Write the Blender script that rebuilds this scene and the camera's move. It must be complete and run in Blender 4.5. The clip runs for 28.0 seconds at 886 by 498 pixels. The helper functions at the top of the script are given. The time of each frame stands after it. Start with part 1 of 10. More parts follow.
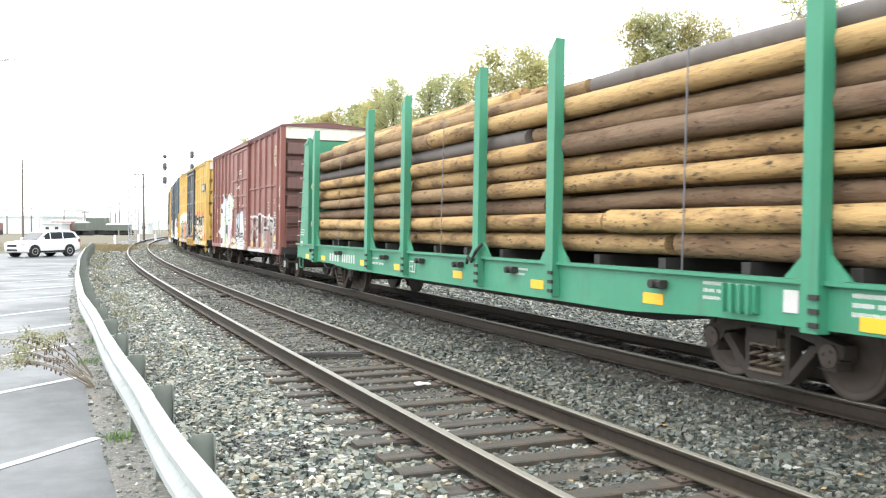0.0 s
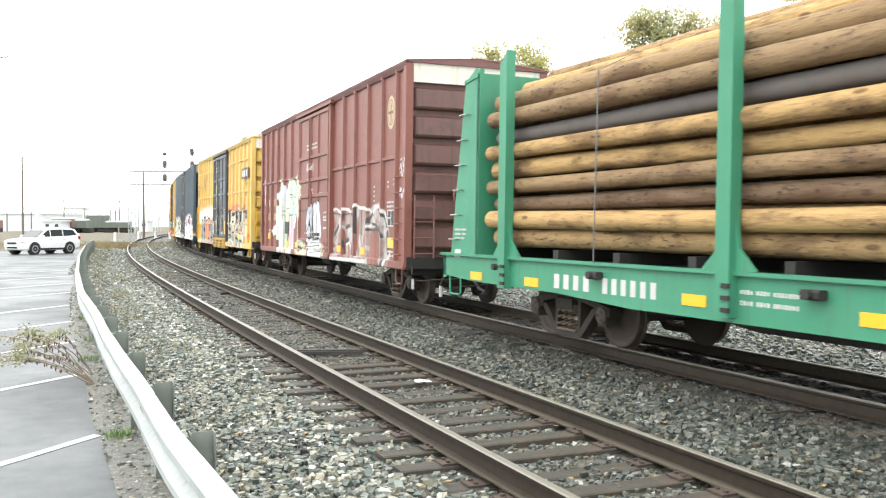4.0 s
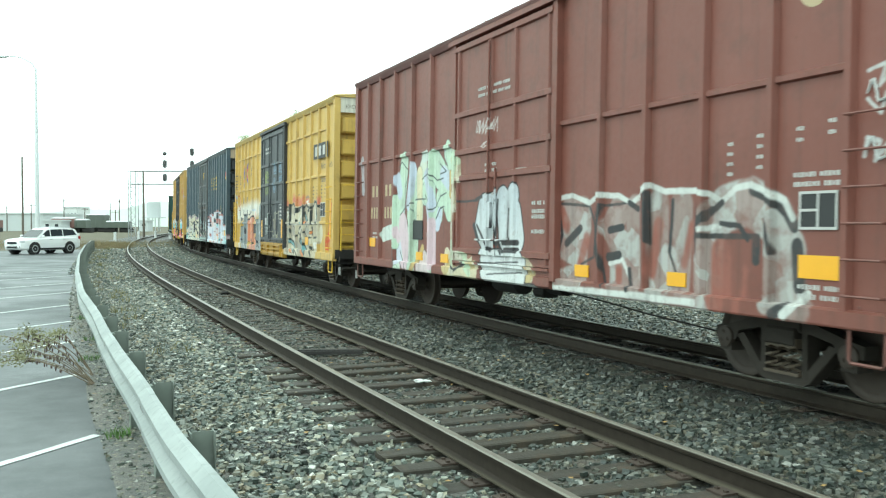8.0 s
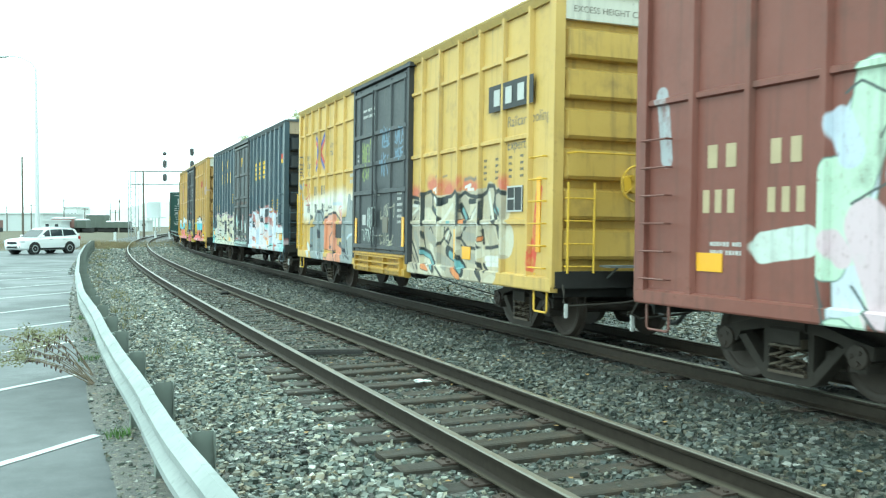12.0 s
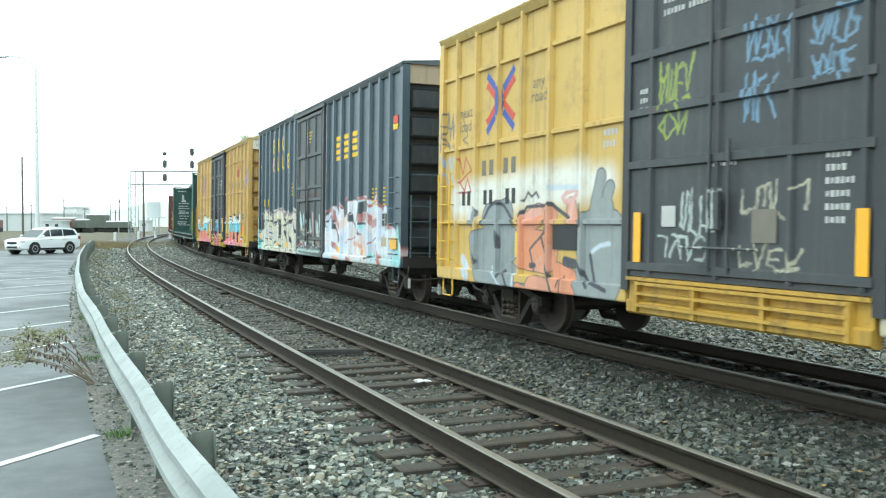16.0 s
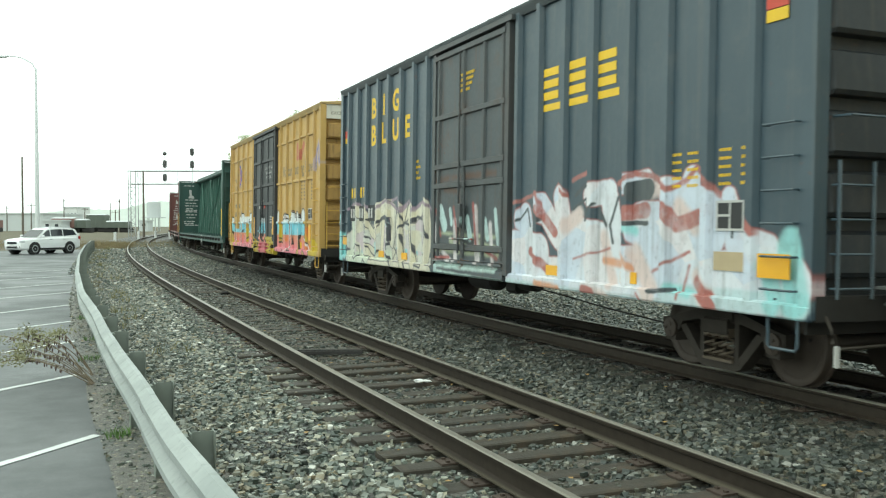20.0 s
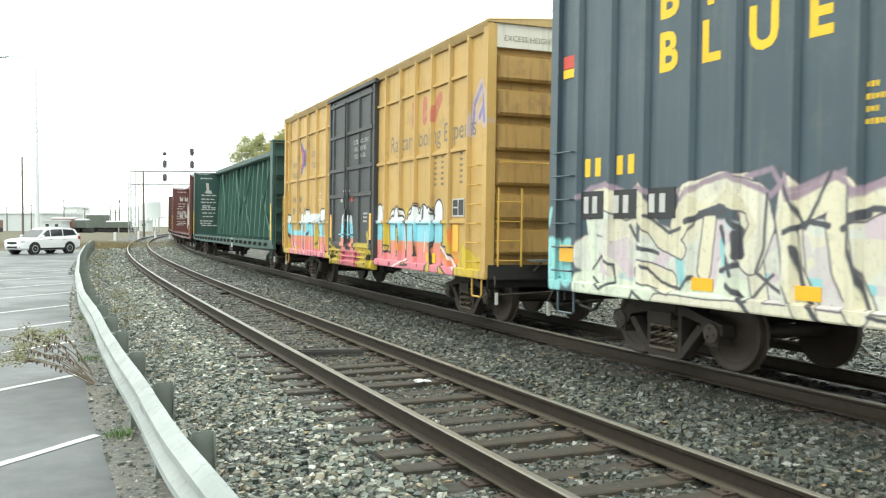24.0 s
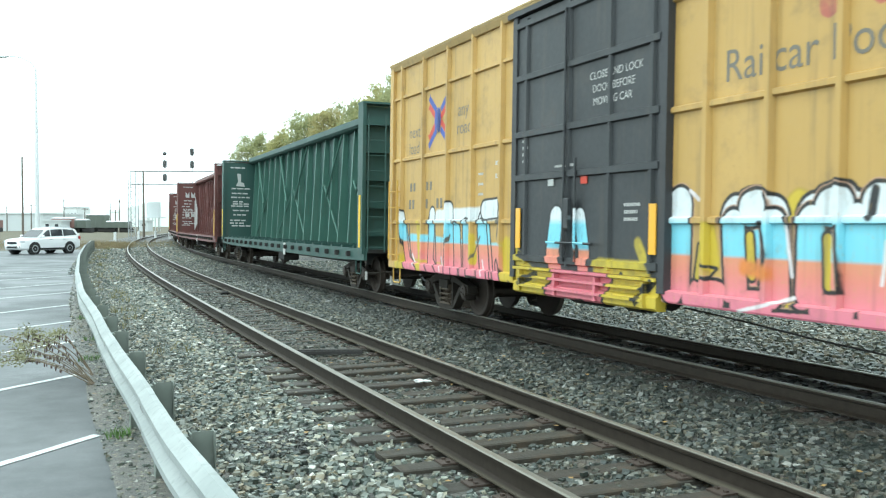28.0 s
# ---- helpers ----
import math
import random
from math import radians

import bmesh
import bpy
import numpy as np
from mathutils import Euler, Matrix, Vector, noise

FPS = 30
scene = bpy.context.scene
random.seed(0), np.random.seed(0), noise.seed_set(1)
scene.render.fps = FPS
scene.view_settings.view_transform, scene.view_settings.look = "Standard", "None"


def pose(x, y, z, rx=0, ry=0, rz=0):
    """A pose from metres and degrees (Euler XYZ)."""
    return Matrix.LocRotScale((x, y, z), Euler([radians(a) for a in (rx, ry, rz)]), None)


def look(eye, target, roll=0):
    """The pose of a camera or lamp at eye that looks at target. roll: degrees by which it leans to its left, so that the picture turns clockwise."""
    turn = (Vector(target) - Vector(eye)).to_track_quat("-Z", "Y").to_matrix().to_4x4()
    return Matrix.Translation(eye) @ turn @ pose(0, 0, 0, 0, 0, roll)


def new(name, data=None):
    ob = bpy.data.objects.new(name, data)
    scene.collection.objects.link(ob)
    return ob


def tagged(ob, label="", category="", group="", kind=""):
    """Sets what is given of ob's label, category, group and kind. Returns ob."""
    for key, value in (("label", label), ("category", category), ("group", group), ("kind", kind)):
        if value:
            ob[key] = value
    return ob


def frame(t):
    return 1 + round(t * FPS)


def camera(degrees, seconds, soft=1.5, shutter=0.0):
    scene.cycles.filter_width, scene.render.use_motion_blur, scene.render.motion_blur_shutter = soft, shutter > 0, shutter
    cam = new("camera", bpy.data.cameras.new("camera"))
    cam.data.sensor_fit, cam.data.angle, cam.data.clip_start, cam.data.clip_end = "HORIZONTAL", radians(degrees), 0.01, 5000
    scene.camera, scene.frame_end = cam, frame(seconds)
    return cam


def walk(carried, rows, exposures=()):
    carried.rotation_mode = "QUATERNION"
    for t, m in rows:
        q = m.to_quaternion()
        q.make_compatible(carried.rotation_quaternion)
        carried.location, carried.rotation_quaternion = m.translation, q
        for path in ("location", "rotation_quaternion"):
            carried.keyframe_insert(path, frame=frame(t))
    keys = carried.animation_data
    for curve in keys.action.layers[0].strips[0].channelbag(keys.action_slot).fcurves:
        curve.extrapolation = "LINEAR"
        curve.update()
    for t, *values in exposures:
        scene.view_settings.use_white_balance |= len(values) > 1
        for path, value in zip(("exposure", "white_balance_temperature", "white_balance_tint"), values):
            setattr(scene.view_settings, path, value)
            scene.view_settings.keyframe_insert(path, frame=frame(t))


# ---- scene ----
# camera: hand-held at eye height beside the guard rail, almost still
EYE = (0.0, 0.0, 1.765)
PITCH = -1.557
cam = camera(50.9, 28.0, soft=1.2, shutter=0.4)


def aim(lift):
    return pose(*EYE, 90 + PITCH + lift, 0, 0)


walk(cam, [(0, aim(0.17)), (1, aim(0.17)), (2, aim(0.165)), (2.5, aim(0.07)), (3, aim(-0.28)), (3.5, aim(0.06)),
           (4.2, aim(0)), (5.5, aim(0)), (28, aim(0))],
     exposures=[(0, 1.58, 6400, 11), (3.5, 1.55, 6550, 10), (6, 1.25, 6500, 12), (7, 0.9, 5650, -23), (8, 0.87, 6000, -13), (9, 0.92, 6200, -12), (11, 1.1, 6000, -9), (12, 1.14, 5550, -21), (15, 0.92, 5850, -8), (17, 0.98, 5850, -6),
                (18, 1.05, 5850, -8), (19, 0.58, 5800, -12), (20, 0.55, 6450, -8), (21, 0.9, 6500, -4), (23.4, 0.82, 6500, -2), (24, 1.08, 6550, 1), (25, 0.98, 5950, -8), (26, 0.71, 4900, -18), (27, 0.9, 5350, -11), (28, 1.02, 5800, -6)])

# ---- world: bright overcast, wet day ----
world = bpy.data.worlds.new("overcast")
scene.world = world
world.use_nodes = True
wn, wl = world.node_tree.nodes, world.node_tree.links
bg = wn["Background"]
sky = wn.new("ShaderNodeTexSky")
sky.sky_type = "NISHITA"
sky.sun_disc = False
sky.sun_elevation, sky.sun_rotation = radians(48), radians(-60)
sky.air_density, sky.dust_density = 1.0, 6.0
cloud = wn.new("ShaderNodeMix")
cloud.data_type = "RGBA"
cloud.inputs["Factor"].default_value = 0.93
cloud.inputs["B"].default_value = (11.3, 11.8, 11.9, 1)
wl.new(sky.outputs["Color"], cloud.inputs["A"])
wl.new(cloud.outputs["Result"], bg.inputs["Color"])
bg.inputs["Strength"].default_value = 0.1

sun_data = bpy.data.lights.new("sun", "SUN")
sun_data.energy, sun_data.angle, sun_data.color = 0.7, radians(40), (1.0, 0.98, 0.95)
sun = new("sun", sun_data)
sun.matrix_basis = look((0, 0, 50), (25, 33, 0))

# ---- the two tracks, as curves by arc length, away from the camera ----
FAR_NODES = (-5, 10, 30, 50, 70, 90, 110, 150, 260)
FAR_BEND = (-0.0060, -0.00045, 0.00078, -0.00394, -0.00004, -0.00172, -0.00153, -0.00151, -0.0015)
NEAR_NODES = (-10, 10, 30, 50, 70, 100, 140, 260)
NEAR_BEND = (0.0, -0.00058, -0.00132, -0.0016, -0.0012, -0.00148, -0.0008, -0.0012)
STEP = 0.25
ARC = np.arange(-60, 330, STEP)


def bend(nodes, kappa, x0, y0, turn):
    k = np.interp(ARC, nodes, kappa)
    th = np.concatenate([[0], np.cumsum((k[1:] + k[:-1]) / 2 * STEP)])
    i0 = int(np.searchsorted(ARC, 0))
    th = th - th[i0] + turn
    dx, dy = -np.sin(th), np.cos(th)
    x = np.concatenate([[0], np.cumsum((dx[1:] + dx[:-1]) / 2 * STEP)])
    y = np.concatenate([[0], np.cumsum((dy[1:] + dy[:-1]) / 2 * STEP)])
    return x - x[i0] + x0, y - y[i0] + y0, th


FAR = bend(FAR_NODES, FAR_BEND, 4.144, 10.955, 0.40015)
NEAR = bend(NEAR_NODES, NEAR_BEND, 1.446, 6.488, 0.3988)
FAR_Z, FAR_BANK = 0.026, 0.0154


def on(track, s, n=0.0):
    """Place and heading at arc length s, n metres to the left of the line (towards the car park)."""
    x, y, a = (float(np.interp(s, ARC, c)) for c in track)
    return x - math.cos(a) * n, y - math.sin(a) * n, a


def gone(t):
    """How far the train has rolled by t seconds."""
    return -0.312 + 2.8997 * (t - 14) - 1.612 * ((t - 14) / 14) ** 2


def car_pose(mid, half, t):
    """Pose of a car whose middle is mid metres down the train and whose truck centres lie half metres from it."""
    s = mid - gone(t)
    ax, ay, _ = on(FAR, s - half)
    bx, by, _ = on(FAR, s + half)
    yaw = math.atan2(ay - by, ax - bx)
    return (Matrix.Translation(((ax + bx) / 2, (ay + by) / 2, FAR_Z)) @ Matrix.Rotation(yaw, 4, "Z")
            @ Matrix.Rotation(-FAR_BANK, 4, "X"))


# ---- building kit ----
class Geo:
    """Collects points and faces of one mesh."""

    def __init__(self):
        self.v, self.f = [], []

    def add(self, v, f):
        n = len(self.v)
        self.v += [tuple(p) for p in v]
        self.f += [tuple(i + n for i in q) for q in f]
        return self

    def box(self, c, s, m=None, ch=0.0):
        """A box at c with full sizes s; ch chamfers its long edges seen end-on along x."""
        x, y, z = (a / 2 for a in s)
        if ch:
            ring = [(y - ch, -z), (y, -z + ch), (y, z - ch), (y - ch, z), (-y + ch, z), (-y, z - ch), (-y, -z + ch), (-y + ch, -z)]
            pts = [(sx * (x - 0), a, b) for sx in (-1, 1) for a, b in ring]
            faces = [tuple(range(7, -1, -1)), tuple(range(8, 16))] + [(i, (i + 1) % 8, 8 + (i + 1) % 8, 8 + i) for i in range(8)]
        else:
            pts = [(-x, -y, -z), (x, -y, -z), (x, y, -z), (-x, y, -z), (-x, -y, z), (x, -y, z), (x, y, z), (-x, y, z)]
            faces = [(3, 2, 1, 0), (4, 5, 6, 7), (0, 1, 5, 4), (1, 2, 6, 5), (2, 3, 7, 6), (3, 0, 4, 7)]
        if m is not None:
            pts = [m @ Vector(p) for p in pts]
        return self.add([(p[0] + c[0], p[1] + c[1], p[2] + c[2]) for p in pts], faces)

    def span(self, x0, x1, y0, y1, z0, z1):
        return self.box(((x0 + x1) / 2, (y0 + y1) / 2, (z0 + z1) / 2), (abs(x1 - x0), abs(y1 - y0), abs(z1 - z0)))

    def tube(self, pts, r, n=8, caps=True):
        """A round bar through pts; r is one radius or one for each point."""
        pts = [Vector(p) for p in pts]
        rs = r if isinstance(r, (list, tuple)) else [r] * len(pts)
        v, f = [], []
        for i, p in enumerate(pts):
            d = (pts[min(i + 1, len(pts) - 1)] - pts[max(i - 1, 0)]).normalized()
            a = d.orthogonal().normalized() if abs(d.z) > 0.9 else Vector((0, 0, 1)).cross(d).normalized()
            b = d.cross(a)
            v += [p + (a * math.cos(2 * math.pi * j / n) + b * math.sin(2 * math.pi * j / n)) * rs[i] for j in range(n)]
            if i:
                k = (i - 1) * n
                f += [(k + j, k + (j + 1) % n, k + n + (j + 1) % n, k + n + j) for j in range(n)]
        if caps:
            f += [tuple(range(n - 1, -1, -1)), tuple(range(len(v) - n, len(v)))]
        return self.add(v, f)

    def rod(self, a, b, r, n=8):
        return self.tube([a, b], r, n)

    def wheel(self, c, profile, n=28):
        """A body of revolution about the y axis through c; profile holds (y, radius)."""
        v, f = [], []
        for y, r in profile:
            v += [(c[0] + r * math.cos(2 * math.pi * j / n), c[1] + y, c[2] + r * math.sin(2 * math.pi * j / n)) for j in range(n)]
        for i in range(len(profile) - 1):
            f += [(i * n + j, i * n + (j + 1) % n, (i + 1) * n + (j + 1) % n, (i + 1) * n + j) for j in range(n)]
        f += [tuple(range(n - 1, -1, -1)), tuple(range(len(v) - n, len(v)))]
        return self.add(v, f)

    def prism(self, outline, y0, y1):
        """An outline of (x, z) drawn out from y0 to y1."""
        n = len(outline)
        v = [(x, y0, z) for x, z in outline] + [(x, y1, z) for x, z in outline]
        f = [tuple(range(n)), tuple(range(2 * n - 1, n - 1, -1))] + [(i, i + n, (i + 1) % n + n, (i + 1) % n) for i in range(n)]
        return self.add(v, f)

    def sweep(self, outline, x0, x1, n=1):
        """An outline of (y, z) drawn along x."""
        k = len(outline)
        v, f = [], []
        for i in range(n + 1):
            x = x0 + (x1 - x0) * i / n
            v += [(x, y, z) for y, z in outline]
            if i:
                b = (i - 1) * k
                f += [(b + j, b + (j + 1) % k, b + k + (j + 1) % k, b + k + j) for j in range(k)]
        f += [tuple(range(k - 1, -1, -1)), tuple(range(len(v) - k, len(v)))]
        return self.add(v, f)

    def mesh(self, name, mat, smooth=False):
        me = bpy.data.meshes.new(name)
        me.from_pydata(self.v, [], self.f)
        for m in mat if isinstance(mat, (list, tuple)) else [mat]:
            me.materials.append(m)
        if smooth:
            me.polygons.foreach_set("use_smooth", [True] * len(me.polygons))
            me.set_sharp_from_angle(angle=radians(40))
        bm = bmesh.new()
        bm.from_mesh(me)
        bmesh.ops.recalc_face_normals(bm, faces=bm.faces)
        bm.to_mesh(me)
        bm.free()
        me.update()
        return me


def part(name, geo, mat, parent=None, label="", at=None, smooth=False):
    """Links geo (or a ready mesh) as one object under parent."""
    ob = new(name, geo.mesh(name, mat, smooth) if isinstance(geo, Geo) else geo)
    if parent is not None:
        ob.parent = parent
    if at is not None:
        ob.matrix_basis = at
    if label:
        ob["label"] = label
    return ob


def thing(name, label, category, group="", kind="", at=None):
    ob = new(name)
    ob.empty_display_size = 0.2
    if at is not None:
        ob.matrix_basis = at
    return tagged(ob, label, category, group, kind)


# ---- materials ----
class Mat:
    """A node material with a few short cuts."""

    def __init__(self, name):
        self.m = bpy.data.materials.new(name)
        self.m.use_nodes = True
        self.n, self.l = self.m.node_tree.nodes, self.m.node_tree.links
        self.b = self.n["Principled BSDF"]
        self.last = None

    def put(self, kind, **kw):
        nd = self.n.new(kind)
        for k, v in kw.items():
            self.join(v, nd.inputs[k])
        return nd

    def join(self, v, sock):
        if isinstance(v, bpy.types.NodeSocket):
            self.l.new(v, sock)
        else:
            sock.default_value = v

    def math(self, op, a, b=0.0, c=0.0, clamp=False):
        nd = self.n.new("ShaderNodeMath")
        nd.operation, nd.use_clamp = op, clamp
        for i, v in enumerate((a, b, c)):
            self.join(v, nd.inputs[i])
        return nd.outputs[0]

    def vmath(self, op, a, b=(0, 0, 0), scale=1.0):
        nd = self.n.new("ShaderNodeVectorMath")
        nd.operation = op
        self.join(a, nd.inputs[0])
        self.join(b, nd.inputs[1])
        if op == "SCALE":
            self.join(scale, nd.inputs["Scale"])
        return nd.outputs["Value" if op in ("LENGTH", "DOT_PRODUCT", "DISTANCE") else "Vector"]

    def mix(self, f, a, b):
        nd = self.n.new("ShaderNodeMix")
        nd.data_type = "RGBA"
        self.join(f, nd.inputs["Factor"])
        self.join(a, nd.inputs[6])
        self.join(b, nd.inputs[7])
        return nd.outputs[2]

    def coords(self, what="Object", stretch=(1, 1, 1)):
        o = self.n.new("ShaderNodeTexCoord").outputs[what]
        if stretch == (1, 1, 1):
            return o
        return self.vmath("MULTIPLY", o, stretch)

    def noise(self, co, scale, detail=4.0, rough=0.55):
        nd = self.n.new("ShaderNodeTexNoise")
        self.l.new(co, nd.inputs["Vector"])
        nd.inputs["Scale"].default_value, nd.inputs["Detail"].default_value, nd.inputs["Roughness"].default_value = scale, detail, rough
        return nd.outputs["Fac"]

    def step(self, v, lo, hi):
        nd = self.n.new("ShaderNodeMapRange")
        nd.interpolation_type = "SMOOTHSTEP"
        self.join(v, nd.inputs["Value"])
        self.join(lo, nd.inputs["From Min"])
        self.join(hi, nd.inputs["From Max"])
        return nd.outputs["Result"]

    def bump(self, height, strength=0.3, dist=0.01):
        nd = self.put("ShaderNodeBump", Height=height, Strength=strength, Distance=dist)
        self.l.new(nd.outputs["Normal"], self.b.inputs["Normal"])

    def done(self, color, rough=0.6, metal=0.0, spec=0.5):
        self.join(color, self.b.inputs["Base Color"])
        self.join(rough, self.b.inputs["Roughness"])
        self.join(metal, self.b.inputs["Metallic"])
        self.b.inputs["Specular IOR Level"].default_value = spec
        return self.m


def rgb(r, g, b):
    return (r, g, b, 1.0)


def painted(name, col, dirt=rgb(0.08, 0.065, 0.05), rust=0.25, rough=0.5, streak=0.5, fade=0.15):
    """Weathered paint on steel: faded patches, rain streaks, specks of rust."""
    m = Mat(name)
    co = m.coords()
    big = m.noise(co, 0.7, 5)
    fine = m.noise(co, 14, 5)
    runs = m.noise(m.vmath("MULTIPLY", co, (9, 9, 0.45)), 1.0, 6, 0.6)
    pale = m.mix(m.math("MULTIPLY", m.step(big, 0.4, 0.75), fade * 2), col, tuple(min(1, c * 1.25 + 0.04) for c in col[:3]) + (1,))
    c = m.mix(m.math("MULTIPLY", m.step(runs, 0.5, 0.8), streak), pale, dirt)
    spots = m.step(m.math("ADD", m.math("MULTIPLY", fine, 0.6), m.math("MULTIPLY", big, 0.4)), 0.62, 0.68)
    c = m.mix(m.math("MULTIPLY", spots, rust), c, rgb(0.13, 0.055, 0.03))
    m.bump(m.math("ADD", fine, m.math("MULTIPLY", runs, 0.6)), 0.12, 0.01)
    return m.done(c, m.math("ADD", rough, m.math("MULTIPLY", fine, 0.2)))


def plain(name, col, rough=0.6, metal=0.0, vary=0.25, scale=6.0, bump=0.15):
    m = Mat(name)
    co = m.coords()
    n = m.noise(co, scale, 6)
    r = m.n.new("ShaderNodeObjectInfo").outputs["Random"]
    k = m.math("ADD", m.math("MULTIPLY", m.math("SUBTRACT", n, 0.5), vary * 2), m.math("MULTIPLY", m.math("SUBTRACT", r, 0.5), vary * 0.6))
    c = m.mix(m.math("ADD", 0.5, k, clamp=True), tuple(x * 0.7 for x in col[:3]) + (1,), tuple(min(1, x * 1.3) for x in col[:3]) + (1,))
    m.bump(n, bump, 0.01)
    return m.done(c, rough, metal)


# ---- ground, car park, tracks ----
def gravel(name, scale, tint, wet=0.55, lift=0.02):
    m = Mat(name)
    co = m.coords()
    vor = m.put("ShaderNodeTexVoronoi", Vector=co, Scale=scale)
    edge = m.n.new("ShaderNodeTexVoronoi")
    edge.feature = "DISTANCE_TO_EDGE"
    m.join(co, edge.inputs["Vector"])
    edge.inputs["Scale"].default_value = scale
    hue = m.put("ShaderNodeSeparateColor", Color=vor.outputs["Color"])
    ramp = m.n.new("ShaderNodeValToRGB")
    ramp.color_ramp.interpolation = "CONSTANT"
    els = ramp.color_ramp.elements
    els[0].position, els[0].color = 0, rgb(0.05 * tint, 0.055 * tint, 0.053 * tint)
    els[1].position, els[1].color = 0.3, rgb(0.09 * tint, 0.093 * tint, 0.085 * tint)
    for pos, col in ((0.55, (0.13, 0.125, 0.105)), (0.75, (0.075, 0.082, 0.08)), (0.88, (0.19, 0.16, 0.11)), (0.95, (0.3, 0.29, 0.25))):
        e = els.new(pos)
        e.color = rgb(*(c * tint for c in col))
    m.l.new(hue.outputs[0], ramp.inputs["Fac"])
    gap = m.step(edge.outputs["Distance"], 0.0, 0.12)
    big = m.noise(co, 0.35, 6)
    c = m.mix(gap, rgb(0.025, 0.025, 0.024), ramp.outputs["Color"])
    c = m.mix(m.math("MULTIPLY", m.step(big, 0.35, 0.7), 0.7), c, rgb(0.15, 0.13, 0.1))
    m.bump(m.math("ADD", gap, m.math("MULTIPLY", hue.outputs[1], 0.8)), 0.9, lift)
    return m.done(c, wet)


def asphalt():
    m = Mat("wet_asphalt")
    co = m.coords()
    grain = m.noise(co, 90, 4)
    pools = m.noise(co, 0.45, 5, 0.6)
    mid = m.noise(co, 4.0, 5)
    c = m.mix(m.step(mid, 0.3, 0.75), rgb(0.06, 0.064, 0.066), rgb(0.085, 0.09, 0.092))
    c = m.mix(m.math("MULTIPLY", m.step(grain, 0.55, 0.7), 0.6), c, rgb(0.17, 0.17, 0.165))
    c = m.mix(m.math("MULTIPLY", m.step(m.noise(co, 45, 3), 0.6, 0.72), 0.5), c, rgb(0.03, 0.032, 0.033))
    wet = m.step(pools, 0.3, 0.7)
    rough = m.math("SUBTRACT", 0.6, m.math("MULTIPLY", wet, 0.2))
    m.bump(m.math("MULTIPLY", grain, m.math("SUBTRACT", 1.0, m.math("MULTIPLY", wet, 0.5))), 0.35, 0.006)
    return m.done(c, rough, 0.0, 0.4)


def dry_grass():
    m = Mat("dry_verge")
    co = m.coords()
    a, b = m.noise(co, 0.5, 6), m.noise(co, 22, 6)
    c = m.mix(m.step(a, 0.4, 0.65), rgb(0.1, 0.08, 0.048), rgb(0.075, 0.078, 0.04))
    c = m.mix(m.math("MULTIPLY", b, 0.5), c, rgb(0.14, 0.115, 0.08))
    m.bump(b, 0.6, 0.03)
    return m.done(c, 0.9)


GRAVEL = gravel("ballast_gravel", 17.0, 0.5)
FINE = gravel("fine_gravel", 34.0, 1.25, 0.5, 0.008)
ASPHALT = asphalt()
VERGE = dry_grass()
LINE = plain("road_paint", rgb(0.62, 0.63, 0.62), 0.55, 0, 0.25, 9, 0.1)
LOT_Z = -0.25

GUARD = [(1.2, -0.2), (0.0, 2.35), (-0.91, 4.25), (-1.53, 5.55), (-2.30, 7.33), (-3.05, 9.0), (-3.85, 10.85), (-4.75, 13.0), (-6.4, 16.75), (-9.5, 24.4),
         (-14.64, 37.7), (-20.9, 54.6), (-26.9, 71.5)]


def along(line, step):
    """Evenly spaced points (x, y, heading) along a smooth line."""
    p = np.array(line)
    d = np.concatenate([[0], np.cumsum(np.hypot(*np.diff(p, axis=0).T))])
    out = []
    for q in np.arange(0, d[-1], step):
        x, y = np.interp(q, d, p[:, 0]), np.interp(q, d, p[:, 1])
        x2, y2 = np.interp(q + 0.3, d, p[:, 0]), np.interp(q + 0.3, d, p[:, 1])
        x1, y1 = np.interp(q - 0.3, d, p[:, 0]), np.interp(q - 0.3, d, p[:, 1])
        out.append((float(x), float(y), math.atan2(y2 - y1, x2 - x1)))
    return out


def sheet(name, rows, mat, label="", category="", kind="structure"):
    """A ground sheet over rows of points."""
    g = Geo()
    k = len(rows[0])
    for r in rows:
        g.v += r
    for i in range(len(rows) - 1):
        g.f += [(i * k + j, i * k + j + 1, (i + 1) * k + j + 1, (i + 1) * k + j) for j in range(k - 1)]
    return tagged(part(name, g, mat), label, category, "", kind)


# one wide sheet to the horizon
ax = [-2500, -900, -400, -200, -100, -60, -30, 0, 30, 60, 100, 200, 400, 900, 2500]
sheet("ground", [[(x, y, -0.34) for x in ax] for y in [-60, -20, 0, 20, 50, 80, 120, 200, 400, 900, 2600]], VERGE, "damp dry-grass ground reaching the horizon", "ground")

# ballast bed: follows both tracks from the guard rail side to well beyond the far track
rows = []
for s in np.arange(-14, 250, 1.0):
    row = []
    for n, z in ((4.9, -0.33), (4.2, -0.27), (2.6, -0.25), (1.6, -0.235), (1.2, -0.245), (-1.2, -0.25), (-1.6, -0.225), (-2.2, -0.215), (-2.8, -0.215), (-5.6, -0.215), (-6.3, -0.22), (-7.6, -0.27), (-12, -0.3), (-13, -0.36)):
        x, y, a = on(NEAR, s, n)
        row.append((x, y, z))
    rows.append(row)
sheet("ballast_bed", rows, GRAVEL, "grey crushed-stone ballast under both tracks", "ballast")

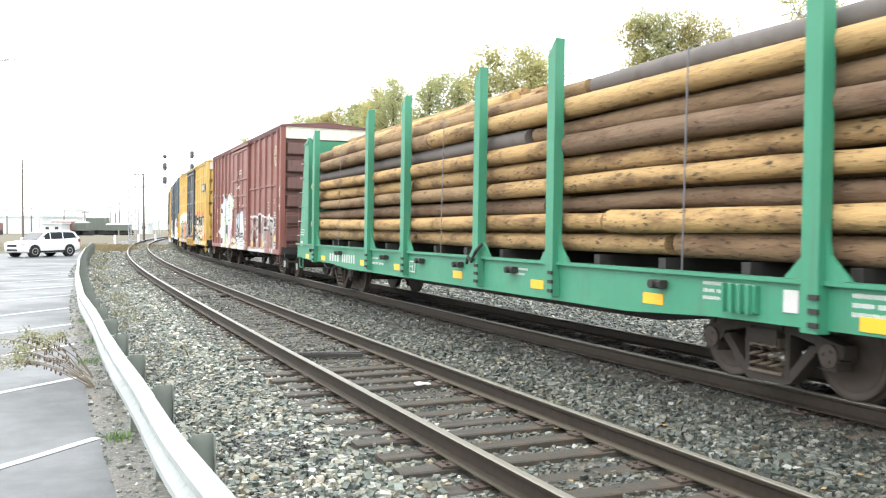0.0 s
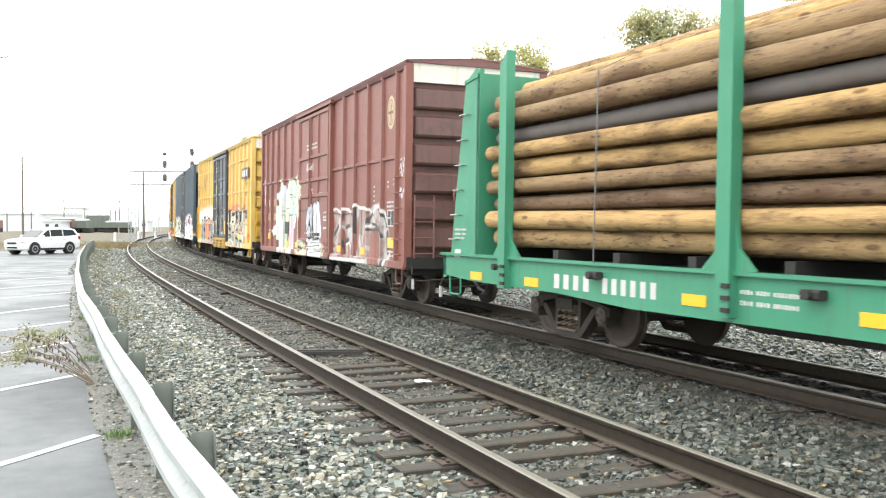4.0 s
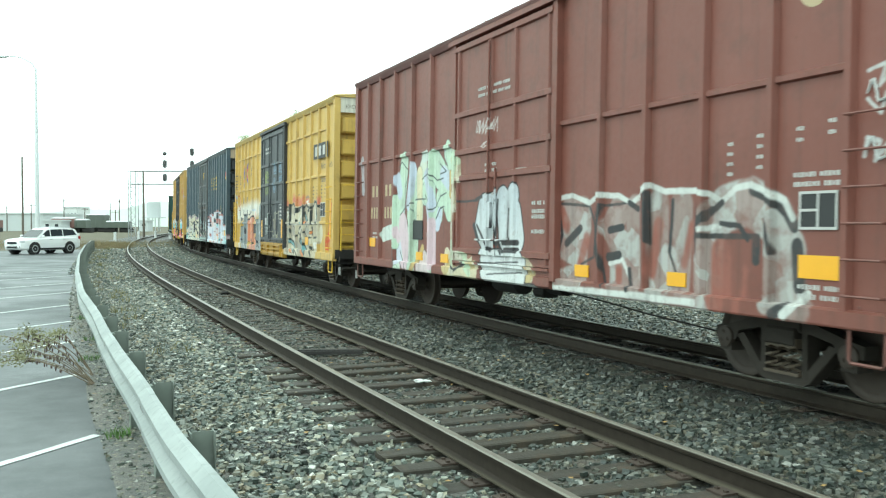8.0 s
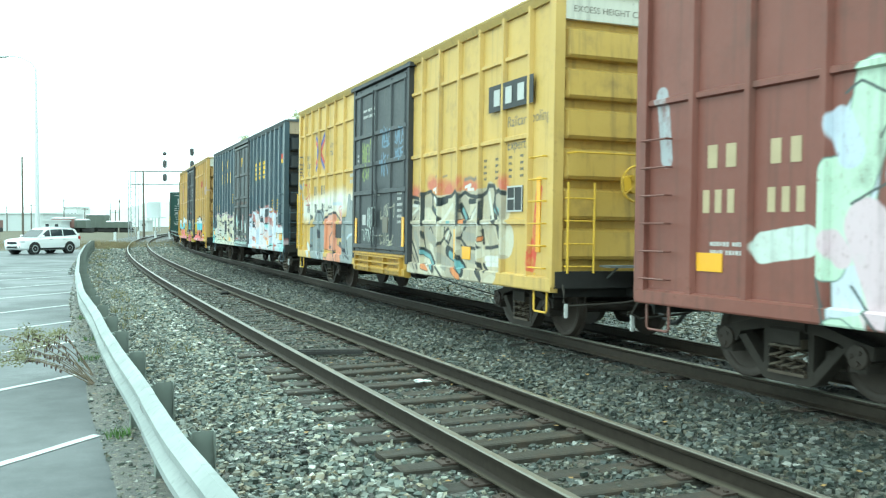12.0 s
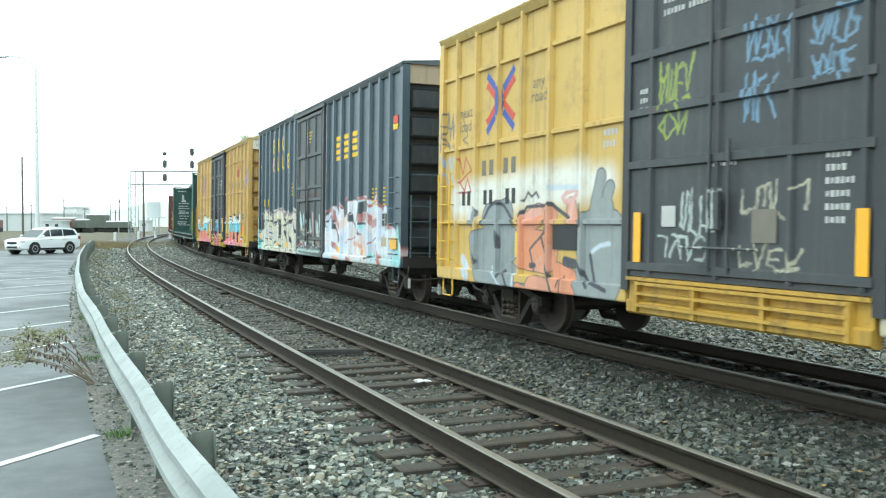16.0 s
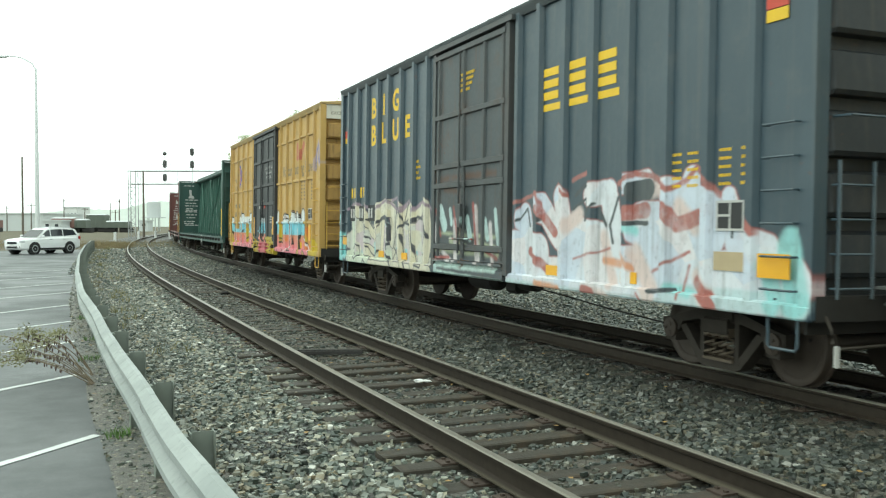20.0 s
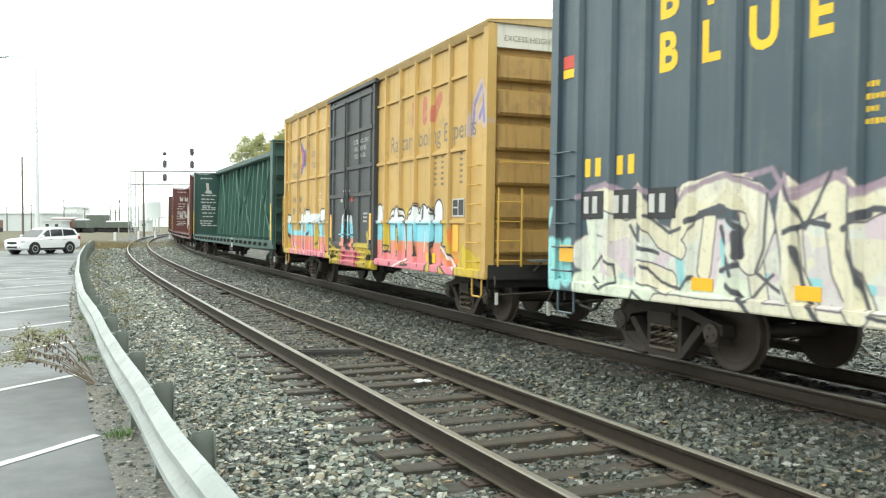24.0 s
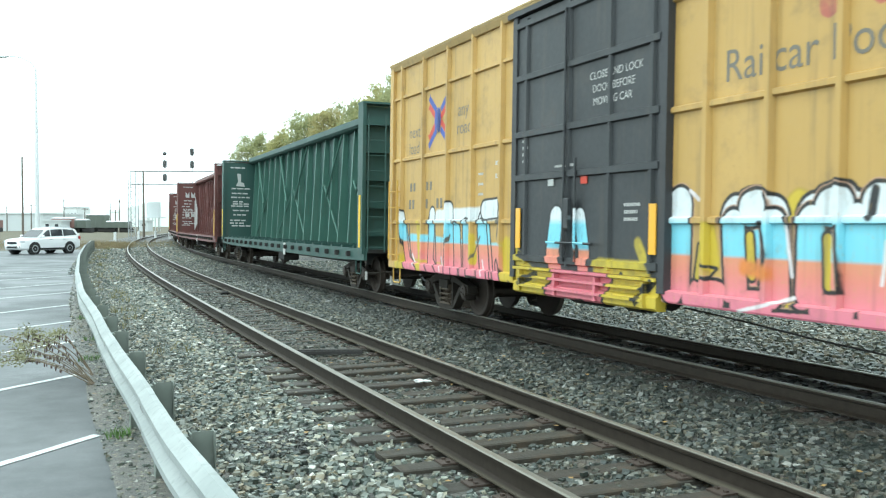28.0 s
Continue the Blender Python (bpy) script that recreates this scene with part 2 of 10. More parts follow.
# car park: from the guard rail leftwards
rows = []
for x, y, a in along(GUARD, 1.0):
    nx, ny = -math.sin(a), math.cos(a)
    rows.append([(x + nx * n, y + ny * n, LOT_Z) for n in (0.12, 1.5, 4, 8, 16, 30, 60)])
sheet("pavement", rows, ASPHALT, "wet grey asphalt car park", "car park")
rows = []
for x, y, a in along(GUARD, 0.6):
    nx, ny = -math.sin(a), math.cos(a)
    wob = 0.05 * noise.noise((x * 1.3, y * 1.3, 0))
    rows.append([(x + nx * n, y + ny * n, z) for n, z in ((0.30 + wob, LOT_Z + 0.004), (0.2, LOT_Z + 0.015), (0.0, LOT_Z + 0.015), (-0.25, LOT_Z + 0.005), (-0.9, LOT_Z - 0.01))])
sheet("verge", rows, FINE, "fine gritty gravel strip along the car park edge", "verge")

# stall lines
for (ex, ey), (fx, fy) in (((-3.29, 8.81), (-3.7, 7.73)), ((-4.82, 12.5), (-5.35, 11.21)), ((-6.29, 15.94), (-6.8, 14.6)), ((-7.61, 19.29), (-8.3, 17.6)),
                           ((-9.18, 23.21), (-9.9, 21.2)), ((-10.88, 27.44), (-11.8, 25.3)), ((-12.56, 31.64), (-13.6, 29.4)), ((-14.3, 36.0), (-15.4, 33.7)), ((-16.2, 40.8), (-17.4, 38.4))):
    d = Vector((fx - ex, fy - ey, 0)).normalized()
    m = Matrix.Rotation(math.atan2(d.y, d.x), 4, "Z")
    g = Geo()
    for i in range(10):
        g.box((0.25 + i * 0.5, 0.004 * math.sin(i * 2.1), 0.003), (0.5, 0.1 + 0.008 * math.sin(i * 3.3), 0.004))
    tagged(part("stall_line", g, LINE, at=Matrix.Translation((ex, ey, LOT_Z + 0.002)) @ m), "worn white painted parking line on asphalt", "road marking", "parking lines", "structure")


def rail_profile():
    h = [(-0.07, -0.18), (0.07, -0.18), (0.07, -0.166), (0.012, -0.145), (0.009, -0.05), (0.034, -0.036), (0.036, -0.012), (0.026, 0), (-0.026, 0), (-0.036, -0.012),
         (-0.034, -0.036), (-0.009, -0.05), (-0.012, -0.145), (-0.07, -0.166)]
    return h


def rail_metal():
    m = Mat("rail_steel")
    co = m.coords()
    geo = m.n.new("ShaderNodeNewGeometry")
    up = m.put("ShaderNodeSeparateXYZ", Vector=geo.outputs["Normal"]).outputs["Z"]
    zz = m.put("ShaderNodeSeparateXYZ", Vector=co).outputs["Z"]
    head = m.math("MULTIPLY", m.step(zz, -0.014, -0.006), m.step(up, 0.35, 0.7))
    n = m.noise(co, 12, 6)
    rust = m.mix(n, rgb(0.015, 0.0115, 0.0085), rgb(0.043, 0.033, 0.024))
    foot = m.math("SUBTRACT", 1.0, m.step(zz, -0.166, -0.150))
    rust = m.mix(m.math("MULTIPLY", foot, 0.75), rust, rgb(0.09, 0.078, 0.056))
    c = m.mix(head, rust, rgb(0.22, 0.205, 0.17))
    m.bump(n, 0.2, 0.005)
    return m.done(c, m.math("SUBTRACT", 0.7, m.math("MULTIPLY", head, 0.3)), m.math("MULTIPLY", head, 0.5), 0.2)


RAIL = rail_metal()
def tie_wood(name="tie_wood", own_tone=1.0):
    m = Mat(name)
    co = m.coords()
    r = m.n.new("ShaderNodeObjectInfo").outputs["Random"]
    grain = m.noise(m.vmath("MULTIPLY", co, (30, 2.0, 30)), 1.0, 6, 0.65)
    big = m.noise(co, 3, 4)
    c = m.mix(grain, rgb(0.02, 0.018, 0.0145), rgb(0.085, 0.075, 0.058))
    c = m.mix(m.math("MULTIPLY", r, 0.5), c, rgb(0.05, 0.045, 0.04))
    c = m.mix(m.math("MULTIPLY", m.step(big, 0.5, 0.7), 0.3), c, rgb(0.12, 0.08, 0.05))
    # a value below 1 blends towards black: oil and painted shade
    if own_tone < 1:
        c = m.mix(1 - own_tone, c, rgb(0.008, 0.0075, 0.007))
    m.bump(grain, 0.7, 0.015)
    return m.done(c, m.math("ADD", 0.5, m.math("MULTIPLY", big, 0.3)), 0.0, 0.25)


TIE = tie_wood()
PLATE = plain("tie_plate_rust", rgb(0.06, 0.042, 0.032), 0.75, 0.2, 0.4, 20)


def rail_line(track, n, z, s0, s1, parent):
    g = Geo()
    prof = rail_profile()
    k = len(prof)
    ss = list(np.arange(s0, s1, 0.75 if s1 < 60 else 1.5))
    for i, s in enumerate(ss):
        x, y, a = on(track, s, n)
        c, q = math.cos(a), math.sin(a)
        g.v += [(x + p * c, y + p * q, z + h) for p, h in prof]
        if i:
            b = (i - 1) * k
            g.f += [(b + j, b + (j + 1) % k, b + k + (j + 1) % k, b + k + j) for j in range(k)]
    g.f += [tuple(range(k - 1, -1, -1)), tuple(range(len(g.v) - k, len(g.v)))]
    return part("rail", g, RAIL, parent, "worn steel rail with a bright running head")


def lay_track(name, track, z, bank, label, s_ties, spacing, seed, wood):
    rnd = random.Random(seed)
    name_seed = seed == 5
    t = thing(name, label, "railway track", kind="structure")
    for n in (0.7525, -0.7525):
        rail_line(track, n, z + n * bank, -14, 250, t)
    L, W, H = 2.6, 0.205, 0.17
    tm = [Geo(), Geo(), Geo()]
    for i, g in enumerate(tm):
        v = []
        for e in (-1, 1):
            for y, zz in ((-W / 2, -H), (W / 2, -H), (W / 2, -0.012 - 0.01 * i), (W / 2 - 0.015, 0), (0.02 * (i - 1), -0.004 * i), (-W / 2 + 0.015, -0.003), (-W / 2, -0.014)):
                v.append((e * (L / 2 + 0.02 * (i - 1)), y + 0.006 * e * (i - 1), zz))
        g.add(v, [tuple(range(6, -1, -1)), tuple(range(7, 14))] + [(j, (j + 1) % 7, 7 + (j + 1) % 7, 7 + j) for j in range(7)])
    meshes = [g.mesh("tie", wood) for g in tm]
    plate = Geo()
    for n in (0.7525, -0.7525):
        plate.box((n, 0, 0.008), (0.34, 0.18, 0.016))
        for dx in (0.105, -0.105):
            for dy in (0.05, -0.05):
                plate.box((n + dx, dy, 0.022), (0.03, 0.03, 0.02))
    pm = plate.mesh("tie_plate", PLATE)
    s = s_ties[0]
    while s < s_ties[1]:
        x, y, a = on(track, s)
        m = Matrix.Translation((x + rnd.uniform(-0.05, 0.05) * math.cos(a), y, z - 0.19 + rnd.uniform(-0.012, 0.004) - (rnd.uniform(0.012, 0.06) if s > 9 or name_seed else rnd.choice((0, 0, 0, 0.02, 0.04))))) @ Matrix.Rotation(a + rnd.gauss(0, 0.012), 4, "Z") @ Matrix.Rotation(bank, 4, "Y").inverted()
        ob = part("tie", rnd.choice(meshes), None, t, at=m)
        if s < 22:
            part("tie_plate", pm, None, ob, "rusty tie plate with spikes")
        s += spacing + rnd.gauss(0, 0.02)
    return t


near_track = lay_track("railway_track", NEAR, 0.0, 0.005, "weathered siding track with dark wooden ties", (-9, 100), 0.53, 3, TIE)
# main line ties: oil and under-train shade both in the wood colour
far_track = lay_track("railway_track", FAR, FAR_Z, FAR_BANK, "main line track beneath the freight train", (-10, 60), 0.53, 5, tie_wood("oily_shaded_tie", 0.3))

# oily ballast between the main line's rails, blackened to carry the train's shade
OILY_SHADED = gravel("oily_shaded_ballast", 20.0, 0.09, 0.6)
rows = []
for s in np.arange(-14, 120, 1.0):
    rows.append([on(FAR, s, n)[:2] + (z,) for n, z in ((1.5, -0.21), (1.2, -0.204), (0.0, -0.2), (-1.2, -0.204), (-1.5, -0.21))])
sheet("ballast_oily", rows, OILY_SHADED, "oil-stained ballast between the main line rails, darkened as under-train shade", "ballast")
# ---- sprayed pieces: strokes in the car's own space, worked out in the material ----
GLYPHS = {
    "n": [(0, 0, 0, 1), (0, 1, 0.5, 0.85), (0.5, 0.85, 1, 0.9), (1, 0.9, 1, 0)],
    "o": [(0.05, 0.3, 0.08, 0.72), (0.08, 0.72, 0.3, 0.97), (0.3, 0.97, 0.68, 1), (0.68, 1, 0.95, 0.7), (0.95, 0.7, 0.92, 0.28), (0.92, 0.28, 0.7, 0.02), (0.7, 0.02, 0.28, 0), (0.28, 0, 0.05, 0.3)],
    "s": [(0.95, 0.95, 0.2, 0.9), (0.2, 0.9, 0.1, 0.6), (0.1, 0.6, 0.9, 0.4), (0.9, 0.4, 0.8, 0.05), (0.8, 0.05, 0, 0.1)],
    "z": [(0, 0.9, 0.95, 0.95), (0.95, 0.95, 0.05, 0.1), (0.05, 0.1, 1, 0)],
    "e": [(0.9, 1, 0.1, 0.8), (0.1, 0.8, 0.1, 0.1), (0.1, 0.1, 0.95, 0), (0.15, 0.5, 0.8, 0.55)],
    "a": [(0, 0, 0.45, 1), (0.45, 1, 1, 0), (0.25, 0.35, 0.75, 0.35)],
    "l": [(0.2, 1, 0.1, 0.1), (0.1, 0.1, 0.95, 0.0)],
    "k": [(0.1, 1, 0.05, 0), (0.9, 1, 0.2, 0.5), (0.2, 0.5, 1, 0)],
    "i": [(0.45, 1, 0.55, 0)],
    "v": [(0, 1, 0.5, 0), (0.5, 0, 1, 1)],
}


def strokes(seq, x0, x1, z0, z1, seed=0, gap=0.35, lean=0.0):
    """Strokes for a row of abstract shapes between x0 and x1."""
    rnd = random.Random(seed)
    n = len(seq)
    w = (x1 - x0) / (n + gap * (n - 1))
    out = []
    for i, ch in enumerate(seq):
        gx = x0 + i * w * (1 + gap)
        top = z1 + rnd.uniform(-0.12, 0.1) * (z1 - z0)
        flip, turn, spin = rnd.random() < 0.5, rnd.random() < 0.4, rnd.random() < 0.55
        jit = [rnd.uniform(-0.17, 0.17) for _ in range(4)]
        for a, b, c, d in GLYPHS[ch]:
            if spin:
                a, b, c, d = b, a, d, c
            if flip:
                a, c = 1 - a, 1 - c
            if turn:
                b, d = 1 - b, 1 - d
            a, b, c, d = a + jit[0] * b, b + jit[1] * a, c + jit[0] * d, d + jit[1] * c
            out.append((gx + a * w + lean * b, z0 + b * (top - z0), gx + c * w + lean * d, z0 + d * (top - z0)))
    return out


def scribble(x0, x1, z0, z1, n, seed):
    """A run-on marker scrawl of n strokes."""
    rnd = random.Random(seed)
    row = "".join(rnd.choice("szeavknle") for _ in range(max(2, round(n * 0.5))))
    return strokes(row, x0, x1, z0, z1, seed, 0.12, (x1 - x0) * 0.06)


def trace(half, *runs):
    """Strokes along runs of (radius, d, z, d, z, ...), where d is measured back from the leading end of a car of that half length."""
    out = []
    for r, *q in runs:
        pts = [(half - q[i], q[i + 1]) for i in range(0, len(q), 2)]
        out += [(*a, *b, r) for a, b in zip(pts[:-1], pts[1:])]
    return out


def stroke_group():
    """One stroke as a node group: the smaller of D and the distance from P to the line from A along B, less the radius R."""
    tree = bpy.data.node_groups.new("stroke", "ShaderNodeTree")
    for nm, kind in (("P", "Vector"), ("D", "Float"), ("A", "Vector"), ("B", "Vector"), ("U", "Vector"), ("R", "Float")):
        tree.interface.new_socket(nm, in_out="INPUT", socket_type="NodeSocket" + kind)
    tree.interface.new_socket("D", in_out="OUTPUT", socket_type="NodeSocketFloat")
    src, dst = tree.nodes.new("NodeGroupInput"), tree.nodes.new("NodeGroupOutput")

    def op(kind, what, *args):
        nd = tree.nodes.new(kind)
        nd.operation = what
        for i, v in enumerate(args):
            if isinstance(v, bpy.types.NodeSocket):
                tree.links.new(v, nd.inputs[i])
            else:
                nd.inputs[i].default_value = v
        return nd

    o = src.outputs
    # each stroke waits for the one before, which keeps the shader small
    p = op("ShaderNodeVectorMath", "MULTIPLY_ADD", o["D"], (1e-9, 0, 0), o["P"]).outputs["Vector"]
    pa = op("ShaderNodeVectorMath", "SUBTRACT", p, o["A"]).outputs["Vector"]
    h = op("ShaderNodeMath", "ADD", op("ShaderNodeVectorMath", "DOT_PRODUCT", pa, o["U"]).outputs["Value"], 0.0)
    h.use_clamp = True
    back = op("ShaderNodeVectorMath", "MULTIPLY", o["B"], h.outputs[0]).outputs["Vector"]
    e = op("ShaderNodeVectorMath", "LENGTH", op("ShaderNodeVectorMath", "SUBTRACT", pa, back).outputs["Vector"]).outputs["Value"]
    e = op("ShaderNodeMath", "SUBTRACT", e, o["R"]).outputs[0]
    tree.links.new(op("ShaderNodeMath", "MINIMUM", o["D"], e).outputs[0], dst.inputs[0])
    return tree


STROKE = stroke_group()


def stroke_field(m, p, segs):
    d = m.math("MULTIPLY_ADD", m.last, 1e-9, 1000.0) if m.last is not None else None
    for x0, z0, x1, z1, *own in segs:
        bx, bz = x1 - x0, z1 - z0
        q = max(bx * bx + bz * bz, 1e-6)
        nd = m.n.new("ShaderNodeGroup")
        nd.node_tree = STROKE
        f = nd.inputs
        f["A"].default_value, f["B"].default_value, f["U"].default_value = (x0, 0, z0), (bx, 0, bz), (bx / q, 0, bz / q)
        f["D"].default_value, f["R"].default_value = 1000.0, own[0] if own else 0.0
        m.l.new(p, f["P"])
        if d is not None:
            m.l.new(d, f["D"])
        d = nd.outputs["D"]
    m.last = d
    return d


def spray(m, base, layers, wob=0.05, seed=0.0):
    """Lays sprayed layers over the colour base. Each: segs, r, fill, and optional line, lw, halo, hw, soft, thin."""
    co = m.coords()
    flat = m.vmath("MULTIPLY", co, (1, 0, 1))
    nz = m.put("ShaderNodeTexNoise", Vector=flat, Scale=1.6, Detail=2.0)
    p = m.vmath("ADD", flat, m.vmath("MULTIPLY", m.vmath("SUBTRACT", nz.outputs["Color"], (0.5, 0.5, 0.5)), (wob * 4, 0, wob * 4)))
    ragged = m.put("ShaderNodeTexNoise", Vector=flat, Scale=11.0, Detail=4.0)
    p = m.vmath("ADD", p, m.vmath("MULTIPLY", m.vmath("SUBTRACT", ragged.outputs["Color"], (0.5, 0.5, 0.5)), (wob * 1.6, 0, wob * 2.0)))
    zz = m.put("ShaderNodeSeparateXYZ", Vector=flat).outputs["Z"]
    worn = m.noise(co, 5, 6)
    c = base
    for ly in layers:
        d = stroke_field(m, p, ly["segs"])
        r, soft = ly.get("r", 0.0), ly.get("soft", 0.012)
        lw, hw = ly.get("lw", 0.035), ly.get("hw", 0.05)

        def inside(lim):
            return m.math("SUBTRACT", 1.0, m.step(d, lim - soft, lim + soft))

        if "drop" in ly:
            d2 = stroke_field(m, m.vmath("ADD", p, (-0.07, 0, 0.06)), ly["segs"])
            c = m.mix(m.math("SUBTRACT", 1.0, m.step(d2, r + lw - soft, r + lw + soft)), c, ly["drop"])
        if "halo" in ly:
            c = m.mix(m.math("MULTIPLY", inside(r + lw + hw), 0.92), c, ly["halo"])
        if "line" in ly:
            c = m.mix(inside(r + lw), c, ly["line"])
        fill = ly["fill"]
        if isinstance(fill, list) and len(fill[0]) == 2:
            ramp = m.n.new("ShaderNodeValToRGB")
            lo, hi = fill[0][0], fill[-1][0]
            els = ramp.color_ramp.elements
            els[0].position, els[0].color = 0, fill[0][1]
            els[1].position, els[1].color = 1, fill[-1][1]
            for z, col in fill[1:-1]:
                e = els.new((z - lo) / (hi - lo))
                e.color = col
            mr = m.put("ShaderNodeMapRange", Value=zz)
            mr.inputs["From Min"].default_value, mr.inputs["From Max"].default_value = lo, hi
            m.l.new(mr.outputs["Result"], ramp.inputs["Fac"])
            f = ramp.outputs["Color"]
        elif isinstance(fill, list):
            vor = m.put("ShaderNodeTexVoronoi", Vector=m.vmath("ADD", p, (seed, 0, 0)), Scale=ly.get("cell", 2.2))
            pick = m.put("ShaderNodeSeparateColor", Color=vor.outputs["Color"]).outputs[0]
            f = fill[0]
            for i, col in enumerate(fill[1:]):
                f = m.mix(m.math("GREATER_THAN", pick, (i + 1) / len(fill)), f, col)
        else:
            f = fill
        k = inside(r)
        if "thin" in ly:
            k = m.math("MULTIPLY", k, m.math("SUBTRACT", 1.0, m.math("MULTIPLY", m.step(worn, 0.45, 0.7), ly["thin"])))
        c = m.mix(k, c, f)
        if "shine" in ly:
            d3 = stroke_field(m, m.vmath("ADD", p, (0.05, 0, -0.05)), ly["segs"])
            c = m.mix(m.math("MULTIPLY", k, m.math("SUBTRACT", 1.0, m.step(d3, r * 0.06, r * 0.06 + 0.02))), c, ly["shine"])
        if "core" in ly:
            c = m.mix(m.math("SUBTRACT", 1.0, m.step(d, r * 0.3, r * 0.3 + 0.01)), c, ly["core"])
    flake = m.step(m.noise(m.vmath("MULTIPLY", co, (26, 26, 11)), 1.0, 6, 0.7), 0.56, 0.66)
    c = m.mix(m.math("MULTIPLY", flake, 0.32), c, base)
    return c


def car_paint(name, col, layers=(), rust=0.25, streak=0.4, dirt=rgb(0.07, 0.058, 0.045), rough=0.45, wob=0.05, seed=0.0, grime=0.35):
    """Weathered car paint with sprayed layers over it, then dirt over all of it."""
    m = Mat(name)
    co = m.coords()
    big, fine = m.noise(co, 0.6, 5), m.noise(co, 13, 5)
    runs = m.noise(m.vmath("MULTIPLY", co, (8, 8, 0.4)), 1.0, 6, 0.6)
    c = m.mix(m.math("MULTIPLY", m.step(big, 0.4, 0.75), 0.35), col, tuple(min(1, x * 1.3 + 0.03) for x in col[:3]) + (1,))
    if layers:
        c = spray(m, c, layers, wob, seed)
    c = m.mix(m.math("MULTIPLY", m.step(runs, 0.5, 0.78), streak), c, dirt)
    spots = m.step(m.math("ADD", m.math("MULTIPLY", fine, 0.6), m.math("MULTIPLY", big, 0.4)), 0.61, 0.68)
    c = m.mix(m.math("MULTIPLY", spots, rust), c, rgb(0.12, 0.05, 0.028))
    c = m.mix(m.math("MULTIPLY", m.step(m.noise(co, 2.3, 6, 0.65), 0.5, 0.8), grime), c, dirt)
    m.bump(m.math("ADD", fine, m.math("MULTIPLY", runs, 0.8)), 0.15, 0.01)
    return m.done(c, m.math("ADD", rough, m.math("MULTIPLY", fine, 0.22)))


BLACK, WHITE = rgb(0.012, 0.012, 0.013), rgb(0.62, 0.63, 0.62)
UNDER = plain("underframe_black", rgb(0.022, 0.02, 0.018), 0.75, 0.1, 0.5, 8, 0.3)
TRUCK = plain("truck_iron", rgb(0.034, 0.027, 0.021), 0.85, 0.1, 0.5, 9, 0.4)
WHEEL = plain("wheel_iron", rgb(0.055, 0.041, 0.032), 0.65, 0.2, 0.45, 7, 0.2)
SPRING = plain("spring_iron", rgb(0.11, 0.085, 0.062), 0.7, 0.2, 0.4, 20, 0.2)
STEEL = plain("bare_steel", rgb(0.32, 0.31, 0.29), 0.4, 0.8, 0.3, 10, 0.1)
DECAL_W = plain("stencil_white", rgb(0.46, 0.45, 0.43), 0.6, 0, 0.25, 7, 0.05)
DECAL_Y = plain("stencil_yellow", rgb(0.72, 0.46, 0.02), 0.55, 0, 0.2, 7, 0.05)
DECAL_K = plain("stencil_black", rgb(0.025, 0.025, 0.026), 0.6, 0, 0.25, 7, 0.05)
DECAL_T = plain("stencil_tan", rgb(0.42, 0.33, 0.2), 0.6, 0, 0.25, 7, 0.05)
DECAL_G = plain("stencil_grey", rgb(0.16, 0.14, 0.11), 0.6, 0, 0.25, 7, 0.05)
REFLECT = plain("reflector_amber", rgb(0.75, 0.38, 0.015), 0.35, 0, 0.12, 5, 0.03)
RED = plain("paint_red", rgb(0.5, 0.06, 0.035), 0.55, 0, 0.2, 7, 0.05)
BLUE = plain("paint_blue", rgb(0.05, 0.08, 0.32), 0.55, 0, 0.2, 7, 0.05)
HOSE = plain("rubber_hose", rgb(0.02, 0.02, 0.02), 0.6, 0, 0.3, 9, 0.1)


def letters(text, size, mat, name="lettering", bold=0.0):
    """A flat mesh of text in the built-in font, in the xz plane, its foot at the origin, reading towards +x."""
    cu = bpy.data.curves.new(name, "FONT")
    cu.body, cu.size, cu.resolution_u = text, size, 3
    cu.offset = bold
    ob = bpy.data.objects.new(name, cu)
    me = bpy.data.meshes.new_from_object(ob)
    bpy.data.objects.remove(ob)
    me.transform(Matrix.Rotation(radians(90), 4, "X"))
    me.materials.clear()
    me.materials.append(mat)
    me.name = name
    return me
# ---- parts that the cars share ----
WR = 0.457


def wheelset_mesh():
    g = Geo()
    for e in (-1, 1):
        prof = [(e * 0.68, 0.10), (e * 0.68, 0.485), (e * 0.705, 0.485), (e * 0.715, WR + 0.003), (e * 0.80, WR - 0.004), (e * 0.805, WR - 0.02),
                (e * 0.80, 0.385), (e * 0.775, 0.36), (e * 0.765, 0.18), (e * 0.80, 0.13), (e * 0.82, 0.11)]
        g.wheel((0, 0, 0), prof, 32)
    g.wheel((0, 0, 0), [(-1.08, 0.07), (-0.85, 0.085), (0, 0.08), (0.85, 0.085), (1.08, 0.07)], 14)
    for e in (-1, 1):
        g.wheel((0, 0, 0), [(e * 1.06, 0.12), (e * 1.12, 0.12), (e * 1.13, 0.09)], 14)
        for j in range(3):
            a = j * 2.094
            g.box((0.06 * math.cos(a), e * 1.135, 0.06 * math.sin(a)), (0.035, 0.02, 0.035))
    return g.mesh("wheelset", WHEEL, True)


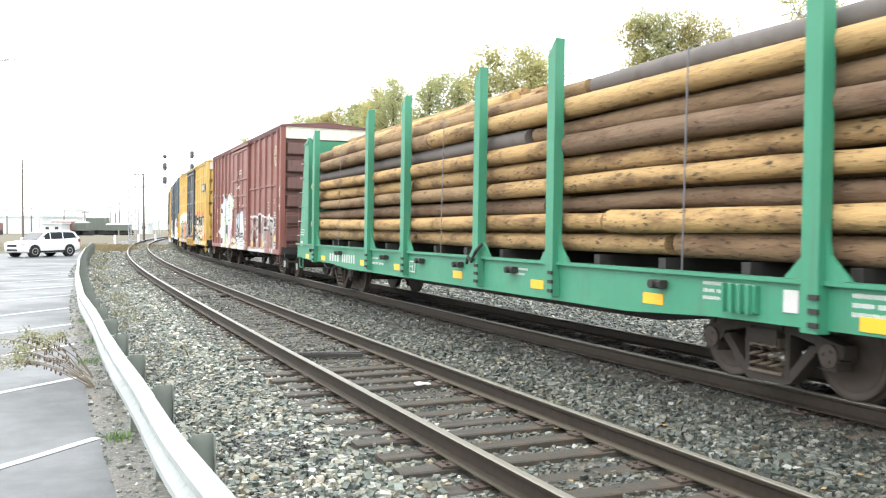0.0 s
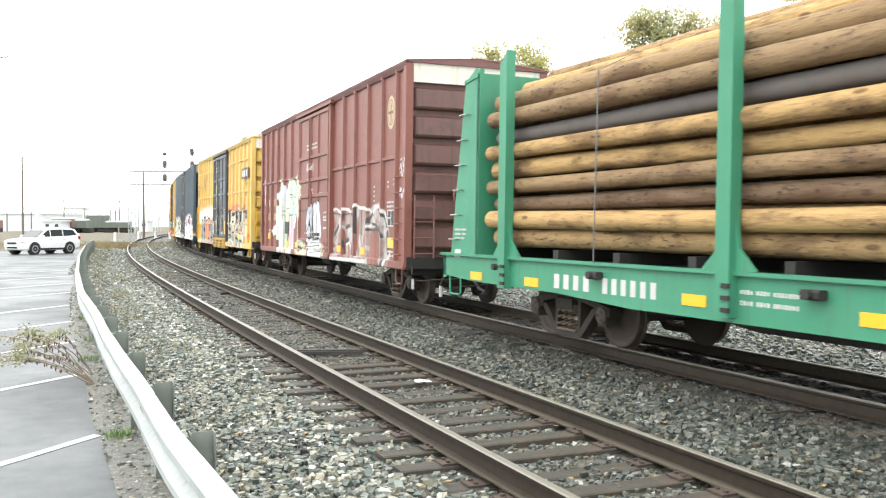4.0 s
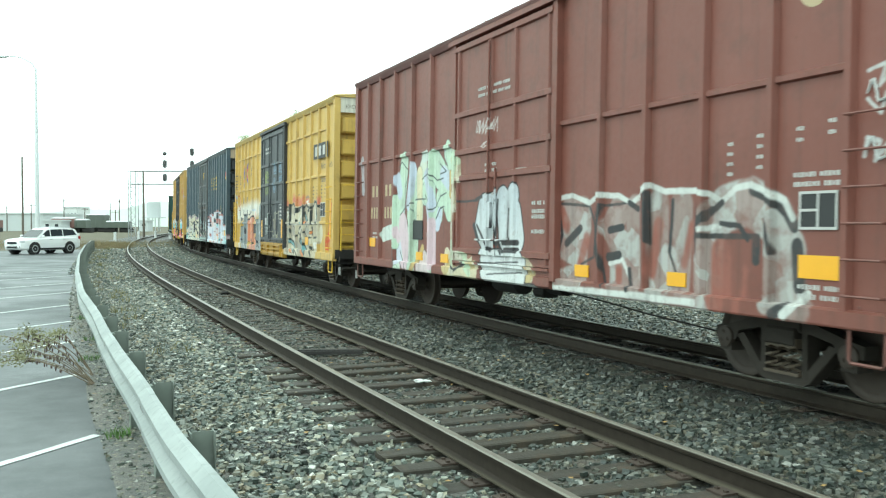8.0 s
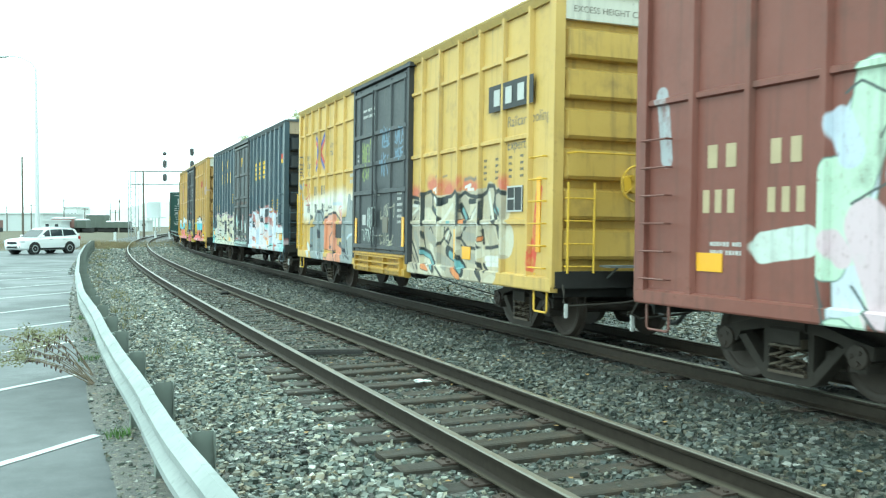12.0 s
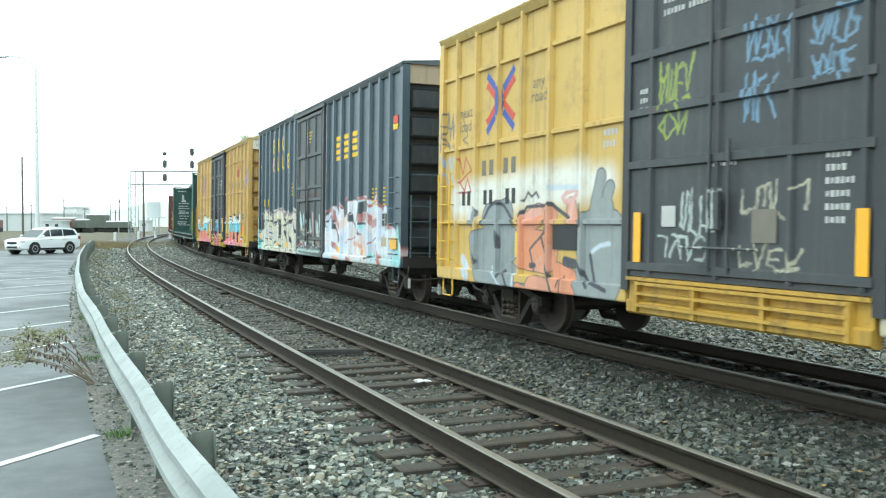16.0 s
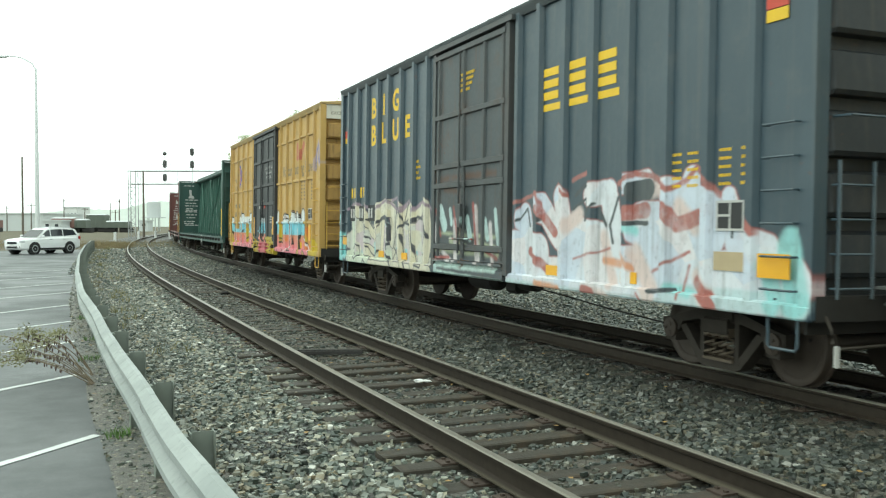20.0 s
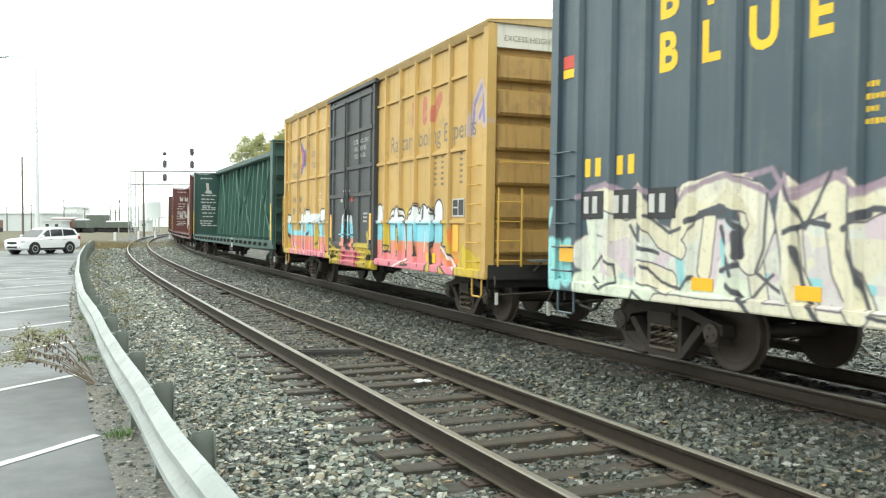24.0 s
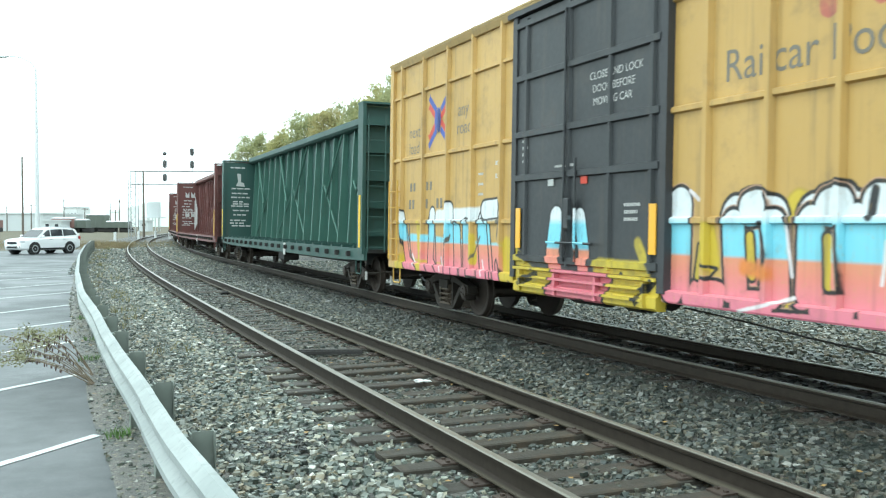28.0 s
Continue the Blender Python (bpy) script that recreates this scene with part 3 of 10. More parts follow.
def side_frame_mesh():
    g = Geo()
    top = [(-1.06, 0.44), (-1.06, 0.57), (-0.8, 0.62), (-0.42, 0.72), (0.42, 0.72), (0.8, 0.62), (1.06, 0.57), (1.06, 0.44), (0.74, 0.44), (0.68, 0.55), (0.38, 0.61),
           (-0.38, 0.61), (-0.68, 0.55), (-0.74, 0.44)]
    g.prism(top, -0.09, 0.09)
    g.prism([(-0.73, 0.50), (-0.62, 0.53), (-0.27, 0.165), (0.27, 0.165), (0.62, 0.53), (0.73, 0.50), (0.36, 0.11), (0.28, 0.075), (-0.28, 0.075), (-0.36, 0.11)], -0.08, 0.08)
    for e in (-1, 1):
        g.box((e * 0.30, 0, 0.38), (0.07, 0.17, 0.46))
        g.box((e * 0.89, 0, 0.36), (0.2, 0.2, 0.10))
    g.box((0, 0, 0.69), (0.5, 0.22, 0.12))
    return g.mesh("side_frame", TRUCK)


def spring_mesh():
    g = Geo()
    for k in range(3):
        x = -0.155 + 0.155 * k
        for y in (-0.05,):
            pts = [(x + 0.068 * math.cos(a * 0.9), y + 0.068 * math.sin(a * 0.9), 0.19 + 0.0155 * a * 0.9) for a in range(21)]
            g.tube(pts, 0.016, 5)
    g.box((0, 0, 0.18), (0.5, 0.17, 0.03))
    g.box((0, 0, 0.50), (0.44, 0.2, 0.1))
    return g.mesh("spring_nest", SPRING)


WHEELSET, SIDE_FRAME, SPRINGS = wheelset_mesh(), side_frame_mesh(), spring_mesh()
TRAIN, WHEELSETS = [], []


def truck(car, x):
    """One four-wheel truck under car at x."""
    g = Geo()
    g.box((0, 0, 0.56), (0.42, 2.3, 0.2), ch=0.03)
    g.wheel((0, 0, 0), [(-0.05, 0.02), (0.05, 0.02)], 8)
    g.box((0, 0, 0.72), (0.5, 0.5, 0.14))
    for e in (-1, 1):
        g.box((e * 0.47, 0, 0.38), (0.09, 1.6, 0.13))
        for y in (-0.76, 0.76):
            g.box((e * 0.44, y, 0.42), (0.07, 0.09, 0.3))
    t = part("truck", g, TRUCK, car, "four-wheel freight truck, brown with brake dust", at=Matrix.Translation((x, 0, 0)))
    for y in (-1.0, 1.0):
        part("side_frame", SIDE_FRAME, None, t, at=Matrix.Translation((0, y, 0)))
        part("spring_nest", SPRINGS, None, t, at=Matrix.Translation((0, y * 1.03, 0)) @ (Matrix.Rotation(math.pi, 4, "Z") if y > 0 else Matrix()))
    for dx in (-0.89, 0.89):
        w = part("wheelset", WHEELSET, None, t, "steel wheels on an axle", at=Matrix.Translation((dx, 0, WR)))
        WHEELSETS.append((w, dx))
    return t


def coupler(car, x, e):
    g = Geo()
    g.box((x + e * 0.25, 0, 0.86), (0.9, 0.16, 0.18), ch=0.03)
    g.box((x + e * 0.75, 0.04, 0.86), (0.26, 0.3, 0.3), ch=0.06)
    g.box((x + e * 0.9, -0.09, 0.86), (0.2, 0.1, 0.28), ch=0.03)
    part("coupler", g, TRUCK, car, "rusty knuckle coupler")
    h = Geo()
    h.tube([(x + e * 0.3, -0.28, 0.74), (x + e * 0.55, -0.3, 0.6), (x + e * 0.8, -0.26, 0.42), (x + e * 1.02, -0.2, 0.38)], 0.028, 8)
    part("air_hose", h, HOSE, car, "black rubber brake hose")
    u = Geo()
    u.tube([(x - e * 0.02, -1.42, 0.86), (x + e * 0.1, -1.46, 0.74), (x + e * 0.16, -1.5, 0.62), (x + e * 0.12, -1.4, 0.56), (x + e * 0.2, -0.6, 0.6), (x + e * 0.35, -0.3, 0.66), (x + e * 0.5, -0.16, 0.98)], 0.016, 6)
    part("uncoupling_lever", u, TRUCK, car, "bent rusty uncoupling rod")
    part("lever_tag", Geo().box((x + e * 0.18, -1.47, 0.5), (0.02, 0.05, 0.2), ch=0.008), DECAL_W, car, "pale hanging tag")


def ladder(car, mat, x, y, z0, z1, n, axis="x", width=0.42, name="ladder", stiles=True):
    """A ladder of round rungs; axis: the way the rungs run."""
    g = Geo()
    d = Vector((1, 0, 0)) if axis == "x" else Vector((0, 1, 0))
    out = Vector((0, -1, 0)) if axis == "x" else Vector((1 if x > 0 else -1, 0, 0))
    a, b = Vector((x, y, 0)) - d * width / 2, Vector((x, y, 0)) + d * width / 2
    lad = part(name, Geo().box((x, y, z0 + 0.01), (0.02, 0.02, 0.02)) if not stiles else g.tube([a + Vector((0, 0, z0)), a + Vector((0, 0, z1))], 0.018, 6).tube([b + Vector((0, 0, z0)), b + Vector((0, 0, z1))], 0.018, 6), mat, car)
    for i in range(n):
        z = z0 + (z1 - z0) * (i + 0.3) / n
        r = Geo().tube([a + Vector((0, 0, z)) - out * 0.09, a + Vector((0, 0, z)) , b + Vector((0, 0, z)), b + Vector((0, 0, z)) - out * 0.09], 0.013, 6)
        part("rung", r, mat, lad)
    return lad


def stirrup(car, mat, x, y=-1.5, z=0.86, w=0.4, drop=0.36):
    g = Geo()
    g.tube([(x - w / 2, y, z), (x - w / 2, y, z - drop + 0.03), (x - w / 2 + 0.03, y, z - drop), (x + w / 2 - 0.03, y, z - drop), (x + w / 2, y, z - drop + 0.03), (x + w / 2, y, z)], 0.017, 6)
    return part("step", g, mat, car, "bent steel sill step")


def bars(car, mat, x, z, rows, y, h=0.055, gap=0.035, name="stencil"):
    """Lines of unreadable stencilling as plain bars; rows holds each line's words by width."""
    g = Geo()
    for i, row in enumerate(rows):
        px = x
        for w in row:
            k = max(1, round(w / (h * 0.85)))
            for q in range(k):
                g.box((px + (q + 0.5) * w / k, y - 0.003, z - i * (h + gap)), (w / k * (0.72 - 0.2 * ((q * 3 + i) % 2)), 0.004, h * (0.88 if (q + i) % 3 else 0.72)))
            px += w + h * 0.7
    return tagged(part(name, g, mat, car, "stencilled lines of small writing"), kind="stuff")


def blocks(car, mat, x, z, words, y, h, w, name="numbering", space=0.25):
    """Groups of large marks as plain blocks."""
    px = x
    for n in words:
        for _ in range(n):
            part(name, Geo().box((px + w / 2, y - 0.003, z + h / 2), (w * 0.62, 0.004, h * 0.92)), mat, car, "painted block mark")
            px += w * 1.18
        px += space


def plaque(car, mat, x0, x1, z0, z1, y, name="reflector", label=""):
    return part(name, Geo().span(x0, x1, y - 0.012, y, z0, z1), mat, car, label)


def text_on(car, text, size, mat, x, z, y, name="lettering", label="", bold=0.0):
    me = letters(text, size, mat, name, bold)
    me.transform(Matrix.Translation((x, y - 0.004, z)))
    if size < 0.3 or len(text) < 2:
        return tagged(part(name, me, None, car, label), kind="stuff" if len(text) > 1 else "")
    # one part for each letter: faces whose spans along x touch belong together
    spans = sorted((min(me.vertices[i].co.x for i in p.vertices), max(me.vertices[i].co.x for i in p.vertices), p.index) for p in me.polygons)
    runs, end = [], -1e9
    for a, b, k in spans:
        if a > end + 0.002:
            runs.append([])
        runs[-1].append(k)
        end = max(end, b)
    for run in runs:
        g = Geo()
        for k in run:
            q = [tuple(me.vertices[i].co) for i in me.polygons[k].vertices]
            g.add(q, [tuple(range(len(q)))])
        part("letter", g, mat, car)


def text_end(car, text, size, mat, x, y, z):
    """Words on the leading end, reading from the near side to the far side."""
    me = letters(text, size, mat)
    me.transform(Matrix.Translation((x + 0.004, y, z)) @ Matrix.Rotation(radians(90), 4, "Z"))
    return part("lettering", me, None, car)


def rolling(car, u0, length, half):
    TRAIN.append((car, u0 + length / 2, half))
# ---- box cars ----
PANEL_Y, POST_Y, DOOR_Y = -1.53, -1.60, -1.605


PLATFORM = plain("platform_steel", rgb(0.16, 0.165, 0.16), 0.6, 0.2, 0.4, 8, 0.2)


def post_geo(x, z0, z1, w=0.07, y0=PANEL_Y, y1=POST_Y):
    g = Geo()
    ring = [(x - w, y0 + 0.01), (x - w, y0 - 0.006), (x - w * 0.62, y1), (x + w * 0.62, y1), (x + w, y0 - 0.006), (x + w, y0 + 0.01)]
    g.add([(a, b, z0) for a, b in ring] + [(a, b, z1) for a, b in ring],
          [tuple(range(5, -1, -1)), tuple(range(6, 12))] + [(i, (i + 1) % 6, 6 + (i + 1) % 6, 6 + i) for i in range(6)])
    return g


def brake_wheel(car, mat, x, y, z):
    g = Geo()
    pts = [(x, y + 0.26 * math.cos(a * math.pi / 10), z + 0.26 * math.sin(a * math.pi / 10)) for a in range(21)]
    g.tube(pts, 0.018, 6, caps=False)
    for a in range(5):
        g.rod((x - 0.04, y, z), (x, y + 0.25 * math.cos(a * 1.2566), z + 0.25 * math.sin(a * 1.2566)), 0.011, 5)
    g.box((x - 0.12, y, z), (0.18, 0.18, 0.26), ch=0.03)
    return part("brake_wheel", g, mat, car, "spoked hand-brake wheel")


def box_car(name, label, u0, L, z_roof, base, right, door, left, roof, end, posts_r, posts_l, belts, door_d, sill_z=0.80, post_w=0.07, roof_step=1.02, door_ribs=(), door_bars=(),
            end_white=None, frame=None, ladder_mat=None, deep_sill=None, sill_mat=None, rib=None, brake_y=-0.35):
    """A fifty-foot box car. d is measured back from its leading end; posts, doors and belts are given by d and height."""
    car = thing(name, label, "box car", "freight train")
    X = lambda d: L / 2 - d
    lm = ladder_mat or base
    ztop = z_roof - 0.05
    d0, d1 = door_d
    # core and far side
    part("body", Geo().span(-L / 2 + 0.2, L / 2 - 0.2, -1.5, 1.5, 1.02, ztop), base, car)
    part("side_sheet", Geo().span(-L / 2 + 0.06, L / 2 - 0.06, 1.5, 1.53, 0.95, ztop), base, car)
    for i in range(16):
        g = post_geo(-L / 2 + 0.4 + i * (L - 0.8) / 15, 0.98, ztop, post_w, 1.53, 1.60)
        part("side_post", g, base, car)
    # near side, on both sides of the door
    for a, b, mat, posts in ((0.04, d0, right, posts_r), (d1, L - 0.04, left, posts_l)):
        part("side_sheet", Geo().span(X(a), X(b), PANEL_Y, -1.5, 0.9, ztop), mat, car)
        for d in posts:
            part("side_post", post_geo(X(d), 0.92, ztop - 0.02, post_w), mat, car)
        for z in belts:
            edge = [a + 0.1] + sorted(posts) + [b - 0.02]
            for p, q in zip(edge[:-1], edge[1:]):
                if q - p > 0.3 and not (p < 0.3 and q < 1.3):
                    g = Geo()
                    g.sweep([(PANEL_Y + 0.01, z - 0.05), (PANEL_Y - 0.045, z - 0.028), (PANEL_Y - 0.045, z + 0.028), (PANEL_Y + 0.01, z + 0.05)], X(q) + post_w * 0.9, X(p) - post_w * 0.9)
                    part("belt_rail", g, mat, car)
        part("side_sill", Geo().sweep([(-1.49, sill_z), (-1.60, sill_z), (-1.61, sill_z + 0.02), (-1.61, 0.93), (-1.56, 0.95), (-1.49, 0.95)], X(a), X(b)), mat, car)
    for d in (0.10, L - 0.10):
        part("corner_post", Geo().span(X(d) - 0.09, X(d) + 0.09, -1.6, -1.44, 0.82, ztop), right if d < 1 else left, car)
        part("corner_post", Geo().span(X(d) - 0.09, X(d) + 0.09, 1.44, 1.6, 0.82, ztop), base, car)
    for y in (-1, 1):
        part("top_chord", Geo().sweep([(y * 1.49, ztop - 0.1), (y * 1.575, ztop - 0.1), (y * 1.62, ztop), (y * 1.62, ztop + 0.05), (y * 1.49, ztop + 0.05)], -L / 2 + 0.02, L / 2 - 0.02), roof, car)
    # door
    w = d1 - d0
    dr = part("door", Geo().span(X(d1) + 0.03, X(d0) - 0.03, DOOR_Y, -1.54, 1.08, ztop - 0.16), door, car)
    for q in (d0 - 0.0, d1 + 0.0):
        part("door_post", Geo().span(X(q) - 0.07, X(q) + 0.07, -1.635, -1.5, 0.9, ztop - 0.02), frame or door, car)
    for f in door_ribs:
        x = X(d1) + w * f
        part("door_rib", post_geo(x, 1.12, ztop - 0.2, 0.045, DOOR_Y + 0.005, DOOR_Y - 0.04), rib or door, dr)
    for z in door_bars:
        part("door_rail", Geo().sweep([(DOOR_Y + 0.005, z - 0.06), (DOOR_Y - 0.045, z - 0.04), (DOOR_Y - 0.045, z + 0.04), (DOOR_Y + 0.005, z + 0.06)], X(d1) + 0.06, X(d0) - 0.06), rib or door, dr)
    for f in (0.42, 0.5):
        x = X(d1) + w * f
        part("lock_bar", Geo().rod((x, DOOR_Y - 0.065, 1.2), (x, DOOR_Y - 0.065, ztop - 0.3 if f < 0.45 else 2.6), 0.02, 6), rib or door, dr)
    part("handle", Geo().box((X(d1) + w * 0.46, DOOR_Y - 0.09, 1.85), (0.12, 0.05, 0.42), ch=0.015).rod((X(d1) + w * 0.3, DOOR_Y - 0.07, 1.45), (X(d1) + w * 0.62, DOOR_Y - 0.07, 1.45), 0.018, 6), door, dr)
    part("door_track", Geo().span(X(d1 + 0.2), X(d0 - 0.2), -1.67, -1.5, ztop - 0.13, ztop - 0.05), frame or door, car)
    sz = deep_sill or sill_z
    part("door_sill", Geo().sweep([(-1.49, sz), (-1.60, sz), (-1.64, sz + 0.03), (-1.64, sz + 0.16), (-1.60, sz + 0.18), (-1.60, 1.02), (-1.66, 1.03), (-1.66, 1.07), (-1.49, 1.07)], X(d1) + 0.07, X(d0) - 0.07), sill_mat or frame or door, car)
    if deep_sill:
        for zz in (sz + 0.10, sz + 0.24, sz + 0.36):
            part("door_step", Geo().span(X(d1) + 0.3, X(d0) - 0.3, -1.69, -1.6, zz, zz + 0.035), sill_mat or frame or door, car)
        for f in (0.08, 0.36, 0.64, 0.92):
            part("sill_bracket", Geo().span(X(d1) + w * f - 0.03, X(d1) + w * f + 0.03, -1.68, -1.6, sz + 0.03, 1.02), sill_mat or frame or door, car)
    # roof
    g = Geo().sweep([(-1.63, z_roof - 0.03), (-1.63, z_roof), (0, z_roof + 0.14), (1.63, z_roof), (1.63, z_roof - 0.03)], -L / 2, L / 2)
    rf = part("roof", g, roof, car, "shallow ribbed steel roof")
    n = int(L / roof_step)
    for i in range(n + 1):
        x = -L / 2 + 0.05 + i * (L - 0.1) / n
        part("roof_rib", Geo().add([(x + a, y, z_roof + 0.14 * (1 - abs(y) / 1.63) + b) for y in (-1.6, 0, 1.6) for a, b in ((-0.06, 0), (-0.04, 0.022), (0.04, 0.022), (0.06, 0))],
                                   [(0, 1, 5, 4), (1, 2, 6, 5), (2, 3, 7, 6), (4, 5, 9, 8), (5, 6, 10, 9), (6, 7, 11, 10), (0, 1, 2, 3), (8, 9, 10, 11)]), roof, rf)
    # ends; their paint has some of the coupling gap's shade in it
    for e in (1, -1):
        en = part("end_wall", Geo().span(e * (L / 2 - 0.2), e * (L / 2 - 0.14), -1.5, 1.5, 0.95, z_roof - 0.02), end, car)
        if end_white is not None:
            part("end_band", Geo().span(e * (L / 2 - 0.14), e * (L / 2 - 0.045), -1.44, 1.44, z_roof - 0.42, z_roof - 0.03), end_white, en, "faded white band across the end")
        zs = z_roof - 0.5
        step = (zs - 1.1) / 6
        for i in range(6):
            z = zs - step * (i + 1)
            r = Geo()
            for y0, y1, k in ((-1.46, -1.36, 0.0), (-1.36, 1.36, 1.0), (1.36, 1.46, 0.0)):
                prof = lambda k: [(0, z + 0.1), (0.1 * k + 0.003, z + 0.115), (0.125 * k + 0.003, z + 0.16), (0.09 * k + 0.002, z + step * 0.9), (0, z + step * 0.97)]
                ka, kb = (0.0, 1.0) if y0 < -1.4 else ((1.0, 1.0) if k else (1.0, 0.0))
                pa, pb = prof(ka), prof(kb)
                bx = e * (L / 2 - 0.14)
                r.add([(bx + e * a, y0, zz) for a, zz in pa] + [(bx + e * a, y1, zz) for a, zz in pb],
                      [(j, j + 1, 6 + j, 5 + j) for j in range(4)])
            part("end_rib", r, end, en)
        part("end_sill", Geo().span(e * (L / 2 - 0.16), e * (L / 2), -1.55, 1.55, 0.80, 1.04), UNDER, car)
        coupler(car, e * L / 2, e)
        x = e * (L / 2 - 0.42)
        ladder(car, lm, x, -1.66, 0.98, 2.6 if deep_sill and e < 0 else 2.9, 5 if deep_sill and e < 0 else 6, "x", 0.5 if deep_sill and e < 0 else 0.44, "side_ladder", bool(deep_sill) and e < 0)
        ladder(car, lm, e * (L / 2 + 0.13), -1.22, 1.02, 2.3, 4, "y", 0.42, "end_ladder")
        stirrup(car, lm, x, -1.56, sill_z + 0.06)
        grab = Geo().tube([(e * (L / 2 - 0.05), -1.35, 2.72), (e * (L / 2 + 0.14), -1.33, 2.72), (e * (L / 2 + 0.14), 1.33, 2.72), (e * (L / 2 - 0.05), 1.35, 2.72)], 0.014, 6)
        part("grab_iron", grab, lm, car)
        plat = Geo().box((e * (L / 2 + 0.17), 0.0, 1.12), (0.3, 1.7, 0.03)).rod((e * (L / 2), -0.7, 0.95), (e * (L / 2 + 0.28), -0.7, 1.11), 0.015, 5).rod((e * (L / 2), 0.7, 0.95), (e * (L / 2 + 0.28), 0.7, 1.11), 0.015, 5)
        part("end_platform", plat, PLATFORM, car, "narrow crosswise steel walkway")
    brake_wheel(car, lm, L / 2 + 0.2, brake_y, 2.3)
    # underneath
    part("side_sill", Geo().span(-L / 2 + 0.1, L / 2 - 0.1, 1.49, 1.59, sill_z, 0.95), base, car)
    for e in (1, -1):
        part("body_bolster", Geo().add([(e * (L / 2 - 1.95) + a, y, z) for a in (-0.3, 0.3) for y, z in ((-1.47, 0.99), (-1.47, 0.84), (-0.4, 0.76), (0.4, 0.76), (1.47, 0.84), (1.47, 0.99))],
                                       [(0, 1, 2, 3, 4, 5), (11, 10, 9, 8, 7, 6)] + [(i2, (i2 + 1) % 6, 6 + (i2 + 1) % 6, 6 + i2) for i2 in range(6)]), UNDER, car)
        part("draft_gear", Geo().box((e * (L / 2 - 0.35), 0, 0.83), (0.9, 0.5, 0.36), ch=0.04), UNDER, car, "dark cast draft-gear housing")
        part("end_brace", Geo().span(e * (L / 2 - 0.24), e * (L / 2 - 0.2), -1.46, 1.46, 0.66, 0.98), UNDER, car)
        part("brake_lever", Geo().rod((e * (L / 2 - 0.1), -0.6, 0.95), (e * (L / 2 - 0.9), -0.75, 0.5), 0.03, 6).rod((e * (L / 2 - 0.3), 0.5, 0.95), (e * (L / 2 - 1.1), 0.45, 0.52), 0.03, 6), UNDER, car)
    part("centre_sill", Geo().span(-L / 2 + 0.2, L / 2 - 0.2, -0.22, 0.22, 0.66, 1.02), UNDER, car)
    part("floor_underside", Geo().span(-L / 2 + 0.2, L / 2 - 0.2, -1.48, 1.48, 0.98, 1.05), UNDER, car)
    for i in range(9):
        x = -L / 2 + 2.6 + i * (L - 5.2) / 8
        part("crossbearer", Geo().add([(x + a, y, z) for a in (-0.05, 0.05) for y, z in ((-1.46, 0.98), (-1.46, 0.86), (-0.2, 0.70), (0.2, 0.70), (1.46, 0.86), (1.46, 0.98))],
                                      [(0, 1, 2, 3, 4, 5), (11, 10, 9, 8, 7, 6)] + [(i2, (i2 + 1) % 6, 6 + (i2 + 1) % 6, 6 + i2) for i2 in range(6)]), UNDER, car)
    res = Geo().tube([(X(9.5), -0.75, 0.72), (X(9.4), -0.75, 0.72), (X(8.5), -0.75, 0.72), (X(8.4), -0.75, 0.72)], [0.08, 0.2, 0.2, 0.08], 14)
    part("air_reservoir", res, UNDER, car, "black cylindrical air reservoir", smooth=True)
    part("brake_cylinder", Geo().tube([(X(7.6), -0.7, 0.74), (X(7.1), -0.7, 0.74)], 0.15, 12).box((X(7.8), -0.7, 0.7), (0.35, 0.3, 0.35), ch=0.05), UNDER, car)
    part("brake_rod", Geo().tube([(X(6.2), -1.2, 0.72), (X(5.2), -1.2, 0.66), (X(4.2), -1.18, 0.58), (X(3.0), -1.1, 0.5)], 0.012, 5), UNDER, car)
    for e in (1, -1):
        truck(car, e * (L / 2 - 1.95))
    rolling(car, u0, L, L / 2 - 1.95)
    return car, X


def logo_x(car, x, z, y):
    """Four double arrows in blue and red that cross behind a dark blue lens."""
    flat = PANEL_Y - 0.004
    for sx in (1, -1):
        for sz in (1, -1):
            d = Vector((sx * 0.66, 0, sz * 0.5)).normalized()
            s = Vector((0, 0, sz))
            for mat, o, far, w in ((BLUE, 0.1, 0.6, 0.056), (RED, -0.05, 0.6, 0.054)):
                a, b = Vector((x, 0, z)) + d * 0.13 + s * o, Vector((x, 0, z)) + d * far + s * o
                n = Vector((-d.z * sx * sz, 0, abs(d.x) * sz)) * w
                barb = n * (1.7 if mat == BLUE else -1.7)
                g = Geo()
                g.add([(p.x, flat, p.z) for p in (a - n, b - n, b + n, a + n)], [(0, 1, 2, 3)])
                g.add([(p.x, flat - 0.001, p.z) for p in (b - d * 0.1, b + barb, b)], [(0, 1, 2)])
                part("emblem", g, mat, car, "coloured bar of a crossed-arrow emblem")
    for yy, w in ((flat - 0.003, 0.1), (y, 0.062)):
        g = Geo()
        g.add([(x + w * math.cos(i * math.pi / 8), yy, z + 0.24 * math.sin(i * math.pi / 8)) for i in range(16)], [tuple(range(16))])
        part("emblem", g, BLUE, car, "dark blue hub of a crossed-arrow emblem")


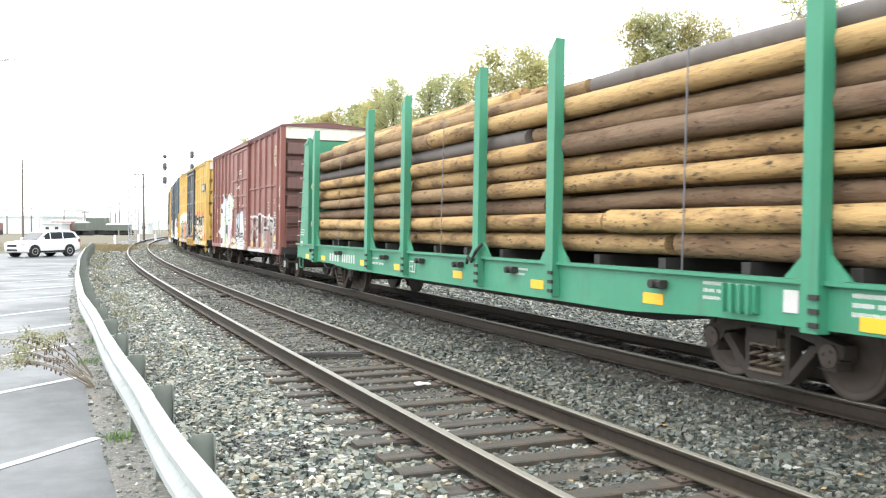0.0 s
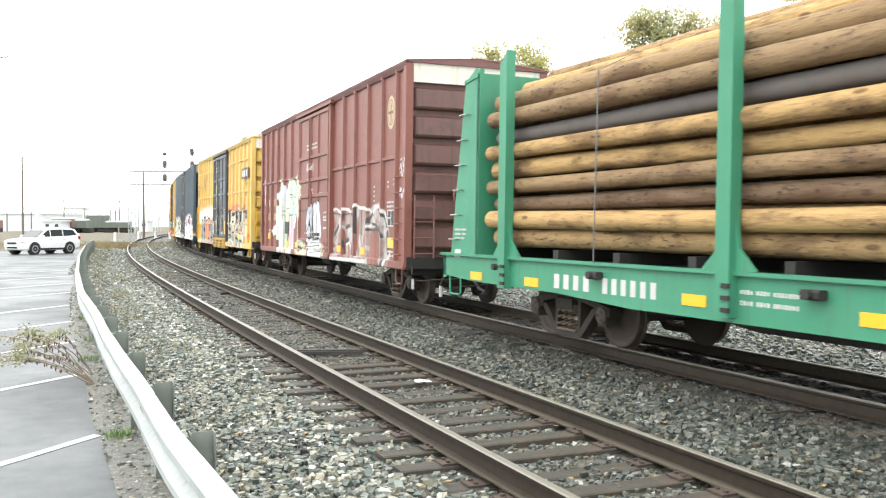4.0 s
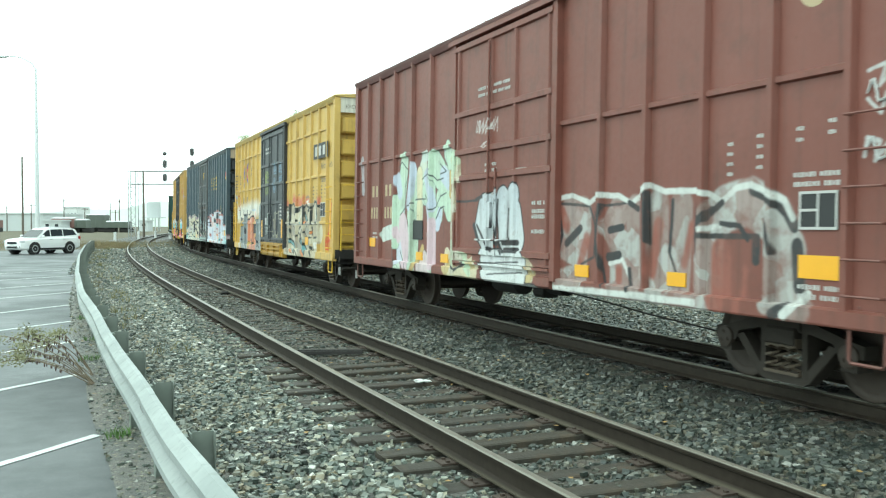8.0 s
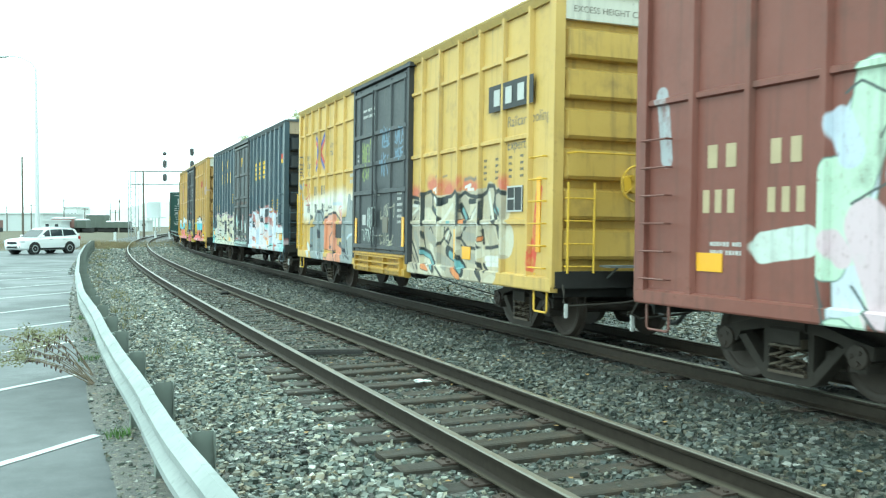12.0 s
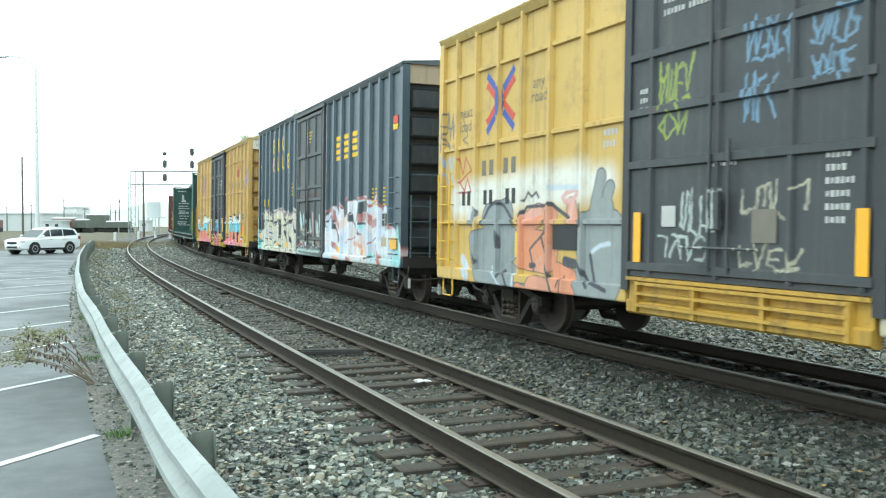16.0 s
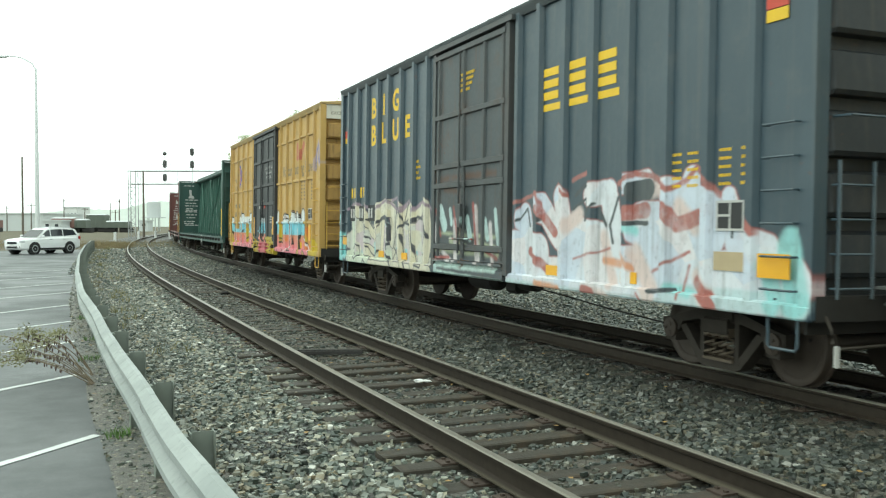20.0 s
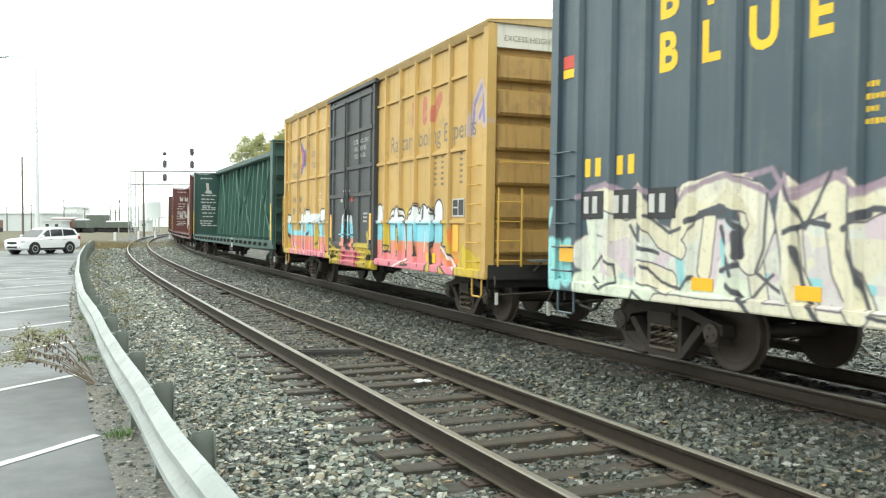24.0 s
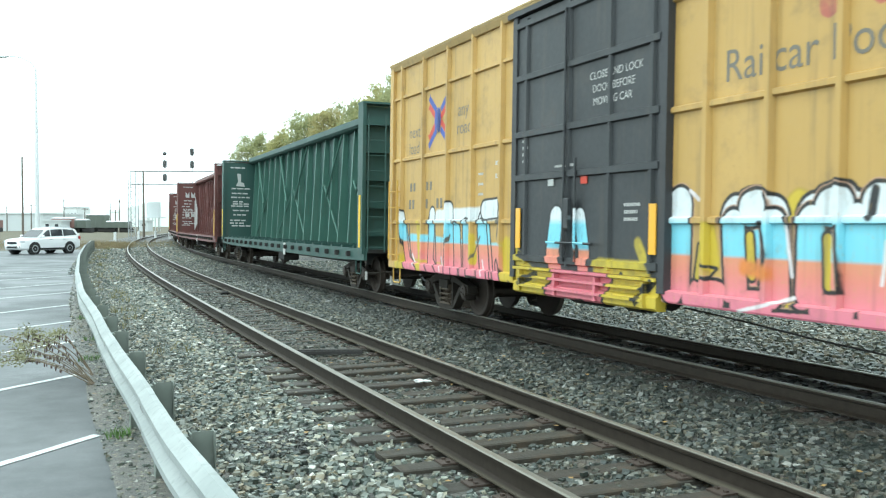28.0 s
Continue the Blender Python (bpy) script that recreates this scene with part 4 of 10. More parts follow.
def frame_panel(car, x0, x1, z0, z1, y, dark=DECAL_K, light=DECAL_W):
    """The stencilled test panel: black plate with a white frame and ruled lines."""
    p = plaque(car, dark, x0, x1, z0, z1, y, "stencil_panel", "black stencil panel with white ruled lines")
    g = Geo()
    t = 0.025
    yy = y - 0.016
    g.span(x0, x1, yy - 0.003, yy, z0, z0 + t).span(x0, x1, yy - 0.003, yy, z1 - t, z1).span(x0, x0 + t, yy - 0.003, yy, z0 + t, z1 - t).span(x1 - t, x1, yy - 0.003, yy, z0 + t, z1 - t)
    xm = (x0 + x1) / 2
    g.span(xm - t / 2, xm + t / 2, yy - 0.003, yy, z0 + t, z1 - t).span(x0 + t, xm - t / 2, yy - 0.003, yy, (z0 + z1) / 2 - 0.01, (z0 + z1) / 2 + 0.015)
    part("stencil_lines", g, light, p)


# ---------- oxide-red box car ----------
RED_BASE = rgb(0.17, 0.057, 0.041)
L1 = 15.75
H1 = L1 / 2
red_right = car_paint("oxide_red_sprayed_letters", RED_BASE, [
    dict(segs=trace(H1, (0.2, 5.65, 1.90, 5.27, 1.89, 5.26, 1.67, 5.81, 1.42, 5.34, 1.30, 5.37, 0.98, 5.91, 0.87), (0.22, 4.40, 1.88, 4.56, 1.67, 4.37, 1.45, 4.37, 1.01), (0.2, 4.04, 1.88, 4.01, 0.99), (0.2, 3.56, 1.93, 3.53, 1.01),
                    (0.2, 3.11, 1.92, 3.14, 1.03), (0.25, 2.62, 1.06, 2.64, 1.65, 2.37, 1.88, 1.97, 1.94, 1.59, 1.75, 1.44, 1.44, 1.44, 1.12), (0.1, 6.05, 0.75, 2.46, 0.83), (0.1, 1.66, 0.92, 1.15, 0.89)), fill=[rgb(0.34, 0.32, 0.3), rgb(0.4, 0.39, 0.37), rgb(0.27, 0.2, 0.18), rgb(0.32, 0.25, 0.23)], cell=3.2, soft=0.025, thin=0.55),
    dict(segs=trace(H1, (0.1, 5.84, 1.86, 5.70, 1.68), (0.08, 5.17, 1.52, 5.37, 1.09), (0.08, 4.38, 1.13, 4.38, 1.03), (0.1, 3.55, 1.69, 3.68, 1.16),
                    (0.16, 2.42, 1.42, 2.40, 0.90), (0.05, 2.03, 1.23, 2.10, 0.72), (0.06, 2.93, 1.69, 3.05, 1.26)), fill=rgb(0.25, 0.085, 0.062), soft=0.04, thin=0.3),
    dict(segs=trace(H1, (0.02, 5.99, 2.00, 5.11, 1.95, 4.94, 1.67, 4.98, 1.27, 5.30, 1.17), (0.02, 5.93, 1.95, 5.81, 1.55, 5.99, 1.33), (0.06, 5.71, 1.44, 5.34, 1.65), (0.05, 4.61, 1.63, 4.32, 1.67),
                    (0.06, 4.63, 1.28, 4.38, 1.32), (0.02, 4.20, 1.98, 4.78, 1.95, 4.85, 1.52, 4.69, 0.91), (0.05, 3.76, 2.07, 3.74, 1.53), (0.02, 3.28, 1.98, 3.33, 1.39, 3.17, 1.11),
                    (0.065, 1.94, 2.06, 1.63, 1.97, 1.45, 1.83, 1.35, 1.69), (0.08, 1.31, 1.50, 1.27, 1.12), (0.03, 2.76, 1.58, 1.85, 1.59), (0.06, 1.88, 1.56, 1.88, 1.35),
                    (0.05, 2.80, 1.70, 2.59, 1.86), (0.06, 1.40, 0.91, 1.56, 0.83)), fill=rgb(0.03, 0.03, 0.032), soft=0.014, thin=0.2),
    dict(segs=trace(H1, (0.035, 6.07, 1.50, 6.09, 2.06, 5.56, 2.10, 5.11, 1.99, 4.83, 2.09, 4.41, 2.08, 4.12, 1.97, 3.94, 2.05, 3.73, 2.18, 3.42, 2.08, 2.86, 2.09, 2.60, 2.03, 2.43, 1.95, 2.19, 2.09, 1.98, 2.11, 1.70, 2.03, 1.49, 1.94, 1.37, 1.77), (0.04, 6.13, 1.32, 6.17, 0.81, 3.97, 0.85, 2.77, 0.84), (0.03, 2.74, 1.65, 2.43, 1.70), (0.03, 4.60, 1.20, 4.30, 1.27, 4.14, 1.06),
                    (0.05, 1.40, 0.84, 1.16, 1.05)), fill=rgb(0.58, 0.59, 0.56), soft=0.016, thin=0.2),
    dict(segs=trace(H1, (0.035, 5.97, 1.96, 5.83, 1.58, 5.93, 1.35), (0.04, 5.71, 1.44, 5.34, 1.65), (0.035, 4.95, 1.85, 4.94, 1.27), (0.045, 4.61, 1.63, 4.32, 1.67), (0.05, 4.63, 1.28, 4.38, 1.32), (0.03, 4.79, 1.95, 4.86, 1.44, 4.69, 0.94), (0.04, 4.17, 1.98, 3.98, 1.90), (0.04, 3.76, 2.05, 3.72, 1.50), (0.03, 3.28, 1.97, 3.32, 1.39), (0.03, 2.81, 2.03, 2.86, 1.55, 2.77, 1.05), (0.04, 2.42, 1.94, 2.59, 1.84), (0.03, 2.01, 1.56, 2.13, 1.69, 2.43, 1.72), (0.03, 1.74, 1.82, 1.62, 1.44), (0.04, 4.14, 1.14, 4.10, 0.91)), fill=rgb(0.025, 0.025, 0.028), soft=0.014),
    dict(segs=trace(H1, (0.018, 0.5, 3.05, 0.3, 3.1, 0.38, 2.9, 0.22, 3.05, 0.1, 2.88, 0.06, 3.06), (0.018, 0.5, 2.8, 0.36, 2.66, 0.3, 2.84, 0.18, 2.68, 0.1, 2.82), (0.02, 0.52, 2.3, 0.5, 2.46, 0.36, 2.42, 0.4, 2.26, 0.24, 2.44, 0.16, 2.26, 0.08, 2.42)), fill=rgb(0.5, 0.5, 0.49), thin=0.3)], rust=0.45, wob=0.012, streak=0.55, grime=0.4, dirt=rgb(0.06, 0.038, 0.028))
red_left = car_paint("oxide_red_pastel_piece", RED_BASE, [
    dict(segs=trace(H1, (0.22, 12.52, 2.68, 12.65, 1.56, 12.61, 0.42), (0.22, 11.91, 2.70, 11.97, 1.56, 11.84, 0.44), (0.2, 11.32, 2.80, 11.22, 2.28), (0.22, 11.27, 0.98, 11.25, 0.38), (0.2, 10.90, 2.50, 10.84, 1.81, 10.88, 0.54), (0.25, 10.59, 2.75, 10.15, 2.49, 10.04, 2.12), (0.16, 10.43, 2.24, 10.49, 1.86), (0.2, 11.53, 2.54, 11.54, 1.87), (0.16, 10.10, 3.02, 9.83, 2.72), (0.12, 9.52, 2.94, 9.51, 1.30)),
         fill=[rgb(0.5, 0.6, 0.49), rgb(0.54, 0.56, 0.62), rgb(0.52, 0.62, 0.5), rgb(0.6, 0.5, 0.5), rgb(0.58, 0.6, 0.5)], cell=1.7, line=rgb(0.14, 0.17, 0.15), lw=0.016, thin=0.12),
    dict(segs=trace(H1, (0.16, 13.72, 1.47, 13.16, 1.55), (0.14, 13.54, 0.53, 13.48, 0.25), (0.1, 11.33, 3.00, 11.07, 3.03), (0.1, 9.47, 2.98, 9.36, 3.01)), fill=rgb(0.55, 0.6, 0.55), thin=0.1),
    dict(segs=trace(H1, (0.22, 12.42, 2.97, 12.51, 2.42, 12.66, 2.03), (0.16, 12.83, 2.17, 12.87, 1.35), (0.2, 12.03, 1.88, 11.78, 1.44, 11.80, 0.69), (0.3, 10.71, 2.82, 10.48, 2.66),
                    (0.2, 10.43, 2.19, 10.08, 2.28, 9.97, 1.96), (0.16, 10.68, 1.92, 10.80, 1.75), (0.25, 12.73, 0.61, 12.19, 0.33), (0.25, 11.43, 0.42, 10.88, 0.43),
                    (0.18, 11.22, 2.34, 11.05, 2.22), (0.12, 10.10, 3.12, 9.96, 2.74), (0.1, 9.52, 2.89, 9.49, 2.69), (0.1, 9.59, 2.20, 9.56, 1.95)), fill=rgb(0.5, 0.61, 0.48), line=rgb(0.12, 0.17, 0.15), lw=0.014, thin=0.1),
    dict(segs=trace(H1, (0.2, 11.91, 2.76, 12.09, 2.14), (0.16, 11.15, 2.63, 10.81, 2.09), (0.16, 10.30, 2.64, 10.05, 2.48), (0.13, 10.56, 1.69, 10.46, 1.89),
                    (0.15, 12.79, 2.64, 12.67, 2.36), (0.12, 11.05, 2.04, 10.96, 1.81)), fill=rgb(0.5, 0.54, 0.62), thin=0.1, soft=0.02),
    dict(segs=trace(H1, (0.25, 12.49, 1.69, 12.21, 1.04), (0.14, 10.79, 1.69, 10.77, 0.96), (0.12, 12.87, 1.55, 12.75, 1.42), (0.1, 9.85, 1.18, 9.81, 0.87),
                    (0.15, 11.17, 0.51, 10.84, 0.66), (0.06, 9.58, 1.80, 9.60, 1.49)), fill=rgb(0.6, 0.46, 0.5), thin=0.1, soft=0.02),
    dict(segs=trace(H1, (0.15, 11.53, 2.69, 11.52, 2.30), (0.16, 11.52, 2.06, 11.51, 1.72), (0.12, 11.61, 0.34, 11.25, 0.26), (0.1, 9.76, 2.46, 9.68, 2.05),
                    (0.1, 9.50, 2.04, 9.53, 1.10)), fill=rgb(0.64, 0.58, 0.38), line=rgb(0.2, 0.2, 0.16), lw=0.012, thin=0.1),
    dict(segs=trace(H1, (0.2, 9.97, 0.98, 9.52, 0.75, 8.70, 0.90), (0.12, 10.07, 1.17, 9.88, 0.92), (0.15, 6.82, 1.08, 6.64, 0.95), (0.1, 9.85, 2.87, 9.65, 2.19),
                    (0.1, 9.59, 2.93, 9.58, 2.52), (0.06, 10.24, 0.64, 8.69, 0.68)), fill=[rgb(0.58, 0.52, 0.36), rgb(0.5, 0.4, 0.2), rgb(0.62, 0.58, 0.46)], cell=3.0, thin=0.3),
    dict(segs=trace(H1, (0.07, 11.32, 1.24, 11.85, 0.72, 12.09, 0.41), (0.06, 12.23, 0.20, 12.04, 0.32, 11.84, 0.22, 12.03, 0.06, 12.20, 0.13), (0.05, 9.96, 2.63, 9.94, 2.22), (0.05, 10.80, 0.55, 10.75, 0.33),
                    (0.07, 9.71, 0.68, 9.34, 0.67)), fill=rgb(0.5, 0.36, 0.14), line=rgb(0.2, 0.13, 0.06), lw=0.012),
    dict(segs=trace(H1, (0.014, 12.66, 1.89, 12.24, 2.08, 11.85, 2.13), (0.014, 12.74, 2.90, 12.58, 2.99, 12.16, 2.78, 12.36, 2.47), (0.014, 11.75, 2.19, 11.22, 2.20), (0.014, 10.98, 2.67, 10.59, 2.53, 10.30, 2.56),
                    (0.014, 11.22, 2.28, 10.88, 1.98, 10.65, 2.03, 10.43, 2.24, 10.15, 2.28), (0.02, 10.64, 1.81, 10.42, 2.00, 10.28, 2.02), (0.014, 12.11, 1.18, 12.20, 0.78, 11.70, 0.45, 11.26, 0.74), (0.014, 10.45, 2.84, 10.16, 2.68, 10.44, 2.65),
                    (0.014, 11.40, 2.59, 10.90, 2.75), (0.03, 11.74, 1.72, 11.79, 1.78), (0.014, 12.64, 1.15, 12.30, 0.78), (0.014, 12.98, 1.21, 12.84, 0.60, 12.61, 0.35)), fill=rgb(0.06, 0.075, 0.075)),
    dict(segs=[(H1 - 15.25, 2.45, H1 - 15.35, 3.2)], r=0.1, fill=rgb(0.36, 0.36, 0.38), thin=0.9)], rust=0.45, wob=0.012, streak=0.55, grime=0.4, dirt=rgb(0.06, 0.038, 0.028), seed=4.0)
red_door = car_paint("oxide_red_silver_piece", RED_BASE, [
    dict(segs=trace(H1, (0.2, 9.97, 0.98, 9.52, 0.75, 8.70, 0.90), (0.12, 10.07, 1.17, 9.88, 0.92), (0.15, 6.82, 1.08, 6.64, 0.95), (0.1, 9.85, 2.87, 9.65, 2.19),
                    (0.1, 9.59, 2.93, 9.58, 2.52), (0.06, 10.24, 0.64, 8.69, 0.68)), fill=[rgb(0.58, 0.52, 0.36), rgb(0.5, 0.4, 0.2), rgb(0.62, 0.58, 0.46)], cell=3.0, thin=0.3),
    dict(segs=trace(H1, (0.13, 9.68, 2.92, 9.64, 1.85), (0.13, 9.76, 1.85, 9.69, 0.67), (0.08, 9.98, 1.17, 8.86, 1.13), (0.08, 9.41, 2.82, 9.37, 2.51)), fill=[rgb(0.5, 0.58, 0.42), rgb(0.56, 0.52, 0.38), rgb(0.58, 0.56, 0.46), rgb(0.3, 0.14, 0.09)], cell=4.0, thin=0.45),
    dict(segs=trace(H1, (0.1, 9.66, 2.52, 9.59, 2.93), (0.08, 9.10, 1.04, 8.85, 0.89)), fill=rgb(0.5, 0.61, 0.45), thin=0.3),
    dict(segs=trace(H1, (0.22, 8.31, 1.98, 8.45, 1.65, 8.09, 1.35), (0.14, 8.00, 2.06, 7.98, 1.54), (0.22, 7.62, 2.09, 7.51, 1.51), (0.2, 7.26, 2.15, 7.29, 2.10),
                    (0.23, 7.21, 1.86, 7.10, 1.51), (0.18, 8.25, 1.12, 7.00, 1.12), (0.18, 8.17, 0.93, 6.93, 0.92), (0.09, 7.96, 0.72, 6.49, 0.71),
                    (0.12, 7.50, 1.26, 7.06, 1.27)), fill=[(0.8, rgb(0.66, 0.67, 0.66)), (2.2, rgb(0.5, 0.53, 0.56))], line=rgb(0.02, 0.02, 0.022), lw=0.03, thin=0.1),
    dict(segs=trace(H1, (0.03, 8.60, 1.69, 8.26, 1.38, 7.97, 1.28, 7.77, 1.43, 7.59, 1.24), (0.025, 7.40, 1.94, 7.42, 1.51, 7.32, 1.41), (0.03, 8.66, 2.12, 8.41, 2.16), (0.045, 7.60, 1.41, 7.07, 1.43),
                    (0.045, 7.54, 1.29, 7.06, 1.31), (0.02, 9.39, 2.10, 8.58, 2.11), (0.03, 9.97, 1.08, 9.52, 0.89, 9.10, 1.04), (0.012, 8.40, 1.07, 7.06, 1.13),
                    (0.012, 8.10, 0.90, 6.93, 0.97), (0.05, 8.72, 1.69, 8.56, 1.45), (0.03, 7.79, 2.09, 7.87, 1.54)), fill=rgb(0.03, 0.03, 0.034), soft=0.014),
    dict(segs=scribble(H1 - 8.7, H1 - 7.85, 3.22, 3.42, 12, 2) + scribble(H1 - 8.45, H1 - 8.1, 2.97, 3.07, 5, 4), r=0.011, fill=rgb(0.55, 0.52, 0.5), thin=0.35),
], rust=0.45, wob=0.012, streak=0.55, grime=0.4, dirt=rgb(0.06, 0.038, 0.028))
red_plain = car_paint("oxide_red", rgb(0.145, 0.054, 0.042), rust=0.35)
# grime, over a base darkened for the shaded gap between cars
red_end = car_paint("oxide_red_end_grimy_shaded", rgb(0.1, 0.042, 0.034), rust=0.4, streak=0.7, grime=0.8, dirt=rgb(0.032, 0.026, 0.022))
red_roof = painted("oxide_red_roof", rgb(0.12, 0.045, 0.04))
band_white = painted("end_band_white", rgb(0.55, 0.52, 0.44), rust=0.3)
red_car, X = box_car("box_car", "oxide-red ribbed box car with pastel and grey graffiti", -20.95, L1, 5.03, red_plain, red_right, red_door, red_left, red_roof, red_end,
                     (0.68, 1.66, 2.72, 3.8, 4.82), (10.88, 11.9, 12.95, 13.92, 14.78), (3.12,), (5.95, 9.6), 0.78, 0.06, door_ribs=(0.06, 0.42, 0.66, 0.95), door_bars=(1.25, 2.5, 2.95, 3.6, 4.75),
                     end_white=band_white)
g = Geo()
g.add([(X(1.15) + 0.26 * math.cos(i * math.pi / 12), PANEL_Y - 0.005, 4.1 + 0.36 * math.sin(i * math.pi / 12)) for i in range(24)], [tuple(range(24))])
part("emblem", g, DECAL_T, red_car, "round cream railway emblem")
g = Geo().span(X(1.15) - 0.025, X(1.15) + 0.025, PANEL_Y - 0.009, PANEL_Y - 0.007, 3.9, 4.3).span(X(1.15) - 0.15, X(1.15) + 0.15, PANEL_Y - 0.013, PANEL_Y - 0.0105, 4.07, 4.13)
part("emblem_cross", g, red_plain, red_car)
g = Geo()
for k in (0, 1):
    g.v += [(X(1.15) + (0.2 - 0.022 * k) * math.cos(i * math.pi / 12), PANEL_Y - 0.012, 4.1 + (0.28 - 0.03 * k) * math.sin(i * math.pi / 12)) for i in range(24)]
g.f += [(i, (i + 1) % 24, 24 + (i + 1) % 24, 24 + i) for i in range(24)]
part("emblem_ring", g, red_plain, red_car)
blocks(red_car, DECAL_T, X(14.6), 2.3, [2], PANEL_Y, 0.27, 0.24)
blocks(red_car, DECAL_T, X(13.68), 2.3, [2], PANEL_Y, 0.27, 0.22)
blocks(red_car, DECAL_T, X(14.65), 1.82, [3], PANEL_Y, 0.27, 0.16)
blocks(red_car, DECAL_T, X(13.7), 1.82, [3], PANEL_Y, 0.27, 0.16)
bars(red_car, DECAL_W, X(14.5), 1.5, [[0.3, 0.25], [0.2, 0.3]], PANEL_Y)
for d, z in ((2.35, 2.55), (1.9, 2.6), (1.35, 2.62), (0.95, 2.66)):
    bars(red_car, DECAL_W, X(d), z, [[0.1]] * (4 if d > 1.8 else 2), PANEL_Y, 0.045, 0.06)
bars(red_car, DECAL_W, X(1.38), 2.18, [[0.3, 0.35], [0.35, 0.3]], PANEL_Y)
bars(red_car, DECAL_W, X(1.3), 1.12, [[0.3, 0.25], [0.25, 0.3]], PANEL_Y)
bars(red_car, DECAL_W, X(8.6), 3.95, [[0.3, 0.22, 0.3, 0.25], [0.28, 0.4, 0.2, 0.2]], DOOR_Y - 0.005, 0.06, 0.05)
bars(red_car, DECAL_W, X(8.3), 2.68, [[0.2, 0.2], [0.22, 0.2]], DOOR_Y - 0.005, 0.06)
bars(red_car, DECAL_W, X(7.3), 2.55, [[0.5]], DOOR_Y - 0.005, 0.04)
bars(red_car, DECAL_W, X(8.3), 2.2, [[0.4], [0.3]], DOOR_Y - 0.005, 0.05)
for z in (2.02, 1.82, 1.6):
    bars(red_car, DECAL_W, X(6.62), z, [[0.5]] if z < 2 else [[0.12, 0.14, 0.12], [0.5]], DOOR_Y - 0.005, 0.07, 0.05)
frame_panel(red_car, X(1.28), X(0.8), 1.66, 2.02, PANEL_Y)
plaque(red_car, REFLECT, X(1.28), X(0.74), 1.2, 1.42, PANEL_Y, label="amber reflective plate")
for d in (5.2, 3.1, 10.1, 11.4):
    plaque(red_car, REFLECT, X(d + 0.25), X(d - 0.1), 1.0, 1.16, PANEL_Y - 0.004, label="amber reflective strip")
plaque(red_car, REFLECT, X(14.7), X(14.3), 1.2, 1.4, PANEL_Y, label="amber reflective plate")
plaque(red_car, DECAL_K, X(11.9), X(11.3), 1.4, 1.78, PANEL_Y - 0.004, "defect_card_board", "black square routing board")
tag_mat = plain("chalk_white", rgb(0.5, 0.5, 0.49), 0.7)
for z, n in ((2.85, 3), (2.35, 2)):
    g = Geo()
    for i in range(n * 2):
        a = i * 1.9
        g.tube([(X(0.5) + 0.09 * i * 0.8, POST_Y + 0.055, z + 0.13 * math.sin(a)), (X(0.5) + 0.09 * i * 0.8 + 0.06, POST_Y + 0.055, z + 0.13 * math.sin(a + 2)), (X(0.5) + 0.09 * i * 0.8 + 0.03, POST_Y + 0.055, z + 0.1 * math.cos(a))], 0.012, 4)
    part("scrawl", g, tag_mat, red_car, "white marker scrawl")

